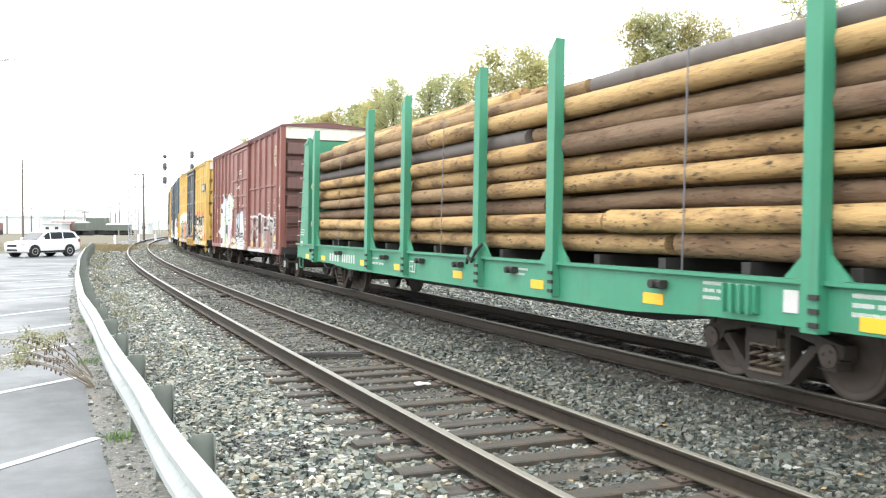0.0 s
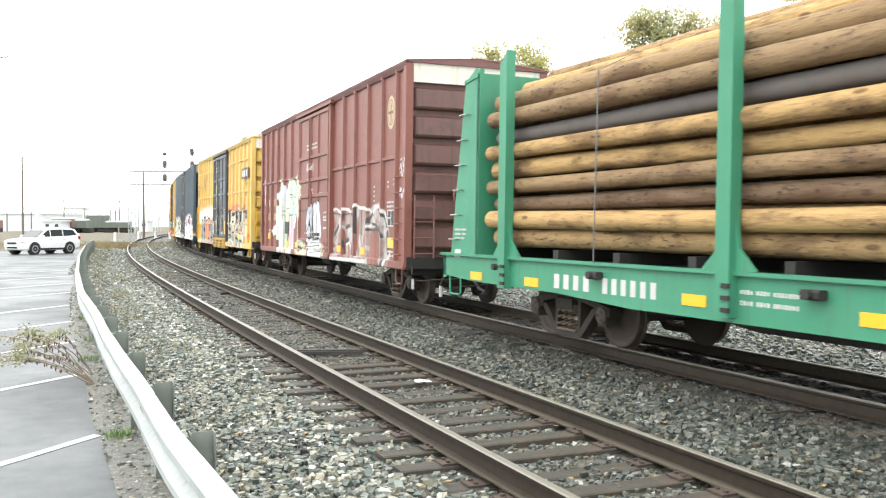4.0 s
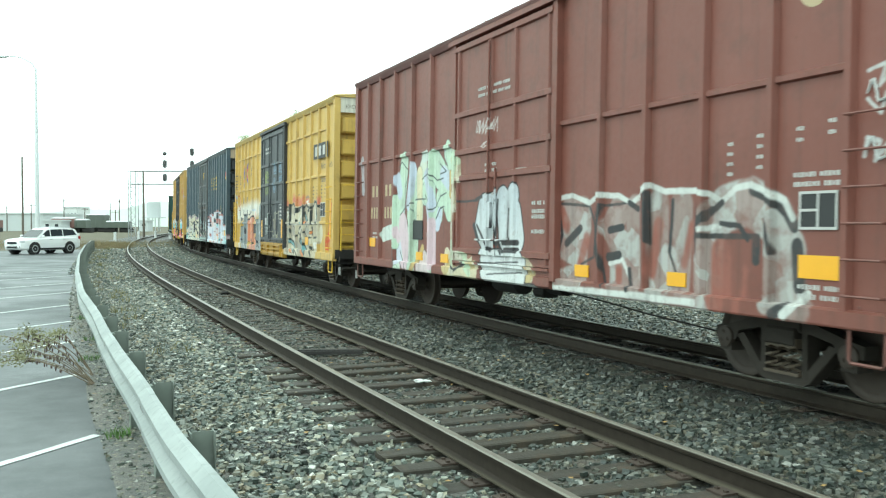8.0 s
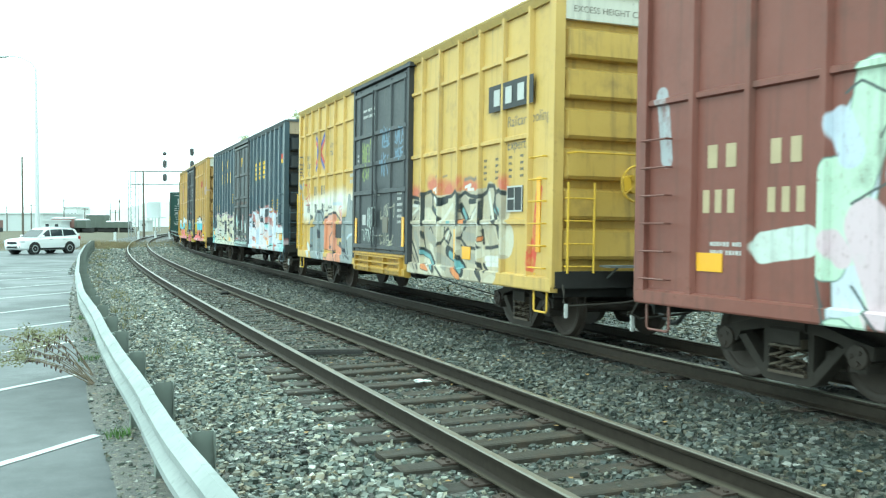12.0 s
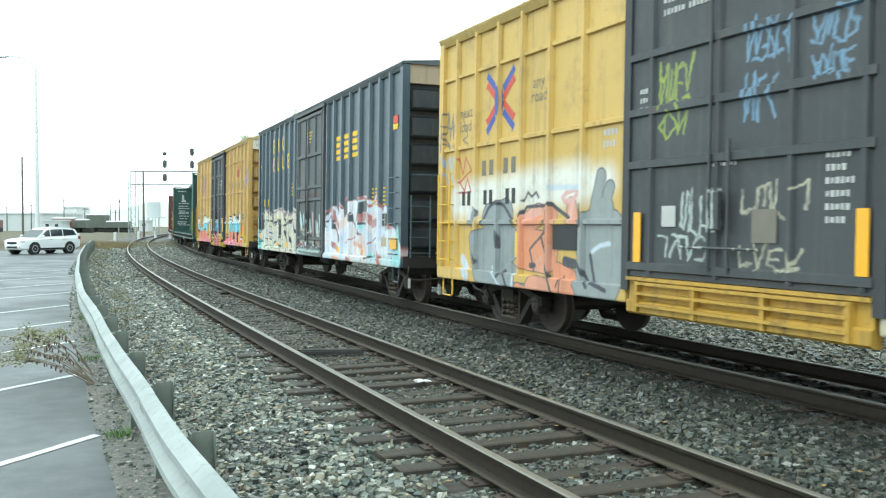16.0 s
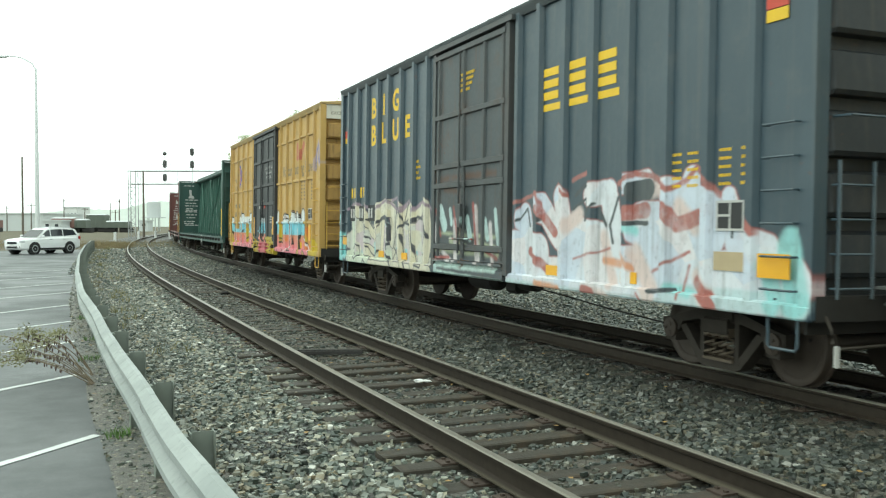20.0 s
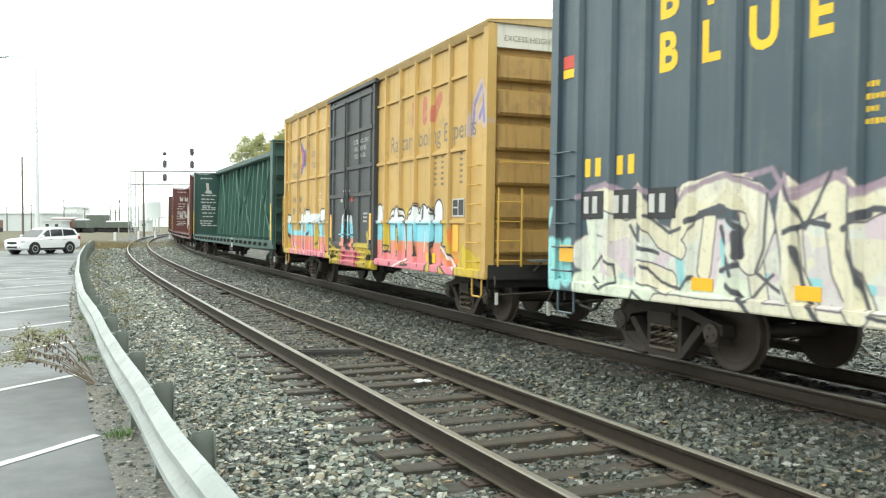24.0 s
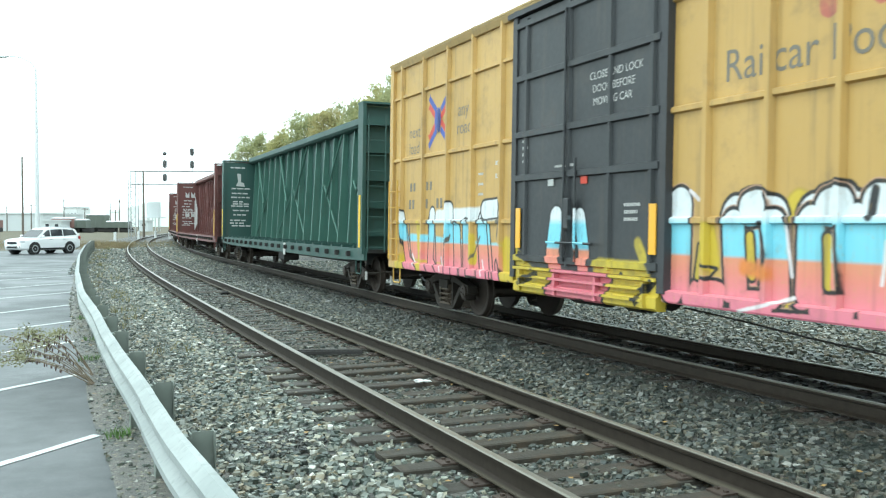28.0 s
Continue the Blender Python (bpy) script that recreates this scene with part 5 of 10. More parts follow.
# ---------- yellow box car with a black door ----------
YEL = rgb(0.52, 0.343, 0.092)
L2 = 15.95
H2 = L2 / 2
yel_right = car_paint("yellow_cream_piece", YEL, [
    dict(segs=trace(H2, (0.13, 5.92, 2.33, 5.51, 2.29), (0.15, 5.03, 2.48, 4.67, 2.40), (0.15, 4.42, 2.37, 3.90, 2.30), (0.12, 3.34, 2.39, 2.76, 2.32),
                    (0.08, 3.55, 2.45, 3.52, 2.33), (0.13, 1.87, 2.37, 1.71, 2.33)), fill=rgb(0.5, 0.14, 0.08), soft=0.09, thin=0.6),
    dict(segs=trace(H2, (0.016, 4.76, 2.59, 4.60, 2.69, 4.64, 2.53), (0.016, 4.39, 2.57, 4.19, 2.59), (0.03, 3.36, 2.48, 3.13, 2.51, 2.94, 2.47, 2.76, 2.53)), fill=rgb(0.2, 0.16, 0.12), soft=0.02, thin=0.4),
    dict(segs=trace(H2, (0.33, 6.23, 1.87, 3.62, 1.93, 2.24, 1.98), (0.3, 6.21, 1.39, 3.60, 1.46, 2.16, 1.49), (0.3, 6.19, 0.92, 3.59, 0.96, 2.15, 0.99), (0.2, 3.36, 2.09, 2.66, 2.04),
                    (0.17, 2.28, 2.23, 2.18, 2.20), (0.25, 1.96, 2.04, 1.74, 1.99), (0.3, 1.91, 1.50, 1.68, 1.46)), fill=[rgb(0.48, 0.42, 0.3), rgb(0.52, 0.47, 0.35), rgb(0.41, 0.36, 0.27), rgb(0.56, 0.52, 0.41)], cell=2.4, thin=0.12),
    dict(segs=trace(H2, (0.2, 5.84, 1.55, 4.78, 1.53), (0.16, 4.66, 1.24, 4.14, 1.07), (0.14, 5.25, 2.16, 4.96, 2.15), (0.2, 3.22, 1.58, 2.91, 1.56),
                    (0.14, 3.45, 2.16, 3.24, 2.01), (0.18, 1.93, 2.09, 1.80, 1.94), (0.12, 5.96, 1.04, 5.57, 0.85), (0.14, 3.43, 1.46, 3.34, 1.29),
                    (0.1, 4.05, 1.08, 3.76, 0.95)), fill=rgb(0.36, 0.31, 0.235), soft=0.03, thin=0.15),
    dict(segs=trace(H2, (0.035, 6.55, 2.27, 6.32, 2.28, 5.61, 2.20, 5.38, 2.29, 4.98, 2.33, 4.89, 2.26, 4.45, 2.17, 3.93, 2.22, 3.74, 2.33, 3.59, 2.27, 3.54, 2.19, 3.34, 2.26, 3.09, 2.20, 2.68, 2.16, 2.42, 2.23, 2.35, 2.33, 2.14, 2.33, 2.08, 2.21, 1.91, 2.26, 1.70, 2.19), (0.05, 5.89, 2.13, 5.46, 2.10), (0.05, 4.54, 2.09, 4.15, 2.14), (0.05, 3.12, 2.10, 2.77, 2.12),
                    (0.015, 5.41, 2.12, 5.98, 1.76), (0.06, 4.88, 2.01, 4.50, 1.81), (0.09, 3.48, 1.99, 3.23, 1.79), (0.015, 2.72, 2.11, 3.16, 1.76),
                    (0.04, 2.59, 2.07, 2.62, 1.77), (0.06, 2.11, 2.00, 2.04, 1.77)), fill=rgb(0.014, 0.02, 0.022), soft=0.014),
    dict(segs=trace(H2, (0.015, 5.11, 1.56, 4.98, 1.66, 4.86, 1.53, 4.97, 1.42, 5.11, 1.56), (0.03, 4.28, 1.53, 4.11, 1.63, 3.95, 1.51, 4.08, 1.35, 4.25, 1.44), (0.08, 5.44, 1.20, 4.99, 1.11, 4.69, 0.87), (0.11, 4.10, 1.22, 3.65, 1.11, 3.30, 0.89)), fill=rgb(0.014, 0.02, 0.022), soft=0.014),
    dict(segs=trace(H2, (0.04, 5.39, 1.17, 5.00, 1.08, 4.76, 0.89), (0.06, 4.00, 1.17, 3.68, 1.08, 3.36, 0.91), (0.04, 3.40, 1.95, 3.26, 1.82), (0.03, 4.81, 1.98, 4.54, 1.84),
                    (0.05, 2.08, 1.95, 1.86, 1.87), (0.03, 4.09, 1.74, 3.96, 1.74), (0.02, 6.23, 2.05, 6.15, 1.89)), fill=rgb(0.17, 0.33, 0.34), soft=0.02, thin=0.2),
    dict(segs=trace(H2, (0.03, 2.43, 1.32, 2.16, 1.33, 1.89, 1.37), (0.05, 2.56, 1.59, 2.50, 1.41), (0.035, 2.49, 1.04, 2.33, 0.93), (0.015, 6.35, 1.39, 5.96, 1.11, 5.69, 0.84),
                    (0.02, 3.47, 1.34, 3.09, 1.16), (0.03, 3.27, 1.69, 3.51, 1.46), (0.05, 2.66, 0.92, 2.48, 0.80), (0.03, 2.24, 1.82, 2.04, 1.70)), fill=rgb(0.016, 0.02, 0.022), soft=0.014),
    dict(segs=trace(H2, (0.05, 5.28, 0.90, 4.95, 0.87), (0.06, 3.73, 0.91, 3.42, 0.77), (0.04, 3.52, 1.74, 3.35, 1.75), (0.03, 2.64, 1.45, 2.57, 1.48)), fill=rgb(0.62, 0.22, 0.07), line=BLACK, lw=0.014),
    dict(segs=trace(H2, (0.05, 2.41, 1.14, 1.90, 1.15), (0.04, 2.38, 1.05, 1.93, 1.06), (0.03, 5.99, 2.08, 5.48, 2.04), (0.03, 4.80, 2.21, 4.63, 2.05),
                    (0.025, 4.86, 2.35, 4.64, 2.39, 4.75, 2.31, 4.59, 2.30), (0.025, 3.33, 2.35, 3.09, 2.39, 3.21, 2.31, 2.97, 2.31), (0.02, 6.18, 1.69, 3.61, 1.69, 2.24, 1.71)), fill=rgb(0.66, 0.65, 0.6), soft=0.014, thin=0.15),
    dict(segs=trace(H2, (0.03, 5.35, 2.29, 5.37, 1.69), (0.03, 4.89, 2.25, 4.88, 2.01, 4.50, 1.79, 4.57, 1.69), (0.035, 3.56, 2.21, 3.57, 1.69), (0.03, 2.58, 2.16, 2.62, 1.72), (0.03, 6.24, 2.20, 6.30, 1.69, 6.20, 1.17), (0.03, 5.50, 0.85, 5.97, 1.33, 6.21, 1.47), (0.03, 5.22, 1.21, 5.37, 1.55), (0.03, 4.54, 0.92, 4.13, 0.70), (0.03, 4.66, 1.24, 4.30, 1.44, 4.28, 1.63), (0.03, 3.21, 1.13, 2.63, 1.05, 2.48, 0.85), (0.03, 3.51, 1.46, 3.22, 1.30, 2.79, 1.29), (0.03, 2.71, 1.69, 2.79, 1.42, 2.64, 1.32), (0.03, 2.09, 2.20, 2.11, 2.00, 1.86, 1.79), (0.05, 1.98, 1.65, 1.91, 1.50)), fill=rgb(0.03, 0.035, 0.036), soft=0.014),
    dict(segs=trace(H2, (0.09, 5.84, 1.51, 5.58, 1.20), (0.1, 5.17, 1.55, 4.77, 1.36), (0.1, 4.55, 1.11, 4.04, 0.96), (0.08, 3.35, 1.52, 2.94, 1.47), (0.09, 3.09, 1.13, 2.78, 1.10), (0.06, 5.79, 1.90, 5.61, 2.04), (0.06, 2.99, 1.86, 2.81, 1.99)), fill=rgb(0.3, 0.28, 0.235), soft=0.02, thin=0.1),
    dict(segs=trace(H2, (0.03, 6.05, 1.89, 5.51, 2.07), (0.04, 4.41, 1.75, 3.89, 2.05), (0.05, 3.71, 2.23, 3.70, 1.81), (0.04, 3.03, 1.81, 2.77, 2.02), (0.04, 2.32, 2.21, 2.17, 1.80), (0.02, 5.21, 1.04, 4.75, 0.78), (0.03, 4.20, 1.44, 4.06, 1.57)), fill=rgb(0.6, 0.58, 0.5), soft=0.014),
    dict(segs=[(H2 - 0.75, 1.1, H2 - 0.55, 2.2)], r=0.1, fill=rgb(0.55, 0.08, 0.05), thin=0.7)], rust=0.2, wob=0.012)
yel_left = car_paint("yellow_grey_piece", YEL, [
    dict(segs=trace(H2, (0.3, 15.19, 2.10, 12.83, 2.22, 11.10, 2.27), (0.2, 10.97, 2.26, 10.48, 2.28)), fill=rgb(0.68, 0.66, 0.6), soft=0.17, thin=0.12),
    dict(segs=trace(H2, (0.28, 14.28, 1.34, 13.19, 1.40), (0.25, 13.95, 1.79, 13.36, 1.85), (0.26, 14.15, 1.00, 13.18, 0.86), (0.12, 14.59, 1.47, 14.52, 1.19),
                    (0.1, 14.48, 1.90, 14.60, 1.76), (0.12, 12.88, 0.69, 12.43, 0.70)), fill=rgb(0.25, 0.275, 0.28), line=rgb(0.09, 0.1, 0.11), lw=0.02, thin=0.15),
    dict(segs=trace(H2, (0.4, 10.85, 1.49, 10.41, 1.50), (0.35, 10.87, 1.08, 10.40, 0.99), (0.2, 10.71, 1.85, 10.53, 1.87), (0.1, 10.77, 2.00, 10.63, 2.34),
                    (0.1, 10.48, 2.09, 10.43, 2.18), (0.2, 11.20, 0.85, 10.99, 0.71), (0.12, 11.02, 1.28, 11.00, 0.86)), fill=rgb(0.26, 0.28, 0.28), line=rgb(0.1, 0.11, 0.12), lw=0.02, thin=0.15),
    dict(segs=trace(H2, (0.17, 12.72, 1.69, 12.29, 1.84), (0.3, 12.67, 1.33, 12.03, 1.29), (0.16, 11.99, 1.52, 11.92, 1.84), (0.2, 12.34, 0.74, 11.33, 0.70),
                    (0.14, 11.71, 1.02, 11.34, 0.94), (0.12, 11.37, 1.96, 11.28, 1.69), (0.12, 12.79, 0.70, 12.34, 0.62)), fill=[rgb(0.62, 0.29, 0.19), rgb(0.62, 0.33, 0.26), rgb(0.6, 0.25, 0.14)], cell=1.2, line=rgb(0.16, 0.09, 0.08), lw=0.018, thin=0.15),
    dict(segs=trace(H2, (0.035, 11.62, 2.08, 11.52, 2.14, 11.30, 2.19, 11.20, 2.16, 11.30, 2.07, 11.55, 2.02, 11.62, 2.08), (0.05, 11.34, 2.04, 11.40, 1.78)), fill=rgb(0.62, 0.36, 0.34), thin=0.1),
    dict(segs=trace(H2, (0.03, 14.23, 1.71, 13.97, 1.98, 13.73, 2.08, 13.41, 2.00, 13.04, 1.71), (0.025, 12.91, 1.77, 12.66, 1.96, 12.11, 1.98), (0.02, 12.01, 1.97, 12.13, 1.58, 12.55, 1.32, 12.42, 1.02), (0.025, 12.20, 1.51, 11.94, 1.01, 11.72, 0.62),
                    (0.03, 11.93, 2.00, 11.43, 1.80), (0.07, 11.52, 1.19, 11.26, 1.16), (0.03, 11.14, 1.21, 10.85, 0.87), (0.03, 10.87, 1.29, 10.76, 0.94, 10.39, 0.85),
                    (0.05, 13.61, 1.56, 13.55, 1.36), (0.06, 14.52, 1.26, 14.42, 1.09), (0.03, 13.59, 0.83, 13.33, 0.98, 13.17, 0.73), (0.02, 12.74, 2.06, 12.63, 2.18, 12.51, 2.11, 12.38, 2.18, 12.30, 2.11),
                    (0.04, 12.53, 1.09, 12.40, 1.10), (0.04, 11.09, 1.96, 11.07, 1.70)), fill=rgb(0.05, 0.055, 0.07), soft=0.014),
    dict(segs=trace(H2, (0.015, 11.64, 0.81, 11.52, 0.98, 11.55, 0.73)), fill=rgb(0.05, 0.055, 0.07), soft=0.014),
    dict(segs=trace(H2, (0.025, 13.81, 1.01, 13.48, 0.77, 13.22, 0.66), (0.03, 10.82, 1.34, 10.63, 1.42, 10.41, 1.46), (0.05, 14.73, 1.83, 14.67, 1.94), (0.03, 13.02, 0.43, 12.94, 1.06),
                    (0.1, 14.96, 1.10, 14.69, 0.82), (0.04, 11.93, 2.23, 11.17, 2.22)), fill=rgb(0.5, 0.55, 0.62), soft=0.02, thin=0.2),
    dict(segs=trace(H2, (0.018, 15.15, 2.84, 15.01, 2.57, 14.89, 2.86, 14.66, 2.62, 15.14, 2.43, 14.93, 2.28, 14.81, 2.49, 14.68, 2.26, 15.13, 2.25)), fill=rgb(0.42, 0.09, 0.07)),
    dict(segs=trace(H2, (0.02, 15.86, 3.02, 15.80, 3.68, 15.66, 3.70, 15.70, 3.36, 15.84, 3.30, 15.60, 3.12), (0.018, 15.62, 3.66, 15.58, 3.22, 15.46, 3.66, 15.44, 3.24, 15.36, 3.62, 15.30, 3.30, 15.40, 3.10, 15.24, 3.02),
                    (0.016, 15.88, 3.48, 15.52, 3.42, 15.28, 3.50, 15.24, 3.84), (0.014, 15.78, 3.16, 15.50, 3.06, 15.32, 3.18), (0.014, 15.04, 3.54, 14.83, 3.22, 15.03, 3.17, 14.76, 3.06)), fill=rgb(0.12, 0.12, 0.12), thin=0.2),
    dict(segs=trace(H2, (0.025, 15.8, 2.92, 15.72, 2.7, 15.6, 2.9, 15.5, 2.66, 15.42, 2.9, 15.34, 2.7), (0.025, 15.74, 2.6, 15.62, 2.42, 15.5, 2.58, 15.4, 2.44)), fill=rgb(0.3, 0.4, 0.52), soft=0.02, thin=0.4),
], rust=0.2, wob=0.012)
yel_door = car_paint("black_door_scrawls", rgb(0.042, 0.045, 0.049), [
    dict(segs=scribble(H2 - 9.35, H2 - 8.75, 3.1, 3.6, 8, 3) + scribble(H2 - 9.3, H2 - 8.8, 2.7, 3.0, 6, 4), r=0.019, fill=rgb(0.27, 0.33, 0.06), thin=0.35),
    dict(segs=scribble(H2 - 7.88, H2 - 7.2, 3.35, 3.75, 12, 5) + scribble(H2 - 7.85, H2 - 7.45, 2.75, 3.2, 6, 6), r=0.018, fill=rgb(0.15, 0.25, 0.36), thin=0.45),
    dict(segs=scribble(H2 - 6.95, H2 - 6.4, 3.4, 3.7, 7, 7) + scribble(H2 - 6.95, H2 - 6.45, 3.05, 3.3, 7, 8), r=0.018, fill=rgb(0.15, 0.25, 0.36), thin=0.45),
    dict(segs=scribble(H2 - 9.3, H2 - 8.4, 1.3, 1.6, 9, 9) + scribble(H2 - 8.9, H2 - 8.2, 1.6, 2.1, 8, 10), r=0.017, fill=rgb(0.42, 0.46, 0.42), thin=0.65),
    dict(segs=scribble(H2 - 7.9, H2 - 7.0, 1.8, 2.1, 9, 11) + scribble(H2 - 7.9, H2 - 7.1, 1.25, 1.5, 8, 12), r=0.017, fill=rgb(0.4, 0.38, 0.28), thin=0.65)], rust=0.6, wob=0.05, streak=0.5, dirt=rgb(0.1, 0.095, 0.085))
yel_plain = car_paint("freight_yellow", YEL, rust=0.25)
# grimy, and a little darker than YEL for the gap's shade
yel_end = car_paint("yellow_end_grimy_shaded", rgb(0.47, 0.3, 0.06), rust=0.3, streak=0.5, grime=0.45, dirt=rgb(0.09, 0.06, 0.03))
yel_roof = painted("yellow_roof_edge", rgb(0.42, 0.29, 0.08))
rail_yel = painted("ladder_yellow", rgb(0.62, 0.38, 0.03), rust=0.2)
yel_sill = car_paint("yellow_sill_grimy", rgb(0.42, 0.25, 0.035), rust=0.6, streak=0.75, grime=0.85, dirt=rgb(0.06, 0.04, 0.026))
black_frame = painted("door_frame_black", rgb(0.03, 0.031, 0.034), rust=0.5)
POSTS_R = (0.84, 1.75, 2.66, 3.58, 4.5, 5.4)
POSTS_L = (11.05, 11.95, 12.8, 13.6, 14.42, 15.2)
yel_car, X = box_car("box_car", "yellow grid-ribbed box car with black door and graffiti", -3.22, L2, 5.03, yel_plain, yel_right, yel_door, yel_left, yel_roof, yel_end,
                     POSTS_R, POSTS_L, (1.74, 3.03, 4.28), (6.1, 9.92), 0.74, 0.055, door_ribs=(0.13, 0.44, 0.72, 0.95), door_bars=(1.2, 2.42, 3.05, 3.72, 4.7), end_white=band_white, frame=black_frame,
                     ladder_mat=rail_yel, deep_sill=0.62, sill_mat=yel_sill)
logo_x(yel_car, X(13.6), 3.68, PANEL_Y - 0.075)
text_on(yel_car, "any", 0.26, DECAL_G, X(12.52), 3.73, PANEL_Y)
text_on(yel_car, "road", 0.26, DECAL_G, X(12.57), 3.52, PANEL_Y)
text_on(yel_car, "next", 0.28, DECAL_G, X(15.15), 3.54, PANEL_Y)
text_on(yel_car, "load", 0.28, DECAL_G, X(15.15), 3.3, PANEL_Y)
blocks(yel_car, DECAL_G, X(14.28), 2.5, [2], PANEL_Y, 0.27, 0.23)
blocks(yel_car, DECAL_G, X(13.5), 2.5, [2], PANEL_Y, 0.27, 0.23)
for d in (15.05, 14.2, 13.4):
    blocks(yel_car, DECAL_K, X(d), 2.02, [2], PANEL_Y - 0.002, 0.26, 0.18)
plaque(yel_car, DECAL_K, X(11.85), X(11.2), 1.35, 1.7, PANEL_Y - 0.004, "routing_board", "black square routing board")
frame_panel(yel_car, X(1.62), X(1.08), 1.9, 2.3, PANEL_Y)
bars(yel_car, DECAL_W, X(10.6), 2.9, [[0.35], [0.3]], PANEL_Y, 0.1, 0.05)
bars(yel_car, DECAL_W, X(9.25), 4.3, [[0.3, 0.2, 0.3], [0.4, 0.4]], DOOR_Y - 0.005, 0.08, 0.06)
bars(yel_car, DECAL_W, X(6.75), 2.35, [[0.3], [0.25], [0.35], [0.3], [0.3], [0.25]], DOOR_Y - 0.005, 0.07, 0.05)
for d in (9.65, 6.28):
    plaque(yel_car, REFLECT, X(d + 0.07), X(d - 0.07), 1.25, 1.85, -1.637, label="vertical amber reflector")
plaque(yel_car, REFLECT, X(0.62), X(0.5), 1.3, 2.4, PANEL_Y - 0.004, label="vertical amber reflector")
plaque(yel_car, REFLECT, X(3.4), X(3.05), 1.1, 1.32, PANEL_Y - 0.004, label="amber reflective plate")
plaque(yel_car, REFLECT, X(3.8), X(3.68), 1.08, 1.62, PANEL_Y - 0.004, label="vertical amber reflector")
plaque(yel_car, DECAL_W, X(9.2), X(8.95), 1.68, 1.92, DOOR_Y - 0.005, "placard", "white paper placard")
plaque(yel_car, DECAL_G, X(7.7), X(7.35), 1.52, 1.86, DOOR_Y - 0.005, "placard", "grey steel placard board")
plaque(yel_car, DECAL_W, X(8.4), X(8.24), 1.84, 2.02, DOOR_Y - 0.005, "placard", "white paper placard")
bars(yel_car, DECAL_W, X(8.4), 2.36, [[0.46]], DOOR_Y - 0.005, 0.07)
bars(yel_car, DECAL_W, X(9.68), 3.3, [[0.16], [0.16], [0.16]], DOOR_Y - 0.005, 0.07, 0.04)
plaque(yel_car, DECAL_Y, X(13.0), X(12.85), 1.2, 1.6, PANEL_Y - 0.004)
# company block and words near the leading end
plaque(yel_car, DECAL_K, X(2.25), X(0.68), 3.5, 3.92, PANEL_Y - 0.055, "name_board", "dark painted board with pale blocks")
blocks(yel_car, DECAL_W, X(2.1), 3.57, [3], PANEL_Y - 0.072, 0.28, 0.36)
text_on(yel_car, "Railcar", 0.24, DECAL_G, X(1.66), 3.22, PANEL_Y)
text_on(yel_car, "Pooling", 0.24, DECAL_G, X(0.75) - 0.22, 3.22, PANEL_Y)
text_on(yel_car, "Experts", 0.24, DECAL_G, X(1.66), 2.86, PANEL_Y)
for d in (2.55, 2.1, 1.6, 1.2):
    bars(yel_car, DECAL_G, X(d), 2.75, [[0.12]] * 4, PANEL_Y, 0.05, 0.05)
text_end(yel_car, "EXCESS HEIGHT CAR", 0.13, DECAL_G, H2 - 0.045, -1.3, 4.72)

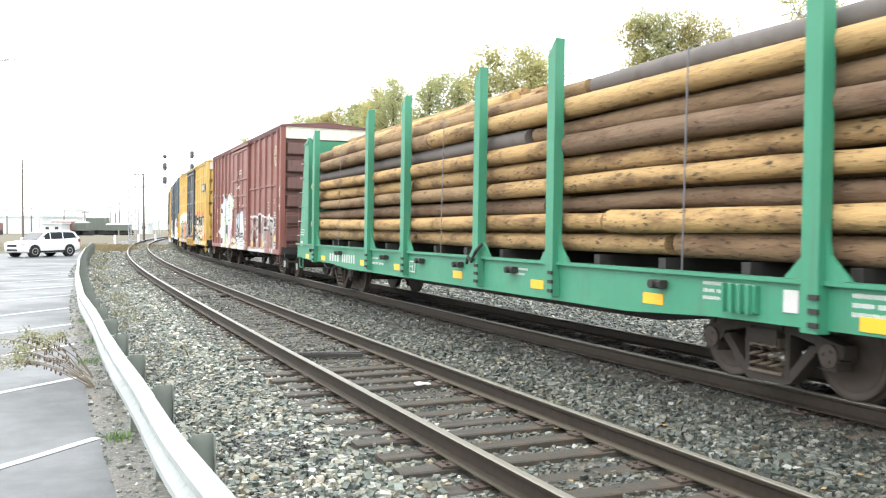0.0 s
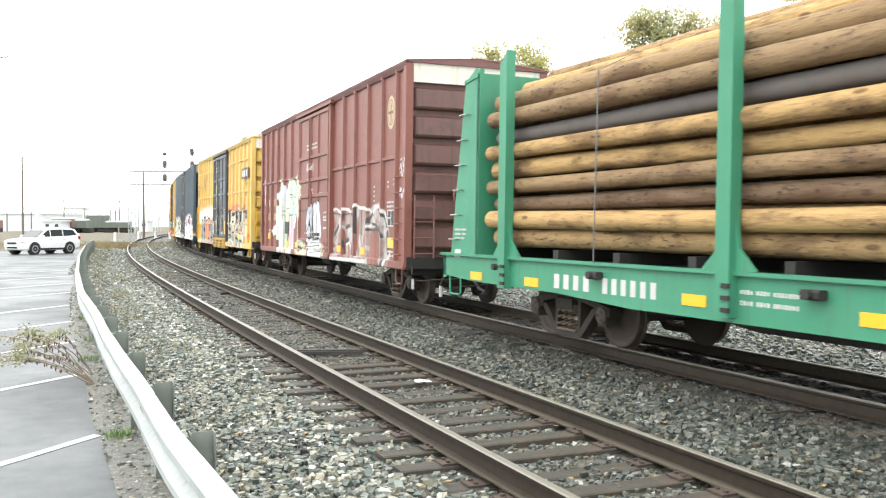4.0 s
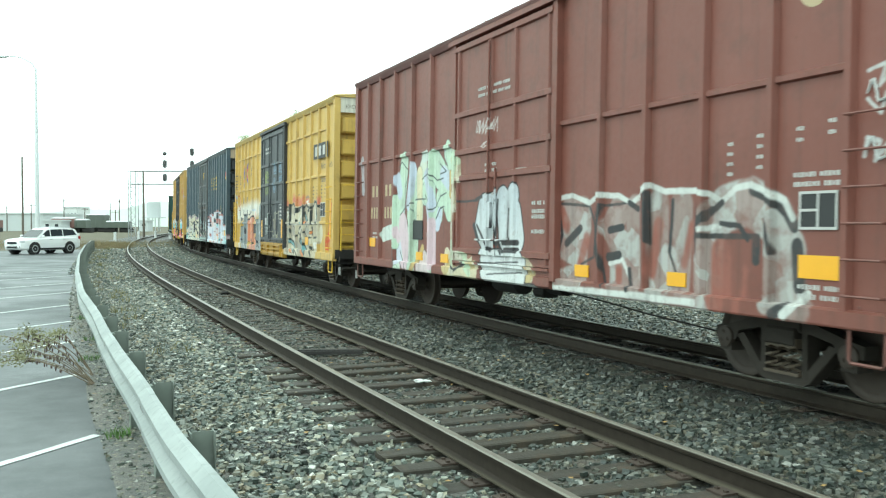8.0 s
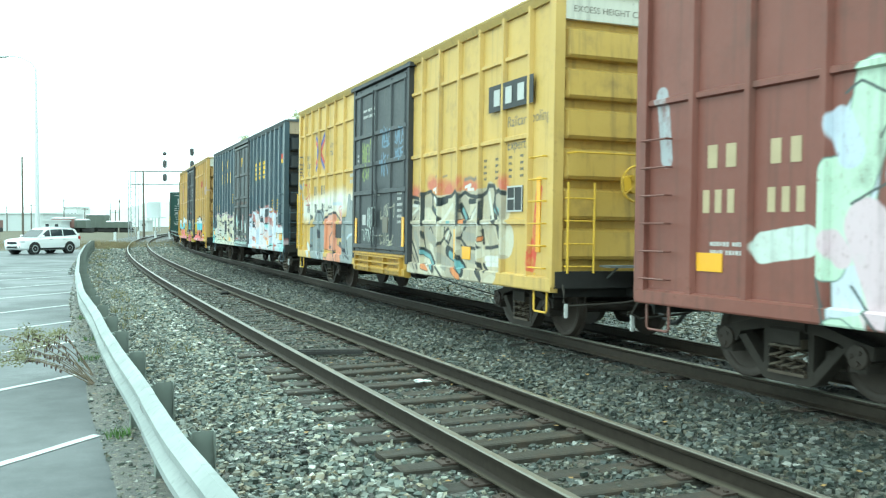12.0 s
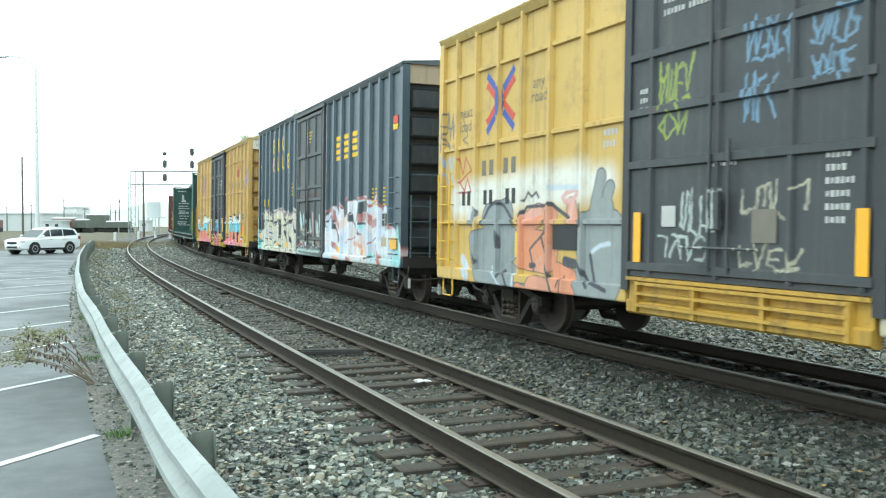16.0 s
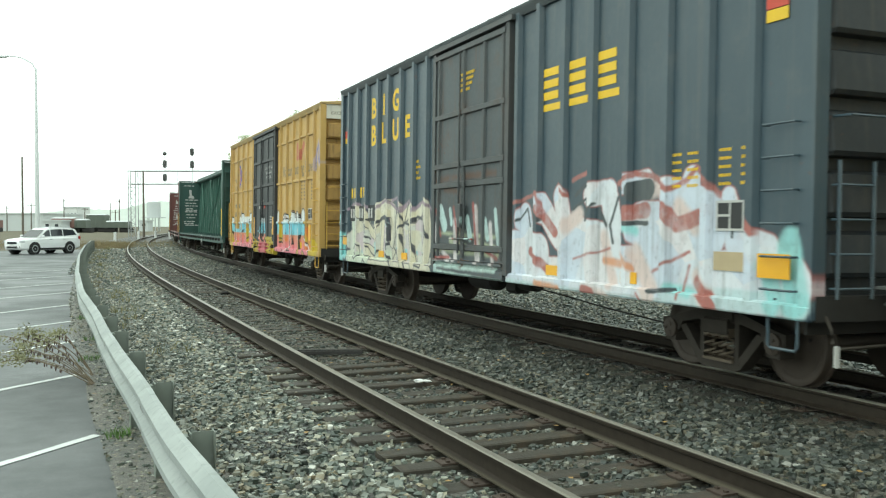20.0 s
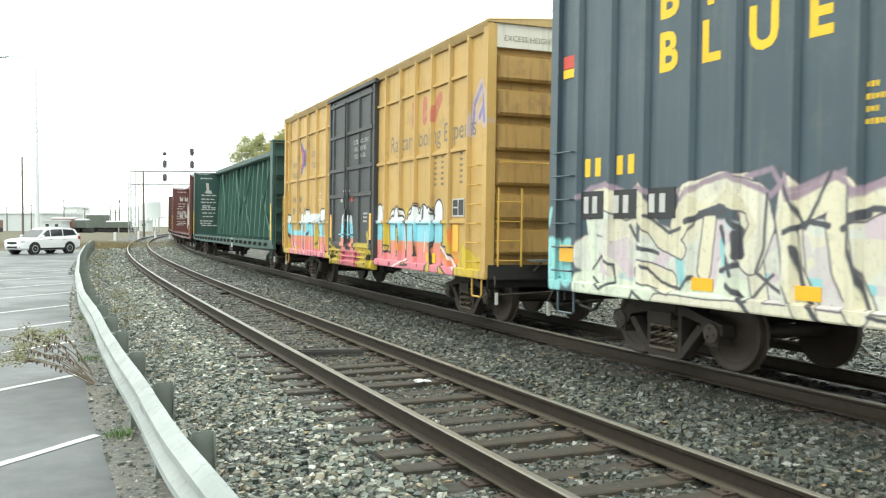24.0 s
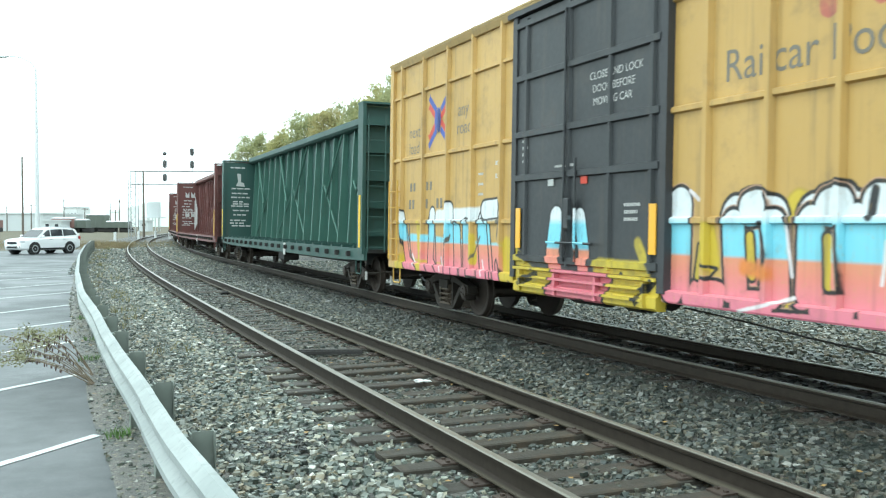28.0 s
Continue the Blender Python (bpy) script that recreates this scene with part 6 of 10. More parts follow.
# ---------- dark blue-grey box car ----------
NAVY = rgb(0.037, 0.06, 0.077)
L3 = 16.05
H3 = L3 / 2
pale = rgb(0.52, 0.57, 0.62)
navy_right = car_paint("navy_white_red_piece", NAVY, [
    dict(segs=trace(H3, (0.3, 6.20, 1.33, 5.49, 1.27), (0.22, 5.96, 1.81, 5.86, 1.51), (0.2, 5.42, 1.97, 4.90, 1.53), (0.2, 4.87, 2.08, 4.66, 1.37),
                    (0.3, 4.50, 1.53, 3.57, 1.40), (0.16, 4.08, 2.10, 3.59, 2.12), (0.2, 3.58, 1.98, 3.51, 1.69), (0.3, 2.88, 1.69, 1.59, 1.66),
                    (0.13, 3.20, 2.21, 2.78, 2.24), (0.2, 2.32, 2.05, 1.60, 1.91), (0.3, 4.65, 1.14, 0.31, 1.13), (0.25, 6.22, 0.99, 4.64, 0.98),
                    (0.2, 1.90, 2.16, 1.88, 2.04), (0.12, 1.28, 1.99, 1.25, 1.93), (0.2, 1.13, 1.52, 0.70, 1.41)), fill=[rgb(0.6, 0.63, 0.68), rgb(0.64, 0.66, 0.7), rgb(0.55, 0.6, 0.68), rgb(0.66, 0.64, 0.66)], cell=1.4, soft=0.02, line=rgb(0.3, 0.08, 0.07), lw=0.018, thin=0.12),
    dict(segs=trace(H3, (0.09, 6.83, 0.78, 2.28, 0.75), (0.12, 2.28, 0.91, 0.15, 0.93)), fill=rgb(0.46, 0.56, 0.58), soft=0.03, thin=0.4),
    dict(segs=trace(H3, (0.1, 3.71, 1.54, 3.48, 0.97), (0.14, 2.99, 1.34, 2.62, 0.89), (0.1, 1.77, 1.13, 1.57, 0.90), (0.1, 2.15, 1.92, 1.84, 1.69),
                    (0.12, 4.67, 1.69, 4.36, 1.84), (0.1, 2.66, 2.12, 2.49, 2.15), (0.12, 4.03, 0.79, 3.61, 0.75)), fill=rgb(0.62, 0.5, 0.47), soft=0.05, thin=0.2),
    dict(segs=trace(H3, (0.05, 3.70, 1.25, 3.23, 1.20), (0.05, 3.54, 0.75, 3.09, 0.72), (0.04, 3.30, 1.34, 3.04, 1.14), (0.05, 5.47, 0.85, 4.80, 0.81)), fill=rgb(0.6, 0.3, 0.18), soft=0.03, thin=0.2),
    dict(segs=trace(H3, (0.2, 0.35, 1.48, 0.24, 1.00), (0.12, 0.70, 1.30, 0.53, 0.92), (0.06, 3.25, 1.69, 3.00, 1.62), (0.05, 2.28, 0.98, 1.86, 0.94)), fill=rgb(0.3, 0.58, 0.58), soft=0.04, thin=0.25),
    dict(segs=trace(H3, (0.08, 5.51, 1.92, 5.02, 1.59), (0.1, 3.19, 1.84, 2.79, 1.88), (0.09, 2.40, 1.89, 2.18, 1.70, 1.77, 1.80), (0.03, 6.36, 2.02, 5.52, 2.17, 5.42, 1.91),
                    (0.03, 4.93, 2.28, 4.68, 2.12), (0.03, 4.53, 2.31, 4.16, 2.40), (0.035, 3.39, 2.22, 3.02, 2.34, 2.66, 2.28, 2.32, 2.11, 2.01, 2.20, 1.83, 2.33, 1.43, 2.02), (0.07, 5.76, 1.30, 5.22, 1.05),
                    (0.015, 4.49, 1.24, 3.57, 1.40), (0.09, 1.75, 1.07, 1.45, 0.82), (0.05, 1.05, 1.80, 0.87, 1.63), (0.07, 4.11, 0.84, 3.89, 0.81),
                    (0.02, 2.63, 1.15, 2.24, 1.30, 1.93, 1.41), (0.02, 2.85, 0.87, 2.61, 0.62), (0.02, 2.07, 0.86, 1.92, 1.25)), fill=rgb(0.36, 0.12, 0.1), soft=0.02, thin=0.4),
    dict(segs=trace(H3, (0.03, 6.44, 1.42, 6.35, 1.86)), fill=rgb(0.33, 0.085, 0.075), soft=0.014, thin=0.15),
    dict(segs=trace(H3, (0.13, 3.04, 2.12, 2.75, 2.13), (0.04, 5.69, 1.92, 5.47, 1.77), (0.03, 4.45, 2.11, 4.15, 2.25), (0.02, 4.52, 1.92, 4.15, 2.06, 4.21, 1.76, 3.93, 1.98),
                    (0.03, 3.78, 1.83, 3.67, 1.69), (0.025, 3.39, 2.04, 3.58, 1.69, 3.50, 1.47), (0.02, 6.15, 1.77, 5.87, 1.94, 5.77, 1.68), (0.03, 3.19, 1.72, 2.76, 1.72),
                    (0.02, 1.18, 1.81, 1.22, 1.57), (0.03, 2.62, 0.92, 2.17, 0.95)), fill=rgb(0.045, 0.055, 0.06), soft=0.014),
], rust=0.35, wob=0.014, seed=2.0, rough=0.3, streak=0.5, dirt=rgb(0.11, 0.115, 0.11))
navy_left = car_paint("navy_cream_piece", NAVY, [
    dict(segs=trace(H3, (0.25, 15.16, 1.31, 13.24, 1.18, 11.55, 1.15, 10.46, 1.11), (0.2, 14.85, 1.76, 14.23, 1.62), (0.17, 13.78, 1.56, 13.46, 1.49), (0.2, 12.96, 1.57, 12.09, 1.52), (0.2, 11.56, 1.59, 11.01, 1.54), (0.2, 10.88, 1.59, 10.48, 1.70)), fill=[rgb(0.6, 0.56, 0.44), rgb(0.52, 0.45, 0.46), rgb(0.56, 0.56, 0.5), rgb(0.4, 0.5, 0.5), rgb(0.6, 0.57, 0.47)], cell=2.2, line=rgb(0.1, 0.08, 0.1), lw=0.02, soft=0.02, thin=0.1),
    dict(segs=trace(H3, (0.2, 15.22, 0.90, 14.20, 0.82, 13.14, 0.87, 12.32, 0.96, 11.53, 0.79, 10.45, 0.72), (0.1, 15.11, 1.84, 14.96, 1.17)), fill=rgb(0.58, 0.62, 0.5), soft=0.02, thin=0.12),
    dict(segs=trace(H3, (0.1, 13.71, 1.16, 13.40, 1.50), (0.1, 12.71, 1.57, 12.76, 1.08), (0.08, 11.93, 1.52, 11.81, 1.19), (0.08, 11.51, 1.31, 11.41, 1.53),
                    (0.09, 14.40, 1.34, 14.21, 1.13), (0.1, 10.64, 1.75, 10.61, 1.50), (0.07, 14.77, 1.25, 14.72, 1.04)), fill=rgb(0.52, 0.43, 0.46), soft=0.02),
    dict(segs=trace(H3, (0.11, 13.25, 1.40, 13.18, 1.09), (0.06, 12.55, 1.51, 12.50, 1.21), (0.09, 11.32, 1.32, 11.26, 1.01), (0.09, 10.80, 1.34, 10.68, 1.12),
                    (0.05, 12.00, 1.29, 11.92, 1.18)), fill=rgb(0.25, 0.5, 0.52), soft=0.02),
    dict(segs=trace(H3, (0.2, 12.20, 1.43, 10.01, 1.35), (0.15, 11.81, 0.96, 9.90, 0.92)), fill=[rgb(0.58, 0.54, 0.42), rgb(0.5, 0.46, 0.45), rgb(0.56, 0.55, 0.48)], cell=2.4, thin=0.15),
    dict(segs=trace(H3, (0.1, 11.61, 2.02, 11.46, 0.91), (0.12, 10.88, 1.84, 10.13, 2.09, 9.95, 1.46, 10.15, 0.96), (0.15, 13.57, 0.74, 9.84, 0.76), (0.12, 12.23, 1.97, 12.00, 0.95),
                    (0.1, 13.21, 2.05, 12.23, 2.15)), fill=rgb(0.6, 0.56, 0.44), line=rgb(0.08, 0.06, 0.08), lw=0.018),
    dict(segs=trace(H3, (0.11, 14.04, 2.11, 13.95, 1.83, 13.61, 1.53, 13.20, 1.42), (0.17, 13.26, 1.69, 13.07, 2.01, 12.61, 2.10, 12.10, 1.97, 11.99, 1.69, 12.15, 1.37), (0.13, 11.64, 2.05, 11.67, 1.78, 11.58, 1.26, 11.32, 0.84), (0.16, 11.53, 1.86, 11.09, 2.03, 10.94, 2.00),
                    (0.14, 11.03, 1.77, 10.95, 1.29, 10.74, 0.94), (0.14, 10.77, 1.87, 10.48, 1.99), (0.16, 15.11, 1.95, 14.73, 2.08, 14.30, 1.93), (0.13, 13.98, 1.14, 13.44, 1.04),
                    (0.1, 12.78, 1.75, 12.86, 1.20)), fill=[rgb(0.62, 0.57, 0.42), rgb(0.64, 0.6, 0.48), rgb(0.57, 0.52, 0.38)], cell=1.1, line=rgb(0.07, 0.06, 0.08), lw=0.02, thin=0.08),
    dict(segs=trace(H3, (0.035, 15.36, 2.06, 15.12, 2.17, 14.73, 2.23, 14.24, 2.07, 14.08, 2.18, 13.79, 2.07, 13.32, 2.08), (0.035, 13.27, 2.00, 12.89, 2.17, 12.49, 2.24, 12.03, 2.07, 11.88, 2.00, 11.65, 2.18, 11.60, 1.96, 11.29, 2.08, 10.96, 2.20, 10.84, 1.97, 10.49, 2.08), (0.03, 15.51, 1.53, 15.50, 1.84)), fill=rgb(0.27, 0.19, 0.24), soft=0.02, thin=0.2),
    dict(segs=trace(H3, (0.03, 12.23, 2.21, 11.87, 2.26, 11.68, 2.00, 11.10, 2.19, 10.82, 2.01, 10.26, 2.17, 9.88, 1.98)), fill=rgb(0.27, 0.19, 0.24), soft=0.02, thin=0.2),
    dict(segs=trace(H3, (0.022, 13.89, 1.81, 13.46, 1.61, 13.21, 1.68), (0.035, 13.11, 1.74, 12.88, 1.83, 12.52, 1.83, 12.27, 1.63, 12.33, 1.37), (0.02, 11.93, 2.01, 11.96, 1.47, 12.07, 1.22, 11.69, 1.00), (0.03, 11.63, 1.63, 11.35, 1.74, 11.14, 1.70),
                    (0.03, 11.54, 1.48, 11.40, 1.05, 11.17, 0.79, 11.04, 0.70), (0.025, 10.90, 2.05, 10.88, 1.49, 10.67, 0.97), (0.02, 13.93, 1.21, 13.60, 1.03, 13.19, 0.96, 13.05, 1.12), (0.02, 15.02, 1.13, 14.83, 1.29, 14.55, 1.19, 14.51, 0.98, 14.79, 0.87, 15.02, 1.02),
                    (0.03, 12.45, 1.07, 12.24, 0.93, 12.07, 0.77), (0.02, 14.20, 0.65, 14.07, 0.90, 13.75, 0.72), (0.03, 12.59, 1.21, 12.33, 1.28)), fill=rgb(0.05, 0.05, 0.06), soft=0.014),
    dict(segs=trace(H3, (0.05, 10.89, 1.75, 10.70, 1.80), (0.025, 14.23, 1.69, 13.99, 1.42, 13.66, 1.36), (0.06, 12.32, 1.58, 12.29, 1.40)), fill=rgb(0.05, 0.05, 0.06), soft=0.014),
    dict(segs=trace(H3, (0.02, 11.76, 2.26, 11.42, 1.67, 11.10, 2.24), (0.03, 10.98, 1.67, 10.65, 1.84, 10.18, 1.80, 10.01, 1.46), (0.02, 10.62, 0.89, 10.30, 0.85, 10.15, 1.13), (0.02, 11.82, 1.20, 12.18, 0.89),
                    (0.03, 12.59, 1.67, 12.38, 1.18)), fill=rgb(0.05, 0.05, 0.06), soft=0.014),
    dict(segs=trace(H3, (0.16, 15.95, 1.37, 15.86, 0.90), (0.14, 15.65, 1.38, 15.57, 0.99), (0.03, 16.03, 1.69, 15.97, 1.92)), fill=rgb(0.26, 0.58, 0.58), soft=0.03, thin=0.15),
], rust=0.45, wob=0.014, seed=7.0, rough=0.3, streak=0.5, dirt=rgb(0.11, 0.115, 0.11))
navy_door = car_paint("navy_door_piece", rgb(0.055, 0.066, 0.072), [
    dict(segs=trace(H3, (0.05, 9.56, 1.25, 6.63, 1.22), (0.06, 8.74, 1.42, 7.98, 1.29), (0.04, 7.51, 1.40, 6.84, 1.32), (0.03, 9.57, 1.55, 6.85, 1.50)), fill=rgb(0.36, 0.4, 0.26), soft=0.04, thin=0.7),
    dict(segs=trace(H3, (0.09, 9.69, 0.80, 6.61, 0.72), (0.05, 9.70, 0.98, 6.83, 0.96)), fill=rgb(0.44, 0.56, 0.52), soft=0.03, thin=0.4),
    dict(segs=trace(H3, (0.12, 9.22, 1.97, 9.02, 1.68), (0.06, 8.76, 1.96, 8.70, 1.73), (0.09, 7.99, 1.78, 7.86, 1.49), (0.07, 7.25, 1.75, 7.15, 1.50),
                    (0.06, 6.87, 1.91, 6.74, 1.41), (0.07, 9.40, 0.94, 9.40, 0.84)), fill=rgb(0.45, 0.58, 0.57), soft=0.02, thin=0.35),
    dict(segs=trace(H3, (0.05, 9.04, 2.34, 8.38, 2.27), (0.05, 8.38, 2.22, 8.21, 0.99), (0.05, 9.61, 2.52, 6.89, 2.54)), fill=rgb(0.09, 0.045, 0.028), soft=0.05, thin=0.5),
    dict(segs=trace(H3, (0.07, 9.5, 1.7, 9.3, 1.1), (0.08, 8.55, 1.75, 8.5, 1.1), (0.09, 7.65, 1.95, 7.55, 1.1), (0.06, 7.05, 1.7, 6.95, 1.05), (0.05, 9.1, 1.2, 8.7, 1.05)), fill=rgb(0.58, 0.54, 0.54), soft=0.03, thin=0.4),
    dict(segs=trace(H3, (0.04, 9.45, 1.95, 9.2, 1.5), (0.035, 8.6, 2.0, 8.4, 1.35), (0.04, 7.75, 2.05, 7.6, 1.3), (0.035, 7.3, 1.3, 6.8, 1.15), (0.03, 9.6, 1.08, 8.8, 1.12)), fill=rgb(0.3, 0.07, 0.06), soft=0.03, thin=0.45),
], rust=0.9, wob=0.014, grime=0.6, streak=0.6, dirt=rgb(0.085, 0.05, 0.034))
navy_plain = car_paint("navy_grey", NAVY, rust=0.3, rough=0.3, streak=0.5, dirt=rgb(0.11, 0.115, 0.11))
# black end, deepened further: the gap's shade is put into its colour
navy_end = car_paint("black_end_shaded", rgb(0.0095, 0.0135, 0.017), rust=0.4)
rusty_rib = car_paint("rusty_door_rib", rgb(0.055, 0.06, 0.062), rust=0.9, streak=0.5, grime=0.6, dirt=rgb(0.075, 0.042, 0.026))
navy_roof = painted("navy_roof", rgb(0.06, 0.07, 0.075))
tan_band = painted("end_band_tan", rgb(0.30, 0.23, 0.15), rust=0.6)
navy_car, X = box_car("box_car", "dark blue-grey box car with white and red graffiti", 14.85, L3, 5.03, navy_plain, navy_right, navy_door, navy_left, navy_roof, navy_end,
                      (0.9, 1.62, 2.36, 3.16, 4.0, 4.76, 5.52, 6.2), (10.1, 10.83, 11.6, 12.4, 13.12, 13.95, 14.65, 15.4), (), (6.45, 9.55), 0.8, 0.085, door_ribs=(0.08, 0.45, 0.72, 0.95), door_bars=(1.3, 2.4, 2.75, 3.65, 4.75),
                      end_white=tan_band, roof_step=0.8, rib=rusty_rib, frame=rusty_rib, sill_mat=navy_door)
for d in (5.42, 4.68, 3.92):
    g = Geo()
    for z0 in (3.5, 3.67, 3.84):
        g.span(X(d), X(d) + 0.43, PANEL_Y - 0.006, PANEL_Y - 0.002, z0, z0 + 0.115)
    part("name_mark", g, DECAL_Y, navy_car, "yellow painted company mark")
    plaque(navy_car, DECAL_Y, X(d), X(d) + 0.5, 3.34, 3.44, PANEL_Y + 0.008, "name_rule", "yellow rule under a name")
for ch, d in zip("BIG", (13.72, 12.9, 12.24)):
    text_on(navy_car, ch, 0.62, DECAL_Y, X(d), 4.12, PANEL_Y, bold=0.022)
for ch, d in zip("BLUE", (13.72, 12.97, 12.24, 11.44)):
    text_on(navy_car, ch, 0.62, DECAL_Y, X(d), 3.5, PANEL_Y, bold=0.022)
for d in (15.28, 14.56):
    blocks(navy_car, DECAL_Y, X(d), 2.32, [2], PANEL_Y, 0.26, 0.2)
for d in (15.3, 14.62, 13.9):
    plaque(navy_car, DECAL_K, X(d) - 0.04, X(d) + 0.54, 1.78, 2.14, PANEL_Y, "number_board", "black painted number board")
    blocks(navy_car, DECAL_W, X(d) + 0.03, 1.84, [2], PANEL_Y - 0.014, 0.24, 0.17)
bars(navy_car, DECAL_Y, X(10.9), 2.95, [[0.3], [0.4], [0.3], [0.4]], PANEL_Y, 0.06, 0.05)
bars(navy_car, DECAL_Y, X(8.35), 4.3, [[0.6], [0.55], [0.5], [0.4]], DOOR_Y - 0.005, 0.06, 0.03)
for d in (2.3, 2.0, 1.45, 1.1):
    bars(navy_car, DECAL_Y, X(d), 2.5, [[0.2]] * 5, PANEL_Y, 0.04, 0.05)
plaque(navy_car, REFLECT, X(0.75), X(0.3), 1.18, 1.42, PANEL_Y - 0.06, label="amber reflective plate")
plaque(navy_car, DECAL_T, X(1.5), X(1.0), 1.22, 1.42, PANEL_Y, "stencil_panel", "tan stencil plate")
frame_panel(navy_car, X(1.46), X(1.02), 1.64, 1.96, PANEL_Y)
for d in (2.95, 4.9, 8.0, 11.2, 12.7):
    plaque(navy_car, REFLECT, X(d + 0.35), X(d), 0.98, 1.12, PANEL_Y - 0.004, label="amber reflective strip")
plaque(navy_car, REFLECT, X(15.75), X(15.4), 1.2, 1.42, PANEL_Y - 0.06, label="amber reflective plate")
for d in (0.75, 15.8):
    plaque(navy_car, RED, X(d), X(d) + 0.3, 3.83, 4.0, PANEL_Y - 0.005, "emblem", "red and yellow square label")
    plaque(navy_car, DECAL_Y, X(d), X(d) + 0.3, 3.7, 3.82, PANEL_Y - 0.005, "emblem")

# ---------- ochre box car with a black door ----------
OCH = rgb(0.45, 0.282, 0.082)
L4 = 15.75
H4 = L4 / 2
fade = [(0.62, rgb(0.6, 0.14, 0.24)), (0.95, rgb(0.64, 0.2, 0.24)), (1.2, rgb(0.64, 0.22, 0.16)), (1.345, rgb(0.62, 0.25, 0.14)), (1.385, rgb(0.22, 0.54, 0.64)), (1.7, rgb(0.24, 0.58, 0.68)), (1.79, rgb(0.64, 0.67, 0.68)), (2.3, rgb(0.66, 0.68, 0.68))]
gold = rgb(0.52, 0.38, 0.03)
och_right = car_paint("ochre_bubble_letters", OCH, [
    dict(segs=[(H4 - 6.0, 0.98, H4 - 0.4, 0.98)], r=0.16, fill=gold, soft=0.06, thin=0.2),
    dict(segs=trace(H4, (0.17, 4.03, 1.88, 3.97, 1.83), (0.12, 3.18, 1.93, 3.13, 1.88), (0.2, 1.94, 1.58, 1.90, 1.41), (0.12, 5.38, 1.61, 5.29, 1.31),
                    (0.2, 1.05, 1.17, 0.64, 0.97), (0.12, 1.65, 1.47, 1.62, 1.03)), fill=gold, soft=0.03, line=rgb(0.3, 0.2, 0.03), lw=0.012, thin=0.15),
    dict(segs=trace(H4, (0.24, 5.94, 1.86, 5.92, 1.05), (0.24, 4.92, 1.76, 4.84, 1.02), (0.24, 4.41, 1.76, 4.36, 1.05), (0.25, 4.70, 1.82, 4.59, 1.83), (0.24, 3.82, 1.76, 3.81, 1.04), (0.24, 3.38, 1.76, 3.34, 1.07), (0.25, 3.65, 1.82, 3.54, 1.84), (0.24, 3.02, 1.79, 3.00, 0.99), (0.22, 2.48, 1.78, 2.43, 1.45)), fill=fade, line=BLACK, lw=0.045),
    dict(segs=trace(H4, (0.22, 5.89, 1.91, 5.91, 1.01), (0.2, 5.51, 0.91, 5.21, 0.89), (0.17, 4.97, 1.69, 4.92, 1.06), (0.17, 4.37, 1.69, 4.31, 1.05),
                    (0.18, 4.70, 1.87, 4.62, 1.89), (0.15, 4.75, 0.87, 4.44, 0.89), (0.17, 3.88, 1.72, 3.89, 1.07), (0.17, 3.34, 1.72, 3.29, 1.11),
                    (0.18, 3.65, 1.86, 3.56, 1.88), (0.15, 3.65, 0.92, 3.42, 0.93), (0.2, 3.08, 1.87, 3.03, 0.93), (0.2, 2.76, 1.85, 2.73, 1.51),
                    (0.2, 2.30, 1.94, 2.29, 1.46), (0.2, 2.37, 1.21, 2.33, 0.86), (0.16, 2.01, 1.12, 1.52, 0.88), (0.12, 5.82, 0.69, 3.09, 0.76)), fill=fade, line=BLACK, lw=0.04, halo=rgb(0.5, 0.3, 0.2), hw=0.012),
    dict(segs=trace(H4, (0.05, 4.72, 1.58, 4.68, 1.18), (0.05, 3.67, 1.57, 3.65, 1.15), (0.04, 5.50, 1.45, 5.55, 1.14)), fill=gold, line=BLACK, lw=0.035),
    dict(segs=trace(H4, (0.06, 4.54, 1.69, 4.47, 1.40, 4.54, 1.11), (0.05, 2.70, 1.69, 2.76, 1.43), (0.02, 2.15, 1.37, 1.97, 1.12, 1.77, 1.19), (0.02, 2.83, 2.00, 2.49, 1.87),
                    (0.04, 1.89, 1.29, 1.93, 1.18), (0.05, 3.13, 2.01, 3.18, 1.79), (0.02, 5.44, 1.26, 5.22, 1.23, 5.36, 1.11)), fill=rgb(0.02, 0.02, 0.022)),
    dict(segs=trace(H4, (0.14, 1.58, 1.53, 1.49, 1.26), (0.06, 1.72, 1.02, 1.33, 1.07), (0.08, 4.79, 1.25, 4.45, 1.22), (0.07, 2.14, 1.11, 1.97, 1.09)), fill=rgb(0.62, 0.2, 0.04), soft=0.04, thin=0.3),
    dict(segs=trace(H4, (0.02, 4.78, 0.81, 4.07, 1.00), (0.025, 5.70, 2.08, 5.54, 1.98), (0.03, 2.15, 1.28, 1.85, 1.12), (0.03, 1.76, 1.16, 1.40, 0.93),
                    (0.02, 4.21, 1.69, 4.11, 1.20), (0.02, 3.05, 1.18, 3.01, 1.56)), fill=rgb(0.68, 0.62, 0.62)),
    dict(segs=trace(H4, (0.045, 0.75, 3.3, 0.66, 3.75, 0.4, 4.02, 0.2, 3.85, 0.12, 3.4), (0.045, 0.46, 3.5, 0.34, 3.65)), fill=rgb(0.16, 0.15, 0.32), halo=rgb(0.42, 0.32, 0.3), lw=0.0, hw=0.07, thin=0.4),
    dict(segs=trace(H4, (0.12, 3.72, 3.74, 3.72, 4.06), (0.12, 3.1, 3.74, 3.1, 4.06), (0.12, 2.6, 3.74, 2.3, 4.06)), fill=rgb(0.4, 0.11, 0.07), thin=0.45)], rust=0.15, wob=0.012)
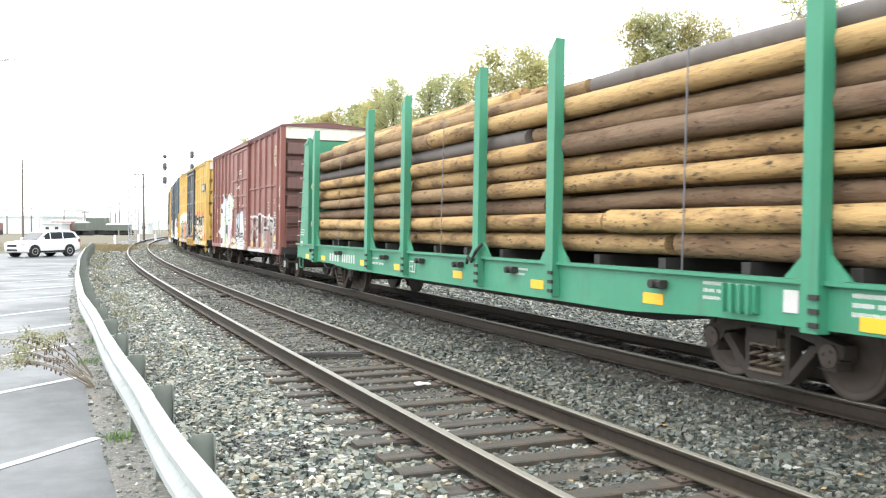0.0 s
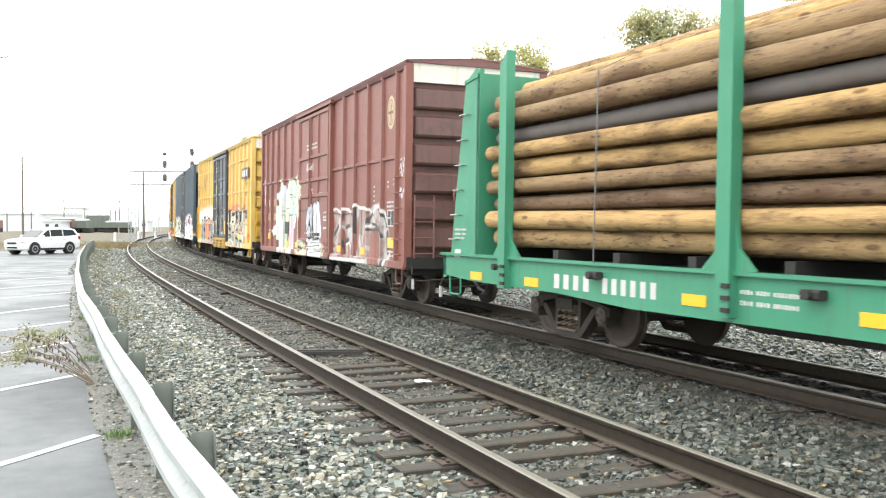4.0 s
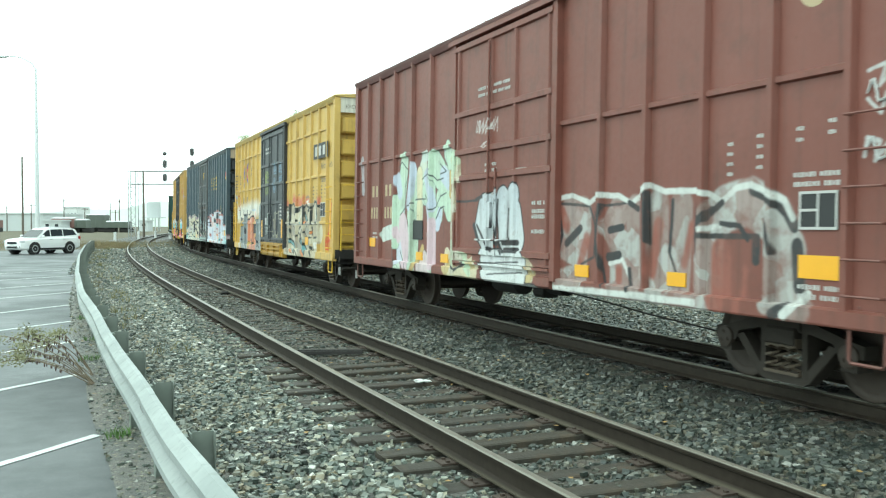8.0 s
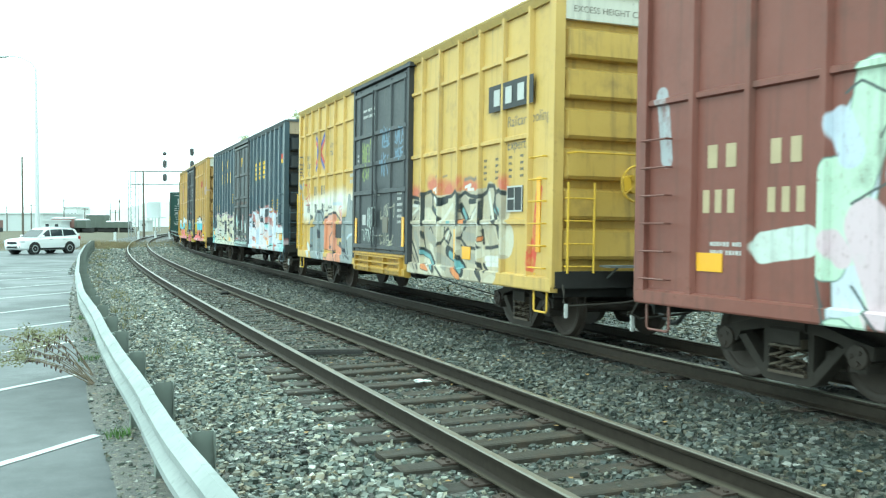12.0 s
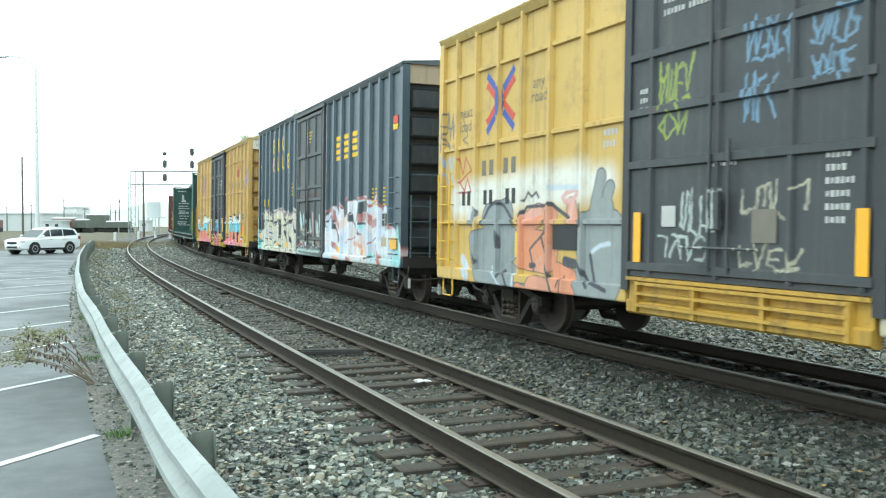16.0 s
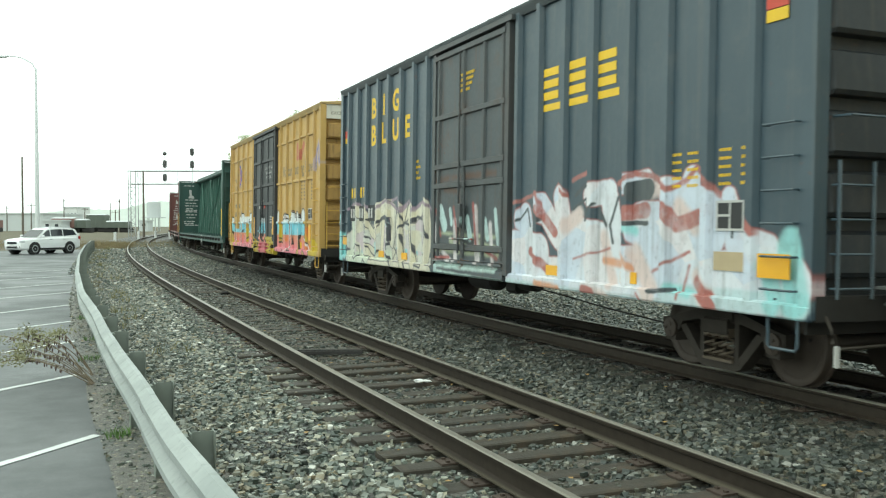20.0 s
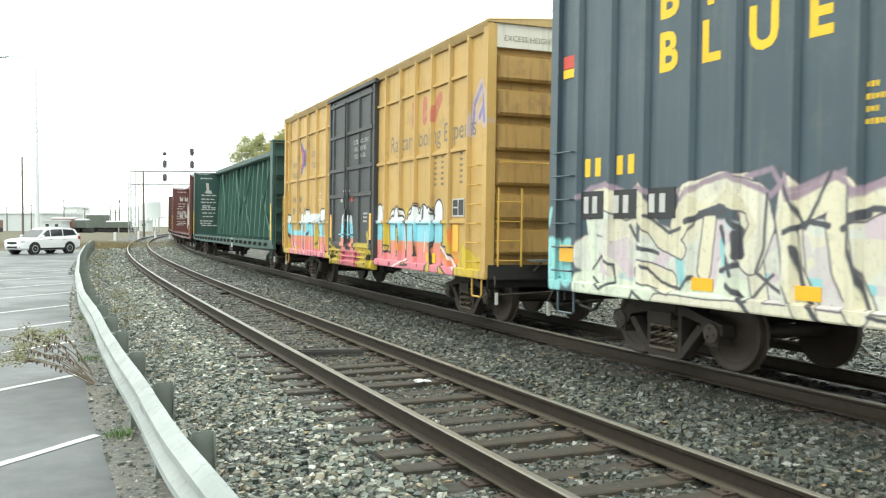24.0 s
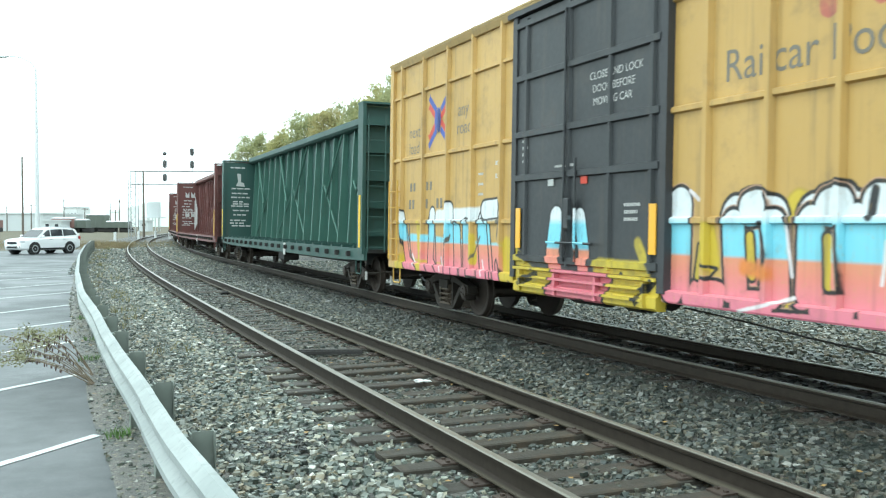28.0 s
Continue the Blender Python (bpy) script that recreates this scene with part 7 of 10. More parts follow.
och_left = car_paint("ochre_bubble_piece", OCH, [
    dict(segs=[(H4 - 15.2, 0.95, H4 - 9.9, 0.95)], r=0.16, fill=gold, soft=0.06, thin=0.2),
    dict(segs=trace(H4, (0.24, 14.56, 1.28, 10.56, 1.15), (0.2, 14.54, 0.77, 10.40, 0.78), (0.12, 13.20, 1.85, 10.59, 1.89)), fill=fade, thin=0.15, soft=0.03),
    dict(segs=trace(H4, (0.14, 15.01, 1.67, 14.54, 0.70, 14.25, 0.65), (0.16, 13.50, 1.73, 13.38, 0.63), (0.16, 12.30, 1.56, 12.23, 0.73), (0.2, 11.17, 1.73, 10.98, 0.75), (0.1, 14.75, 0.66, 10.12, 0.69)), fill=fade, line=BLACK, lw=0.04, thin=0.1),
    dict(segs=trace(H4, (0.12, 14.17, 1.67, 14.00, 0.67), (0.16, 10.28, 1.36, 10.26, 0.84), (0.1, 15.19, 0.74, 14.54, 0.70), (0.12, 11.63, 1.45, 11.52, 1.12)), fill=gold, soft=0.03, thin=0.15),
    dict(segs=trace(H4, (0.12, 15.11, 1.86, 14.76, 0.95, 14.25, 0.76), (0.13, 13.47, 1.89, 13.54, 0.99, 13.15, 0.65), (0.14, 12.63, 1.96, 12.54, 0.73), (0.12, 11.90, 1.67, 11.86, 0.77),
                    (0.15, 11.12, 1.95, 10.65, 1.97), (0.17, 11.23, 1.62, 11.07, 0.72), (0.1, 10.61, 1.04, 10.49, 0.73)), fill=fade, line=BLACK, lw=0.04),
    dict(segs=trace(H4, (0.03, 14.7, 1.7, 14.6, 1.05), (0.03, 12.9, 1.5, 12.75, 1.3, 12.6, 1.5), (0.02, 11.6, 1.1, 11.3, 1.5), (0.09, 10.6, 1.5, 10.55, 1.8)), fill=rgb(0.08, 0.08, 0.07), thin=0.3),
    dict(segs=trace(H4, (0.025, 14.5, 1.1, 14.3, 0.9), (0.02, 13.0, 1.1, 12.9, 0.85), (0.02, 11.2, 1.1, 11.1, 0.85)), fill=rgb(0.68, 0.62, 0.62))], rust=0.15, wob=0.012)
och_door = car_paint("black_door_bubble_piece", rgb(0.026, 0.028, 0.03), [
    dict(segs=trace(H4, (0.2, 9.87, 1.17, 9.34, 0.84), (0.16, 7.44, 1.11, 6.50, 1.10), (0.08, 6.59, 1.47, 6.47, 1.27), (0.12, 10.15, 1.37, 10.01, 1.27),
                    (0.1, 7.43, 0.75, 6.31, 0.66), (0.08, 9.98, 0.70, 8.96, 0.61)), fill=rgb(0.47, 0.36, 0.03), soft=0.03, thin=0.3),
    dict(segs=trace(H4, (0.17, 8.60, 1.79, 8.70, 1.30, 8.45, 0.74), (0.13, 7.96, 1.79, 7.84, 1.32, 7.92, 0.72), (0.14, 8.61, 0.73, 7.84, 0.70)), fill=fade, line=BLACK, lw=0.04),
    dict(segs=trace(H4, (0.04, 8.35, 1.77, 8.25, 1.22), (0.05, 8.40, 1.12, 8.28, 1.03), (0.04, 9.74, 1.27, 9.23, 1.14, 8.85, 0.72), (0.04, 6.96, 1.08, 6.86, 0.92)), fill=rgb(0.02, 0.02, 0.022)),
], rust=0.25, wob=0.012)
och_sill = car_paint("door_sill_sprayed", rgb(0.5, 0.37, 0.03), [dict(segs=[(H4 - 8.6, 0.7, H4 - 8.3, 1.1), (H4 - 7.6, 0.7, H4 - 7.4, 1.1), (H4 - 8.4, 0.9, H4 - 7.5, 0.9)], r=0.22, fill=rgb(0.58, 0.16, 0.2), line=BLACK, lw=0.05),
    dict(segs=[(H4 - 9.7, 0.8, H4 - 9.2, 1.0), (H4 - 6.6, 0.75, H4 - 6.3, 1.0)], r=0.05, fill=BLACK, thin=0.4)], rust=0.2)
och_plain = car_paint("freight_ochre", OCH, rust=0.2)
# base cut below OCH: shade goes into the colour along with grime
och_end = car_paint("ochre_end_grimy_shaded", rgb(0.34, 0.2, 0.055), rust=0.35, streak=0.6, grime=0.6, dirt=rgb(0.07, 0.045, 0.024))
och_roof = painted("ochre_roof_edge", rgb(0.38, 0.26, 0.10))
rail_och = painted("ladder_ochre", rgb(0.5, 0.3, 0.05), rust=0.2)
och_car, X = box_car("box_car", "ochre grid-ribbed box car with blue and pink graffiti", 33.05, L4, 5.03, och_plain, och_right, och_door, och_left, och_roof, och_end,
                     (0.86, 1.71, 2.62, 3.52, 4.44, 5.4), (10.48, 11.6, 12.7, 13.9, 15.1), (1.75, 3.02, 4.3), (6.1, 9.9), 0.80, 0.055, door_ribs=(0.1, 0.43, 0.7, 0.94), door_bars=(1.2, 2.4, 3.05, 3.9, 4.7), end_white=band_white,
                     frame=black_frame, ladder_mat=rail_och, brake_y=0.95, deep_sill=0.68, sill_mat=och_sill)
logo_x(och_car, X(13.2), 3.65, PANEL_Y - 0.06)
text_on(och_car, "any", 0.34, DECAL_G, X(12.3), 3.62, PANEL_Y)
text_on(och_car, "road", 0.34, DECAL_G, X(12.35), 3.3, PANEL_Y)
text_on(och_car, "next", 0.34, DECAL_G, X(14.75), 3.42, PANEL_Y)
text_on(och_car, "load", 0.34, DECAL_G, X(14.75), 3.1, PANEL_Y)
text_on(och_car, "Railcar Pooling Experts", 0.49, DECAL_G, X(5.16), 3.22, PANEL_Y)
blocks(och_car, DECAL_G, X(14.7), 2.35, [2, 2], PANEL_Y, 0.18, 0.16, space=0.5)
blocks(och_car, DECAL_G, X(14.75), 2.0, [2, 2, 2], PANEL_Y, 0.2, 0.16, space=0.35)
text_on(och_car, "CLOSE AND LOCK", 0.145, DECAL_W, X(7.75), 3.6, DOOR_Y - 0.005)
text_on(och_car, "DOOR BEFORE", 0.145, DECAL_W, X(7.68), 3.43, DOOR_Y - 0.005)
text_on(och_car, "MOVING CAR", 0.145, DECAL_W, X(7.66), 3.26, DOOR_Y - 0.005)
bars(och_car, DECAL_W, X(9.65), 2.95, [[0.18]] * 4, DOOR_Y - 0.005, 0.05, 0.05)
bars(och_car, DECAL_W, X(10.75), 2.7, [[0.3], [0.28]], PANEL_Y, 0.09, 0.12)
bars(och_car, DECAL_W, X(11.4), 2.55, [[0.2]] * 3, PANEL_Y, 0.05, 0.12)
bars(och_car, DECAL_W, X(6.9), 1.95, [[0.35], [0.3], [0.3]], DOOR_Y - 0.005, 0.05, 0.04)
bars(och_car, DECAL_W, X(8.65), 2.52, [[0.6]], DOOR_Y - 0.005, 0.04)
for d, mat in ((8.75, DECAL_W), (7.85, RED)):
    plaque(och_car, mat, X(d) - 0.08, X(d) + 0.08, 2.25, 2.42, DOOR_Y - 0.005, "sticker", "small round warning sticker")
frame_panel(och_car, X(1.58), X(1.04), 1.84, 2.16, PANEL_Y)
plaque(och_car, REFLECT, X(1.55), X(1.3), 1.22, 1.7, PANEL_Y - 0.004, label="amber reflective plate")
for d in (9.7, 6.25):
    plaque(och_car, REFLECT, X(d + 0.07), X(d - 0.07), 1.35, 1.95, -1.637, label="vertical amber reflector")
plaque(och_car, DECAL_Y, X(2.9), X(2.4), 0.98, 1.16, PANEL_Y - 0.004, "stencil_panel", "yellow stencil plate")
for d in (2.55, 2.2, 1.3, 1.05):
    bars(och_car, DECAL_G, X(d), 2.95, [[0.14]] * 6, PANEL_Y, 0.05, 0.05)
text_end(och_car, "EXCESS HEIGHT CAR", 0.13, DECAL_G, H4 - 0.045, -1.3, 4.72)
# ---- green bulkhead flat car with its load of logs ----
GRN = rgb(0.03, 0.19, 0.105)
green = car_paint("flat_car_green", GRN, rust=0.12, streak=0.3, grime=0.2)
green_rail = painted("grab_iron_green", rgb(0.03, 0.2, 0.12))
L5 = 25.4
H5 = L5 / 2
NOSE = 2.0
flat_car = thing("flat_car", "green steel bulkhead flat car with tall stakes", "flat car", "freight train")
X = lambda d: H5 - NOSE - d
DECK = 1.2
for y in (-1, 1):
    out = [((-H5), 0.82), ((-H5), DECK), (H5, DECK), (H5, 0.82), (X(1.2), 0.76), (X(3.8), 0.74), (X(5.5), 0.66), ((-H5 + 5.5), 0.66), ((-H5 + 3.8), 0.74), ((-H5 + 1.2), 0.76)]
    part("side_sill", Geo().prism(out, y * 1.42, y * 1.5), green, flat_car)
    part("sill_flange", Geo().span((-H5), H5, y * 1.40, y * 1.56, DECK - 0.03, DECK + 0.012), green, flat_car)
part("deck", Geo().span((-H5), H5, -1.4, 1.4, DECK - 0.1, DECK - 0.02), UNDER, flat_car, "dark steel deck")
part("centre_sill", Geo().prism([((-H5 + 0.3), 0.95), ((H5 - 0.3), 0.95), ((H5 - 0.3), 0.62), (X(5), 0.6), (X(6.5), 0.42), ((-H5 + 6.5), 0.42), ((-H5 + 5), 0.6), ((-H5 + 0.3), 0.62)], -0.3, 0.3), UNDER, flat_car)
for i in range(14):
    part("crossbearer", Geo().span(X(2.2 + i * 1.46) - 0.05, X(2.2 + i * 1.46) + 0.05, -1.42, 1.42, 0.72, 1.1), UNDER, flat_car)
    part("load_bolster", Geo().span(X(2.0 + i * 1.49) - 0.07, X(2.0 + i * 1.49) + 0.07, -1.35, 1.35, DECK - 0.02, DECK + 0.14), UNDER, flat_car)
for k, d in enumerate((2.3, 7.33, 9.92, 13.62, 16.1, 21.05)):
    for y in (-1, 1):
        g = Geo()
        x, yo, yi = X(d), y * 1.62, y * 1.47
        w = 0.11
        # a channel with a slanted top
        ring = [(-w, yo), (w, yo), (w, yi), (w - 0.03, yi), (w - 0.03, yo - y * 0.03), (-w + 0.03, yo - y * 0.03), (-w + 0.03, yi), (-w, yi)]
        g.add([(x + p, q, 0.72) for p, q in ring] + [(x + p, q, 4.28 + 0.9 * p) for p, q in ring],
              [tuple(range(7, -1, -1)), tuple(range(8, 16))] + [(i, (i + 1) % 8, 8 + (i + 1) % 8, 8 + i) for i in range(8)])
        st = part("stake", g, green, flat_car)
        gus = Geo()
        for sx in (-1, 1):
            gus.prism([(x + sx * w, DECK), (x + sx * w, 1.75), (x + sx * 0.17, 1.45), (x + sx * 0.42, DECK + 0.02)], y * 1.5, y * 1.54)
        part("stake_gusset", gus, green, st)
        for dz in (0.0, 0.13, 0.26):
            part("stake_bolt", Geo().box((x + 0.07, yo + y * 0.012, 0.8 + dz), (0.12, 0.03, 0.05)), UNDER, st)
for e in (1, -1):
    xb = e * (H5 - 1.28)
    bk = part("bulkhead", Geo().span(xb - 0.05, xb + 0.05, -1.5, 1.5, DECK, 4.2), green, flat_car)
    for y in (-1, 1):
        g = Geo().prism([(xb - e * 0.04, DECK), (xb - e * 0.04, 4.27), (xb + e * 0.1, 4.3), (xb + e * 0.48, 4.12), (xb + e * 0.98, DECK)], y * 1.5, y * 1.42)
        part("bulkhead_side", g, green, bk)
    part("bulkhead_cap", Geo().add([(xb, -1.52, 4.2), (xb + e * 0.5, -1.52, 4.14), (xb + e * 0.5, 1.52, 4.14), (xb, 1.52, 4.2), (xb, -1.52, 4.14), (xb + e * 0.5, -1.52, 4.08), (xb + e * 0.5, 1.52, 4.08), (xb, 1.52, 4.14)],
                                   [(0, 1, 2, 3), (7, 6, 5, 4), (0, 4, 5, 1), (1, 5, 6, 2), (2, 6, 7, 3), (3, 7, 4, 0)]), green, bk)
    for y in (-0.5, 0.5):
        part("bulkhead_post", Geo().span(xb + e * 0.05, xb + e * 0.25, y - 0.06, y + 0.06, DECK, 4.15), green, bk)
    for i in range(6):
        z = 1.45 + i * 0.42
        xx = xb + e * (1.0 - 0.5 * (z - DECK) / 3.0)
        part("grab_iron", Geo().tube([(xx - e * 0.05, -1.5, z), (xx - e * 0.05, -1.58, z), (xx - e * 0.3, -1.58, z), (xx - e * 0.3, -1.5, z)], 0.014, 6), STEEL, bk)
    coupler(flat_car, e * H5, e)
    stirrup(flat_car, green_rail, e * (H5 - 0.45), -1.48, 0.84, 0.42, 0.34)
    part("end_sill", Geo().span(e * (H5 - 0.12), e * H5, -1.5, 1.5, 0.78, DECK), green, flat_car)
    truck(flat_car, H5 - 5.45 if e > 0 else -H5 + 3.45)
for d in (1.6, 4.93, 7.88, 10.92, 14.2, 16.67, 20.3, 22.1):
    plaque(flat_car, REFLECT, X(d) - 0.2, X(d) + 0.2, 0.79, 0.92, -1.5, label="amber reflective strip")
for d in (4.77, 8.65, 10.78, 12.7, 14.9, 18.58, 21.23):
    w = part("winch", Geo().box((X(d), -1.56, 1.04), (0.24, 0.12, 0.1), ch=0.02).wheel((X(d), -1.62, 1.04), [(-0.05, 0.05), (0.05, 0.05)], 10), UNDER, flat_car, "dark strap winch on the sill")
bars(flat_car, DECAL_W, X(4.0), 1.1, [[0.5, 0.3], [0.2, 0.25, 0.3], [0.3, 0.4]], -1.5, 0.045)
bars(flat_car, DECAL_W, X(1.9), 1.1, [[0.5], [0.25, 0.35, 0.3], [0.5, 0.3]], -1.5, 0.05)
bars(flat_car, DECAL_W, X(8.6), 1.06, [[0.4], [0.3]], -1.5, 0.04)
bars(flat_car, DECAL_W, X(15.95), 1.0, [[0.2, 0.2, 0.35], [0.2, 0.2, 0.35]], -1.5, 0.055, 0.06)
blocks(flat_car, DECAL_W, X(19.7), 0.8, [4], -1.5, 0.22, 0.21)
blocks(flat_car, DECAL_W, X(18.5), 0.8, [6], -1.5, 0.22, 0.17)
frame_panel(flat_car, X(13.4), X(13.07), 0.79, 1.02, -1.5, green, DECAL_W)
plaque(flat_car, DECAL_W, X(2.75), X(2.55), 0.88, 1.1, -1.5, "placard", "white paper placard")
plaque(flat_car, DECAL_W, X(22.92), X(22.7), 1.14, 1.28, -1.502, "placard", "white paper placard")
bars(flat_car, DECAL_W, X(22.95), 1.62, [[0.22, 0.2], [0.25, 0.16], [0.2, 0.15]], -1.5, 0.04)
part("stake_pocket", Geo().box((X(3.35), -1.53, 0.97), (0.5, 0.06, 0.28), ch=0.01), green, flat_car)
for i in range(4):
    part("stake_pocket_rib", Geo().box((X(3.35) - 0.2 + i * 0.13, -1.58, 0.97), (0.03, 0.06, 0.3)), green, flat_car)
part("chain", Geo().tube([(X(10.35), -1.58, 1.08), (X(10.15), -1.64, 1.2), (X(9.98), -1.66, 1.12), (X(9.8), -1.66, 1.3), (X(9.68), -1.6, 1.42)], 0.028, 6), UNDER, flat_car, "dark tie-down chain round a stake")
rolling(flat_car, -48.7, L5, H5 - 4.45)


def bark():
    m = Mat("peeled_log")
    co = m.coords()
    r = m.n.new("ShaderNodeObjectInfo").outputs["Random"]
    big = m.noise(m.vmath("ADD", m.vmath("MULTIPLY", co, (0.9, 3.0, 3.0)), m.vmath("MULTIPLY", (7.0, 3.0, 5.0), r)), 1.0, 6, 0.6)
    fib = m.noise(m.vmath("MULTIPLY", co, (2.5, 22, 22)), 1.0, 5, 0.7)
    tone = m.n.new("ShaderNodeValToRGB")
    els = tone.color_ramp.elements
    els[0].position, els[0].color = 0.0, rgb(0.25, 0.15, 0.07)
    els[1].position, els[1].color = 1.0, rgb(0.12, 0.09, 0.075)
    for pos, col in ((0.2, (0.44, 0.29, 0.125)), (0.38, (0.36, 0.225, 0.095)), (0.5, (0.15, 0.1, 0.065)), (0.64, (0.42, 0.275, 0.115)), (0.78, (0.2, 0.125, 0.07)), (0.9, (0.135, 0.098, 0.075))):
        els.new(pos).color = rgb(*col)
    m.l.new(r, tone.inputs["Fac"])
    c = m.mix(m.math("MULTIPLY", m.step(big, 0.45, 0.66), 0.7), tone.outputs["Color"], rgb(0.085, 0.045, 0.024))
    c = m.mix(m.math("MULTIPLY", m.step(fib, 0.48, 0.72), 0.5), c, rgb(0.07, 0.042, 0.026))
    knots = m.put("ShaderNodeTexVoronoi", Vector=m.vmath("MULTIPLY", co, (1.1, 3.2, 3.2)), Scale=1.0)
    c = m.mix(m.math("MULTIPLY", m.math("SUBTRACT", 1.0, m.step(knots.outputs["Distance"], 0.06, 0.13)), 0.7), c, rgb(0.05, 0.025, 0.015))
    scab = m.noise(m.vmath("MULTIPLY", co, (7, 26, 26)), 1.0, 4, 0.6)
    c = m.mix(m.math("MULTIPLY", m.step(scab, 0.56, 0.66), m.step(m.math("ADD", big, m.math("MULTIPLY", r, 0.3)), 0.5, 0.75)), c, rgb(0.05, 0.034, 0.024))
    m.bump(m.math("ADD", fib, m.math("ADD", big, scab)), 0.6, 0.025)
    return m.done(c, 0.85, 0.0, 0.3)


def cut_wood():
    m = Mat("log_end_grain")
    co = m.coords()
    n = m.noise(m.vmath("MULTIPLY", co, (1, 9, 9)), 1.0, 5)
    r = m.n.new("ShaderNodeObjectInfo").outputs["Random"]
    c = m.mix(n, rgb(0.30, 0.16, 0.06), rgb(0.12, 0.07, 0.035))
    c = m.mix(m.math("MULTIPLY", r, 0.4), c, rgb(0.08, 0.05, 0.03))
    return m.done(c, 0.85)


BARK, ENDS = bark(), cut_wood()
DARKLOG = car_paint("grey_weathered_log", rgb(0.115, 0.1, 0.092), rust=0.5, rough=0.8, streak=0.2, grime=0.6)
log_load = thing("log_load", "stack of brown peeled logs strapped on the flat car", "logs", "freight train")


def log(d_a, d_b, y, z, r, seed, grey=False):
    rnd = random.Random(seed)
    n = 9
    bow, bow2 = rnd.uniform(-0.035, 0.035), rnd.uniform(-0.02, 0.03)
    big_end = rnd.random() < 0.5
    pts, rs = [], []
    for i in range(n + 1):
        f = i / n
        taper = 1.08 - 0.2 * (f if big_end else 1 - f)
        pts.append((X(d_a) + (X(d_b) - X(d_a)) * f, y + bow * math.sin(math.pi * f * 1.5), z + bow2 * math.sin(math.pi * f * 2 + seed) + rnd.uniform(-0.006, 0.006)))
        rs.append(r * taper * rnd.uniform(0.97, 1.03))
    g = Geo().tube([pts[0]] + pts + [pts[-1]], [rs[0] * 0.9] + rs + [rs[-1] * 0.9], 14)
    me = g.mesh("log", [DARKLOG if grey else BARK, ENDS], True)
    me.polygons[len(me.polygons) - 1].material_index = 1
    me.polygons[len(me.polygons) - 2].material_index = 1
    part("log", me, None, log_load)


rnd = random.Random(12)
R = 0.142
layers = 9
for i in range(layers):
    z = DECK + 0.30 + i * 0.272
    cols = 9 if i % 2 == 0 else 10
    for j in range(cols):
        y = (j - (cols - 1) / 2) * 0.298
        edge = j == 0
        r = R * rnd.uniform(0.85, 1.14)
        split = rnd.choice((rnd.uniform(5.0, 9.0), rnd.uniform(11.5, 16.0)))
        if edge:
            split = (4.9, 6.2, 8.0, 9.9, 13.9, 7.4, 8.6, 12.6, 6.9)[i]
            y -= rnd.uniform(-0.02, 0.03)
        seed = i * 40 + j
        if 0 < j < cols - 1 and 0 < i < layers - 1 and j > 3:
            continue
        log(22.12 - rnd.uniform(0, 0.3), split + 0.06, y, z, r, seed, grey=edge and i == 6)
        log(split - rnd.uniform(0.02, 0.25), -0.5 + rnd.uniform(0, 0.3), y, z + rnd.uniform(-0.01, 0.02), r * rnd.uniform(0.95, 1.1), seed + 1000, grey=edge and i == 8)
for k, (z, ys, d_end) in enumerate(((DECK + 0.30 + 9 * 0.27, (-0.8, -0.5, -0.2, 0.1, 0.4, 0.7, 1.0), 9.6), (DECK + 0.30 + 10 * 0.265, (-0.3, 0.0, 0.3, 0.6), 10.3))):
    for j, y in enumerate(ys):
        log(21.7 - 0.1 * j, d_end + rnd.uniform(-0.3, 0.5), y, z, 0.13, 900 + k * 20 + j)
band_mat = plain("steel_strap", rgb(0.12, 0.12, 0.13), 0.45, 0.6)
for d in (4.3, 11.6, 18.6):
    g = Geo()
    path = [(-1.56, DECK), (-1.545, 2.4), (-1.53, 3.72), (-1.0, 3.98), (0, 4.28), (1.0, 3.98), (1.53, 3.72), (1.54, 2.4), (1.56, DECK)]
    for a, b in zip(path[:-1], path[1:]):
        v = [(X(d) + s, p[0], p[1]) for p in (a, b) for s in (-0.011, 0.011)]
        v2 = [(x, y * 1.006, z + 0.006) for x, y, z in v]
        g.add(v + v2, [(0, 1, 3, 2), (4, 6, 7, 5), (0, 2, 6, 4), (1, 5, 7, 3), (0, 4, 5, 1), (2, 3, 7, 6)])
    part("strap", g, band_mat, log_load, "dark steel strap round the logs")
TRAIN.append((log_load, -48.7 + L5 / 2, H5 - 4.45))
# ---- empty centre-beam lumber cars ----
L6 = 22.4
H6 = L6 / 2


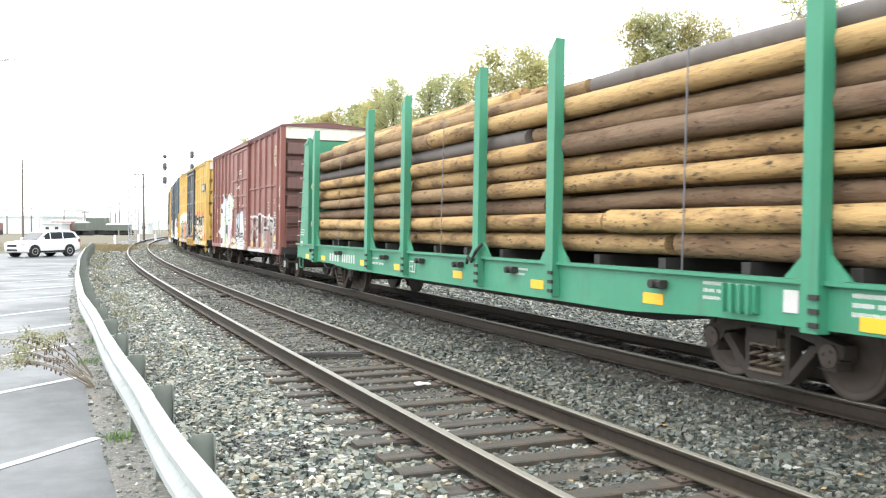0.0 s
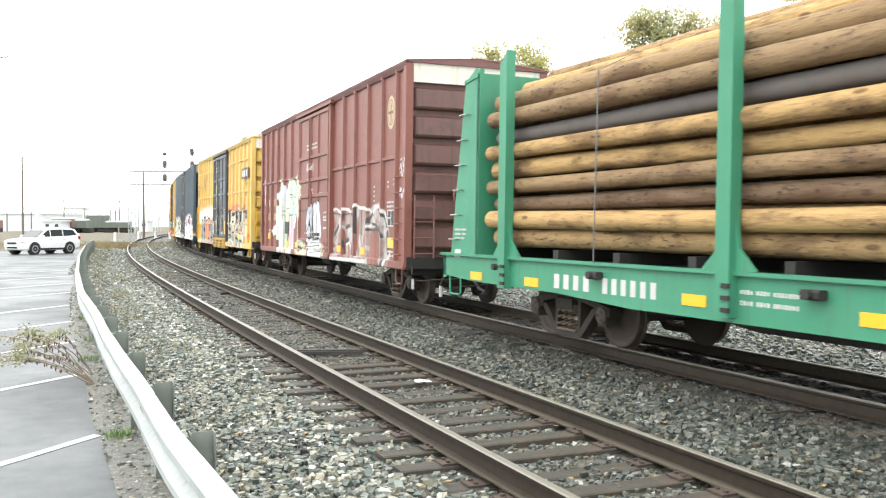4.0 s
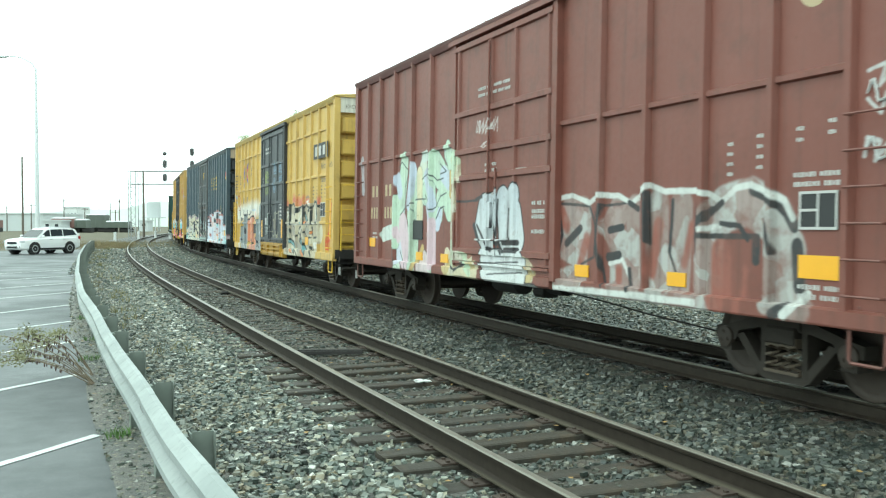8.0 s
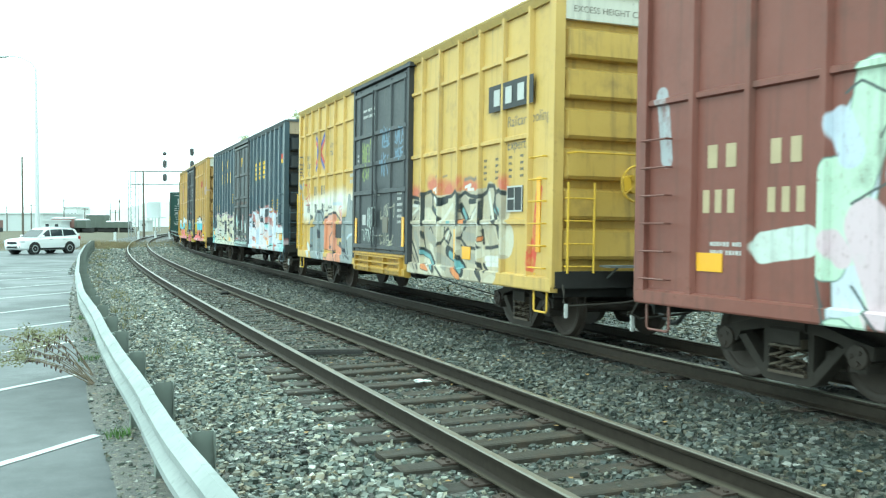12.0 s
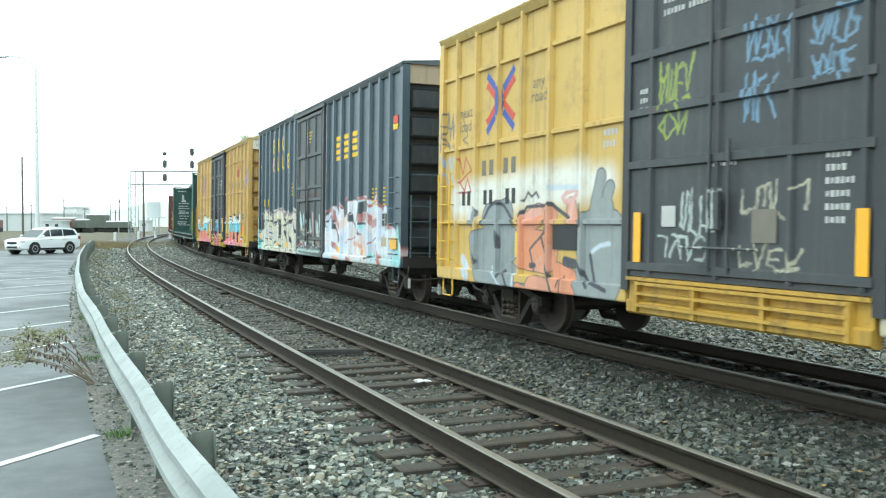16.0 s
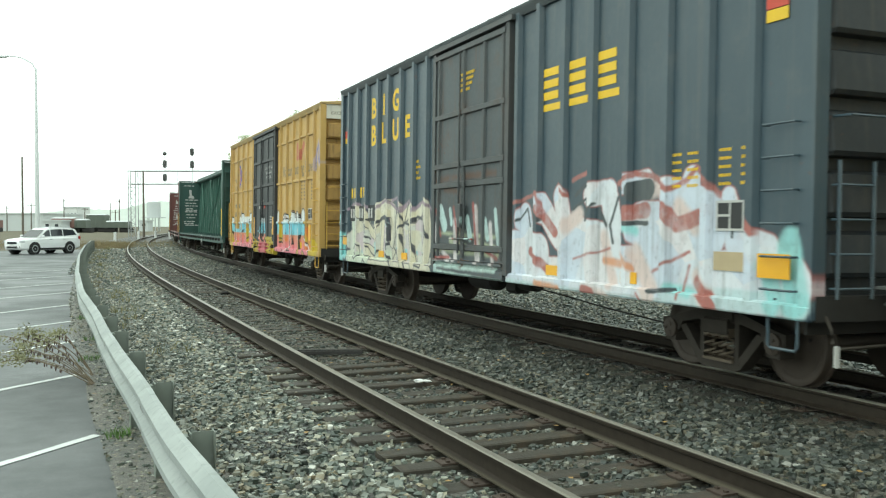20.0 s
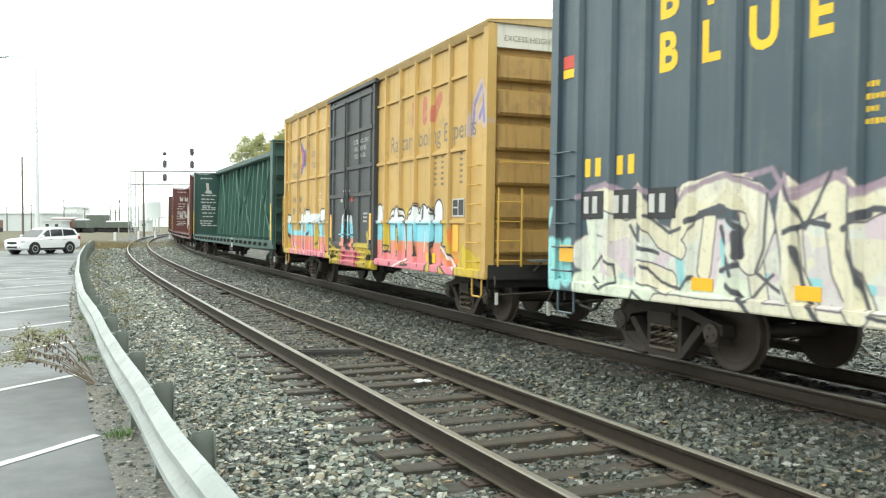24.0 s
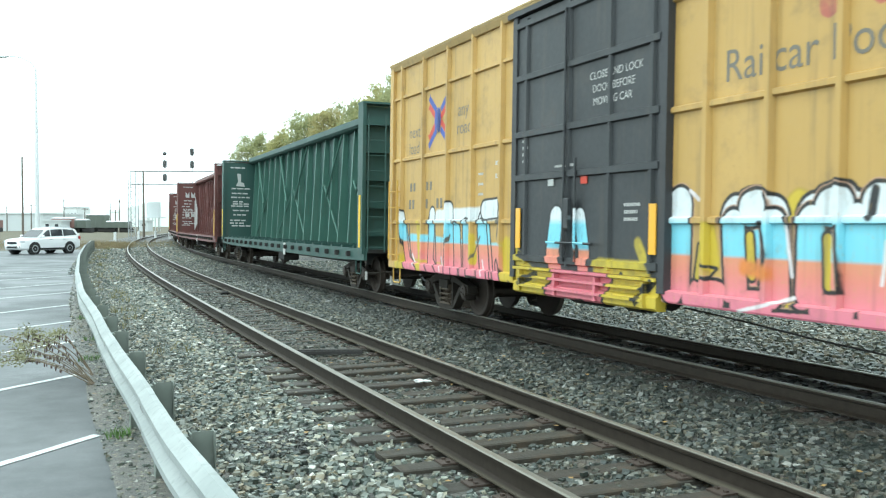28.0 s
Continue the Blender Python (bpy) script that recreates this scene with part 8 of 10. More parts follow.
def beam_car(label, u0, paint, post_paint, mark):
    car = thing("lumber_car", label, "lumber car", "freight train")
    for y in (-1, 1):
        part("side_sill", Geo().prism([(-H6, 0.85), (-H6, 1.12), (H6, 1.12), (H6, 0.85), (H6 - 3, 0.8), (-H6 + 3, 0.8)], y * 1.4, y * 1.48), paint, car)
    part("deck", Geo().span(-H6, H6, -1.4, 1.4, 1.02, 1.1), UNDER, car)
    for i in range(20):
        x = -H6 + 1.2 + i * (L6 - 2.4) / 19
        part("floor_beam", Geo().span(x - 0.06, x + 0.06, -1.4, 1.4, 1.1, 1.17), paint, car)
        part("tie_down", Geo().box((x, -1.53, 0.98), (0.1, 0.1, 0.13), ch=0.02), UNDER, car)
    part("partition", Geo().span(-H6 + 0.35, H6 - 0.35, -0.04, 0.04, 1.1, 4.5), paint, car, "solid centre partition")
    part("top_chord", Geo().sweep([(-0.30, 4.48), (-0.36, 4.55), (-0.36, 4.72), (0.36, 4.72), (0.36, 4.55), (0.30, 4.48)], -H6 + 0.3, H6 - 0.3), paint, car)
    n = 18
    for i in range(n + 1):
        x = -H6 + 0.9 + i * (L6 - 1.8) / n
        for y in (-1, 1):
            # posts lean out towards the floor
            g = Geo().add([(x + a, y * b, z) for z, k in ((1.14, 0.34), (4.5, 0.16)) for a, b in ((-0.05, 0.04), (0.05, 0.04), (0.05, k), (-0.05, k))],
                          [(0, 1, 2, 3), (7, 6, 5, 4), (0, 4, 5, 1), (1, 5, 6, 2), (2, 6, 7, 3), (3, 7, 4, 0)])
            part("beam_post", g, post_paint, car)
        if i in (1, 5, 9, 13, n - 2):
            d = 1 if i < n / 2 else -1
            part("brace", Geo().rod((x, -0.22, 4.45), (x + d * 1.6, -0.3, 2.6), 0.035, 6), post_paint, car)
            part("brace", Geo().rod((x, -0.28, 1.3), (x + d * 2.2, -0.2, 3.0), 0.03, 6), post_paint, car)
    for e in (1, -1):
        x = e * (H6 - 0.3)
        bk = part("bulkhead", Geo().span(x - 0.05, x + 0.05, -1.45, 1.45, 1.1, 4.52), paint, car)
        for y in (-1, 1):
            part("bulkhead_edge", Geo().prism([(x - e * 0.12, 1.0), (x - e * 0.12, 4.55), (x + e * 0.28, 4.55), (x + e * 0.28, 1.0)], y * 1.45, y * 1.53), paint, bk)
        for i in range(5):
            z = 1.5 + i * 0.66
            part("bulkhead_rib", Geo().span(x + e * 0.05, x + e * 0.24, -1.44, 1.44, z - 0.08, z + 0.08), paint, bk)
        part("bulkhead_cap", Geo().span(x - e * 0.14, x + e * 0.3, -1.54, 1.54, 4.55, 4.6), paint, bk)
        plaque(car, DECAL_Y, x + e * 0.02, x + e * 0.14, 1.15, 2.4, -1.53, "reflector", "tall yellow reflective strip")
        ladder(car, paint, x + e * 0.36, -1.2, 1.05, 4.3, 9, "y", 0.42, "end_ladder")
        coupler(car, e * H6, e)
        stirrup(car, paint, e * (H6 - 0.5), -1.46, 0.88)
        truck(car, e * (H6 - 2.1))
    # white marks on the inner face of the trailing bulkhead
    xi = -(H6 - 0.3) + 0.055
    g = Geo()
    if mark == "tree":
        g.add([(xi, y, z) for y, z in ((-0.95, 3.45), (-0.55, 3.42), (-0.6, 3.6), (-0.72, 3.62), (-0.74, 4.0), (-0.9, 4.02), (-0.86, 3.65))], [tuple(range(7))])
    else:
        for y in (-1.0, -0.62):
            for z in (2.2, 3.55):
                part("emblem", Geo().add([(xi, y, z), (xi, y + 0.26, z), (xi, y + 0.26, z + 0.4), (xi, y + 0.14, z + 0.2), (xi, y, z + 0.4)], [(0, 1, 2, 3, 4)]), DECAL_W, car, "white emblem on the bulkhead")
    if g.v:
        part("emblem", g, DECAL_W, car, "white emblem on the bulkhead")
    rr = random.Random(int(u0))
    for z in (4.25, 3.3, 3.08, 2.9, 2.7, 2.6, 2.5, 2.3, 2.1, 1.85, 1.72, 1.6):
        y, w = -1.25 + rr.uniform(0, 0.2), rr.uniform(0.5, 0.85)
        q = Geo()
        while w > 0.1:
            a = min(w, rr.uniform(0.1, 0.3))
            q.span(xi - 0.002, xi + 0.002, y, y + a, z, z + 0.06)
            y, w = y + a + 0.05, w - a - 0.05
        if q.v:
            part("stencil", q, DECAL_W, car, "stencilled lines of small writing")
    if mark != "tree":
        for i in range(5):
            part("name_stripe", Geo().span(-H6 + 0.75 + i * 0.42, -H6 + 0.95 + i * 0.42, -0.42, -0.40, 1.3 + 0.1 * i, 3.6 - 0.25 * abs(i - 1)), DECAL_W, car, "tall white painted mark")
    part("centre_sill", Geo().span(-H6 + 0.2, H6 - 0.2, -0.25, 0.25, 0.6, 1.02), UNDER, car)
    part("equipment_box", Geo().box((1.2, -1.1, 0.72), (0.9, 0.5, 0.42), ch=0.04), UNDER, car)
    part("placard", Geo().span(2.2, 2.5, -1.5, -1.485, 0.72, 1.1), DECAL_W, car, "white placard on the sill")
    rolling(car, u0, L6, H6 - 2.1)
    return car


dk_green = car_paint("lumber_car_green", rgb(0.02, 0.062, 0.05), rust=0.12, grime=0.25)
lt_green = car_paint("lumber_car_post_green", rgb(0.05, 0.125, 0.095), rust=0.1, grime=0.2)
brick_red = car_paint("lumber_car_red", rgb(0.115, 0.036, 0.03), rust=0.2)
beam_car("dark green empty centre-beam lumber car", 51.1, dk_green, lt_green, "tree")
for k in range(4):
    beam_car("brick-red empty centre-beam lumber car", 51.1 + 24.2 * (k + 1), brick_red, brick_red, "blocks")
# ---- guard rail ----
def galvanised():
    m = Mat("galvanised_steel")
    co = m.coords()
    a, b = m.noise(co, 1.2, 6), m.noise(co, 25, 5)
    v = m.put("ShaderNodeTexVoronoi", Vector=co, Scale=40.0)
    c = m.mix(m.step(a, 0.35, 0.7), rgb(0.25, 0.272, 0.262), rgb(0.34, 0.362, 0.35))
    c = m.mix(m.math("MULTIPLY", m.step(b, 0.58, 0.75), 0.35), c, rgb(0.17, 0.18, 0.165))
    runs = m.noise(m.vmath("MULTIPLY", co, (9, 9, 0.6)), 1.0, 5, 0.6)
    c = m.mix(m.math("MULTIPLY", m.step(runs, 0.5, 0.75), 0.45), c, rgb(0.13, 0.14, 0.12))
    m.bump(v.outputs["Distance"], 0.05, 0.005)
    return m.done(c, m.math("ADD", 0.5, m.math("MULTIPLY", b, 0.2)), 0.15)


GALV = galvanised()
POSTM = plain("post_steel", rgb(0.17, 0.19, 0.165), 0.7, 0.1, 0.4, 7, 0.2)
guard_rail = thing("guard_rail", "galvanised W-beam guard rail on steel posts", "guard rail", kind="structure")
BEAM = [(0.0, 0.20), (0.028, 0.205), (0.083, 0.25), (0.083, 0.29), (0.028, 0.335), (0.01, 0.355), (0.028, 0.375), (0.083, 0.42), (0.083, 0.46), (0.028, 0.505), (0.0, 0.51)]
BEAM = [(a * 1.1, 0.195 + (z - 0.2) * 1.12) for a, z in BEAM]
pts = along(GUARD, 0.476)
SECT = 8
i0 = 0
while i0 < len(pts) - 1:
    g = Geo()
    run = pts[i0:i0 + SECT + 1]
    prof = BEAM + [(a - 0.004, z) for a, z in reversed(BEAM)]
    k = len(prof)
    lap = 0.004 if (i0 // SECT) % 2 else 0.0
    for j, (x, y, a) in enumerate(run):
        nx, ny = -math.sin(a), math.cos(a)
        g.v += [(x + nx * (p + 0.055 + lap), y + ny * (p + 0.055 + lap), z) for p, z in prof]
        if j:
            b = (j - 1) * k
            g.f += [(b + q, b + (q + 1) % k, b + k + (q + 1) % k, b + k + q) for q in range(k)]
    part("beam", g, GALV, guard_rail, "corrugated galvanised steel beam")
    x, y, a = run[0]
    nx, ny = -math.sin(a), math.cos(a)
    if y < 40:
        for ds in (-0.08, 0.0, 0.08):
            for z, off in ((0.27, 0.142), (0.44, 0.142), (0.355, 0.07)):
                part("bolt", Geo().box((0, 0, 0), (0.032, 0.016, 0.022)), STEEL, guard_rail, at=Matrix.Translation((x + math.cos(a) * ds + nx * off, y + math.sin(a) * ds + ny * off, z)) @ Matrix.Rotation(a, 4, "Z"))
    i0 += SECT
post_g = Geo().box((0, 0.07, 0.135), (0.012 + 0.1, 0.008, 0.75)).box((0, -0.07, 0.135), (0.112, 0.008, 0.75)).box((0, 0, 0.135), (0.008, 0.14, 0.75))
post_me = post_g.mesh("post", POSTM)
block_me = Geo().box((0, 0, 0.355), (0.1, 0.06, 0.28), ch=0.01).mesh("spacer_block", POSTM)
gd = np.array(GUARD)
dist = np.concatenate([[0], np.cumsum(np.hypot(*np.diff(gd, axis=0).T))])
d = 6.38 - 1.905 * 3
while d < dist[-1] - 0.5:
    x, y = float(np.interp(d, dist, gd[:, 0])), float(np.interp(d, dist, gd[:, 1]))
    x2, y2 = float(np.interp(d + 0.2, dist, gd[:, 0])), float(np.interp(d + 0.2, dist, gd[:, 1]))
    a = math.atan2(y2 - y, x2 - x)
    nx, ny = -math.sin(a), math.cos(a)
    m = Matrix.Translation((x - nx * 0.085, y - ny * 0.085, 0)) @ Matrix.Rotation(a, 4, "Z")
    part("post", post_me, None, guard_rail, "grey steel guard-rail post", at=m)
    part("spacer_block", block_me, None, guard_rail, at=Matrix.Translation((nx * 0.105, ny * 0.105, 0)) @ m)
    d += 1.905

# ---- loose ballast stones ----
# grime scales the stone's tone, for dirt and for painted light and shade
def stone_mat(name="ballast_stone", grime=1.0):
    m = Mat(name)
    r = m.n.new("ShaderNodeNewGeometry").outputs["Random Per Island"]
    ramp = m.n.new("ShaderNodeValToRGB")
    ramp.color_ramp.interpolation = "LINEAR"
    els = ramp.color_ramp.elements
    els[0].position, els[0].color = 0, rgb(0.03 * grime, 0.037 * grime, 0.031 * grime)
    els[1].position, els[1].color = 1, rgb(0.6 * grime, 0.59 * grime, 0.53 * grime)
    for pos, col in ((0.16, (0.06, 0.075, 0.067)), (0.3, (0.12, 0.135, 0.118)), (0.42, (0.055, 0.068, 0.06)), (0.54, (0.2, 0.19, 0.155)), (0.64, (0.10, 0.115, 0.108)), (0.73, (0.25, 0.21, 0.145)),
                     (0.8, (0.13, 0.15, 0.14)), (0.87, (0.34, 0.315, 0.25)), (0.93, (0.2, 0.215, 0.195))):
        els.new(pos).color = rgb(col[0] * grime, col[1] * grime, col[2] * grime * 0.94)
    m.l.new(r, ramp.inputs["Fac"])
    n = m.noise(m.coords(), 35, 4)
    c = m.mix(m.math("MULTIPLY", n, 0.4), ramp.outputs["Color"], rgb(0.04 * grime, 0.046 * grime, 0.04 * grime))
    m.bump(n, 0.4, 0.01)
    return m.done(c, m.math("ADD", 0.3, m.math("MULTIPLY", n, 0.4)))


STONE = stone_mat()


def scatter(name, n, where, size, seed, mat, label, category="stones", squash=0.8):
    """Angular stones in one mesh; where gives a place and a scale for each random pair, or None."""
    rng = np.random.default_rng(seed)
    place = []
    tries = 0
    while len(place) < n and tries < n * 4:
        tries += 1
        p = where(rng.random(), rng.random(), rng.random())
        if p is not None:
            place.append(p)
    P = np.array(place)
    k = len(P)
    cube = np.array([(-1, -1, -1), (1, -1, -1), (1, 1, -1), (-1, 1, -1), (-1, -1, 1), (1, -1, 1), (1, 1, 1), (-1, 1, 1)], float)
    v = cube[None] * (1 + rng.uniform(-0.42, 0.22, (k, 8, 3)))
    v *= (rng.uniform(size[0], size[1], (k, 1, 1)) * rng.uniform(0.7, 1.3, (k, 1, 3))) * P[:, 3][:, None, None] / 2
    a = rng.uniform(0, 6.283, k)
    b = rng.normal(0, 0.6, k)
    c, s = np.cos(b)[:, None], np.sin(b)[:, None]
    y, z = v[:, :, 1] * c - v[:, :, 2] * s, v[:, :, 1] * s + v[:, :, 2] * c
    v[:, :, 1], v[:, :, 2] = y, z * squash
    c, s = np.cos(a)[:, None], np.sin(a)[:, None]
    x, y = v[:, :, 0] * c - v[:, :, 1] * s, v[:, :, 0] * s + v[:, :, 1] * c
    v[:, :, 0], v[:, :, 1] = x, y
    v += P[:, None, :3]
    f = np.array([(3, 2, 1, 0), (4, 5, 6, 7), (0, 1, 5, 4), (1, 2, 6, 5), (2, 3, 7, 6), (3, 0, 4, 7)])
    F = (f[None] + (np.arange(k) * 8)[:, None, None]).reshape(-1, 4)
    me = bpy.data.meshes.new(name)
    me.vertices.add(k * 8)
    me.vertices.foreach_set("co", v.reshape(-1))
    me.loops.add(len(F) * 4)
    me.loops.foreach_set("vertex_index", F.reshape(-1).astype(np.int32))
    me.polygons.add(len(F))
    me.polygons.foreach_set("loop_start", np.arange(len(F), dtype=np.int32) * 4)
    me.update(calc_edges=True)
    me.validate()
    me.shade_flat()
    me.materials.append(mat)
    return tagged(new(name, me), label, category, "", "stuff")


def bed_height(n):
    return float(np.interp(n, (-13, -12, -7.6, -6.3, -5.6, -2.8, -2.2, -1.6, -1.2, 1.2, 1.6, 2.6, 4.2, 4.9), (-0.36, -0.3, -0.27, -0.22, -0.215, -0.215, -0.215, -0.225, -0.25, -0.245, -0.235, -0.25, -0.27, -0.33)))


tie_s = sorted((o.matrix_basis.translation.x, o.matrix_basis.translation.y) for t in (near_track, far_track) for o in t.children if o.name.startswith("tie") and o.matrix_basis.translation.y < 30)
tie_xy = np.array(tie_s)


BAND = (2.9, 0.3)


def on_bed(u, v, w):
    near = w < 0.8
    s = -7 + (u ** 1.5) * 33 if near else 8 + u * 36
    n = BAND[0] + v * (BAND[1] - BAND[0])
    x, y, a = on(NEAR, s, n)
    if y < 3.4 or abs(x) > 0.5 * y + 1.2:
        return None
    if abs(abs(n) - 0.7525) < 0.1 or abs(abs(n + 4.24) - 0.7525) < 0.1:
        return None
    z = bed_height(n)
    if abs(n) < 1.35 or abs(n + 4.24) < 1.35:
        i0 = int(np.searchsorted(tie_xy[:, 0], x - 1.6))
        q = tie_xy[i0:int(np.searchsorted(tie_xy[:, 0], x + 1.6))] - (x, y)
        c, sn = math.cos(a), math.sin(a)
        along_t = np.abs(-q[:, 0] * sn + q[:, 1] * c)
        across = np.abs(q[:, 0] * c + q[:, 1] * sn)
        hit = (along_t < 0.125) & (across < 1.35)
        if hit.any() and (u * 977) % 1 > 0.07:
            return None
        z += 0.012 if hit.any() else -0.005
    if n > 2.4 and (u * 613) % 1 < (n - 2.4) / 2.4:
        return None
    k = 1.0 if s < 16 else 1.25
    if abs(n) < 1.35:
        k *= 0.8
    if (v * 7919) % 1 > 0.97:
        k *= 1.5
    return x, y, z + 0.012, k


# stone tone steps down towards the train: fading daylight put into the colours
scatter("ballast_stones", 17000, on_bed, (0.028, 0.064), 5, stone_mat("lit_siding_stone", 1.25), "loose angular grey and tan ballast stones", "ballast")
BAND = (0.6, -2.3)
# siding stones dimmed by tone alone, as the light falls off
scatter("ballast_stones", 20000, on_bed, (0.028, 0.062), 6, stone_mat("dimmed_siding_stone", 0.6), "grey-green and tan ballast stones of the siding, painted dimmer", "ballast")
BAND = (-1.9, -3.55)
# dirt beside the main line plus the train's shade, in one colour
scatter("ballast_stones", 15000, on_bed, (0.028, 0.062), 7, stone_mat("grimy_shaded_stone", 0.36), "grimy ballast stones beside the main line, darkened as in the train's shade", "ballast")
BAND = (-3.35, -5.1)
# oily stones taken to black, the shade beneath the cars included
scatter("ballast_stones", 5000, on_bed, (0.03, 0.06), 8, stone_mat("oily_shaded_stone", 0.08), "oily stones between the main line rails, blackened as under-train shade", "ballast")
BAND = (-5.15, -11.5)
scatter("ballast_stones", 15000, on_bed, (0.04, 0.085), 9, stone_mat("dry_ballast_stone", 0.95), "pale loose stones beyond the main line", "ballast")


def on_far_bed(u, v, w):
    n = 3.6 - v * 9.5
    if abs(abs(n) - 0.7525) < 0.16 or abs(abs(n + 4.24) - 0.7525) < 0.16:
        return None
    x, y, a = on(NEAR, 34 + u * 62, n)
    return x, y, bed_height(n) + 0.01, 1.0 + 1.6 * u


scatter("ballast_stones", 13000, on_far_bed, (0.04, 0.075), 13, stone_mat("far_ballast_stone", 1.1), "brown-grey ballast further down the line", "ballast")


def on_spill(u, v, w):
    r, a = 0.42 * math.sqrt(u), v * 6.2832
    return -1.5 + r * math.cos(a), 8.43 + r * 1.25 * math.sin(a), bed_height(1.6) + 0.012, 0.7


scatter("oily_stones", 900, on_spill, (0.03, 0.06), 11, stone_mat("spilled_oil_stone", 0.2), "stones blackened by an oil spill beside the siding", "ballast")


def on_verge(u, v, w):
    i = u * (len(vp) - 2)
    x, y, a = vp[int(i)]
    f = i - int(i)
    x, y = x + (vp[int(i) + 1][0] - x) * f, y + (vp[int(i) + 1][1] - y) * f
    n = 0.3 - v * 1.5
    if n > 0.15 and w > 0.3:
        return None
    return x - math.sin(a) * n, y + math.cos(a) * n, LOT_Z + 0.012 + (0.02 if n < -0.3 else 0), 0.75 if n > -0.2 else 1.0


vp = [p for p in along(GUARD, 0.5) if 3.5 < p[1] < 30]
scatter("verge_stones", 7000, on_verge, (0.02, 0.055), 9, STONE, "small loose stones along the verge", "stones")
# ---- weeds, fallen leaves, litter ----
WEED = plain("dry_weed", rgb(0.19, 0.15, 0.105), 0.8, 0, 0.5, 9, 0.2)
SEEDS = plain("seed_heads", rgb(0.1, 0.065, 0.055), 0.85, 0, 0.5, 9, 0.2)
FADED = plain("faded_leaves", rgb(0.22, 0.215, 0.11), 0.8, 0, 0.5, 9, 0.2)
GRASS = plain("verge_grass", rgb(0.17, 0.155, 0.065), 0.8, 0, 0.5, 4, 0.2)
GREENW = plain("green_weed", rgb(0.09, 0.16, 0.04), 0.75, 0, 0.4, 6, 0.2)


def weed(x, y, z, stems, reach, seed):
    rnd = random.Random(seed)
    w = thing("weed", "dry brown weed arching over the car park edge", "weed", at=Matrix.Translation((x, y, z)))
    leaf, seedg = Geo(), Geo()
    for i in range(stems):
        ang = math.radians(rnd.uniform(150, 212))
        ln, up = reach * rnd.uniform(0.5, 1.15), rnd.uniform(0.2, 0.8)
        pts = []
        for k in range(8):
            f = k / 7
            pts.append(Vector((math.cos(ang) * ln * f, math.sin(ang) * ln * f * 0.6 + 0.05 * math.sin(5 * f + i), 0.02 + up * math.sin(f * 2.1) * 0.95)))
        part("stem", Geo().tube(pts, [0.006 * (1 - 0.7 * k / 7) + 0.0015 for k in range(8)], 5), WEED, w, "thin brown arching stem")
        for k in range(11):
            f = rnd.uniform(0.3, 0.75)
            p = pts[min(7, int(f * 7))].lerp(pts[min(7, int(f * 7) + 1)], rnd.random())
            h = rnd.uniform(0.025, 0.06)
            seedg.tube([p, p + Vector((0, 0, -h * 0.5)), p + Vector((0, 0, -h))], [0.003, 0.011, 0.004], 4)
        for c in range(rnd.randint(2, 4)):
            f = rnd.uniform(0.72, 1.0)
            hub = pts[min(7, int(f * 7))] + Vector((rnd.gauss(0, 0.06), rnd.gauss(0, 0.08), rnd.gauss(0.0, 0.04)))
            for k in range(48):
                p = hub + Vector((rnd.gauss(0, 0.055), rnd.gauss(0, 0.06), rnd.gauss(0, 0.035)))
                d = Vector((rnd.gauss(0, 1), rnd.gauss(0, 1), rnd.gauss(0, 0.6))).normalized() * rnd.uniform(0.018, 0.042)
                e = d.orthogonal().normalized() * rnd.uniform(0.006, 0.012)
                n = len(leaf.v)
                leaf.v += [tuple(p), tuple(p + d * 0.5 + e), tuple(p + d), tuple(p + d * 0.5 - e)]
                leaf.f.append((n, n + 1, n + 2, n + 3))
    tagged(part("seed_cluster", seedg, SEEDS, w, "dark hanging seed heads"), kind="stuff")
    tagged(part("foliage", leaf, FADED, w, "faded olive leaves in loose clumps"), kind="stuff")
    return w


weed(-4.36, 11.55, LOT_Z, 9, 1.5, 3)
weed(-4.62, 12.2, LOT_Z, 4, 0.8, 8)


def tufts(name, spots, blades, height, mat, label, seed):
    rnd = random.Random(seed)
    g = Geo()
    for x, y, z, r in spots:
        for _ in range(blades):
            a, d = rnd.uniform(0, 6.28), r * math.sqrt(rnd.random())
            bx, by = x + d * math.cos(a), y + d * math.sin(a)
            h = height * rnd.uniform(0.4, 1.2)
            lx, ly = rnd.gauss(0, 0.4) * h, rnd.gauss(0, 0.4) * h
            t = rnd.uniform(0, 3.14)
            wx, wy = 0.006 * math.cos(t), 0.006 * math.sin(t)
            n = len(g.v)
            g.v += [(bx - wx, by - wy, z), (bx + wx, by + wy, z), (bx + lx * 0.4 + wx, by + ly * 0.4 + wy, z + h * 0.65), (bx + lx * 0.4 - wx, by + ly * 0.4 - wy, z + h * 0.65), (bx + lx, by + ly, z + h)]
            g.f += [(n, n + 1, n + 2, n + 3), (n + 3, n + 2, n + 4)]
    return tagged(part(name, g, mat), label, "grass", "", "stuff")


rnd = random.Random(4)
spots = []
for s in np.arange(8, 75, 0.8):
    for _ in range(2):
        n = rnd.uniform(2.0, 3.05)
        x, y, a = on(NEAR, s + rnd.uniform(-0.4, 0.4), n)
        if rnd.random() < 0.22:
            spots.append((x, y, bed_height(n), rnd.uniform(0.1, 0.4)))
tufts("verge_grass", spots, 24, 0.2, GRASS, "sparse yellow-green grass beside the ballast", 5)
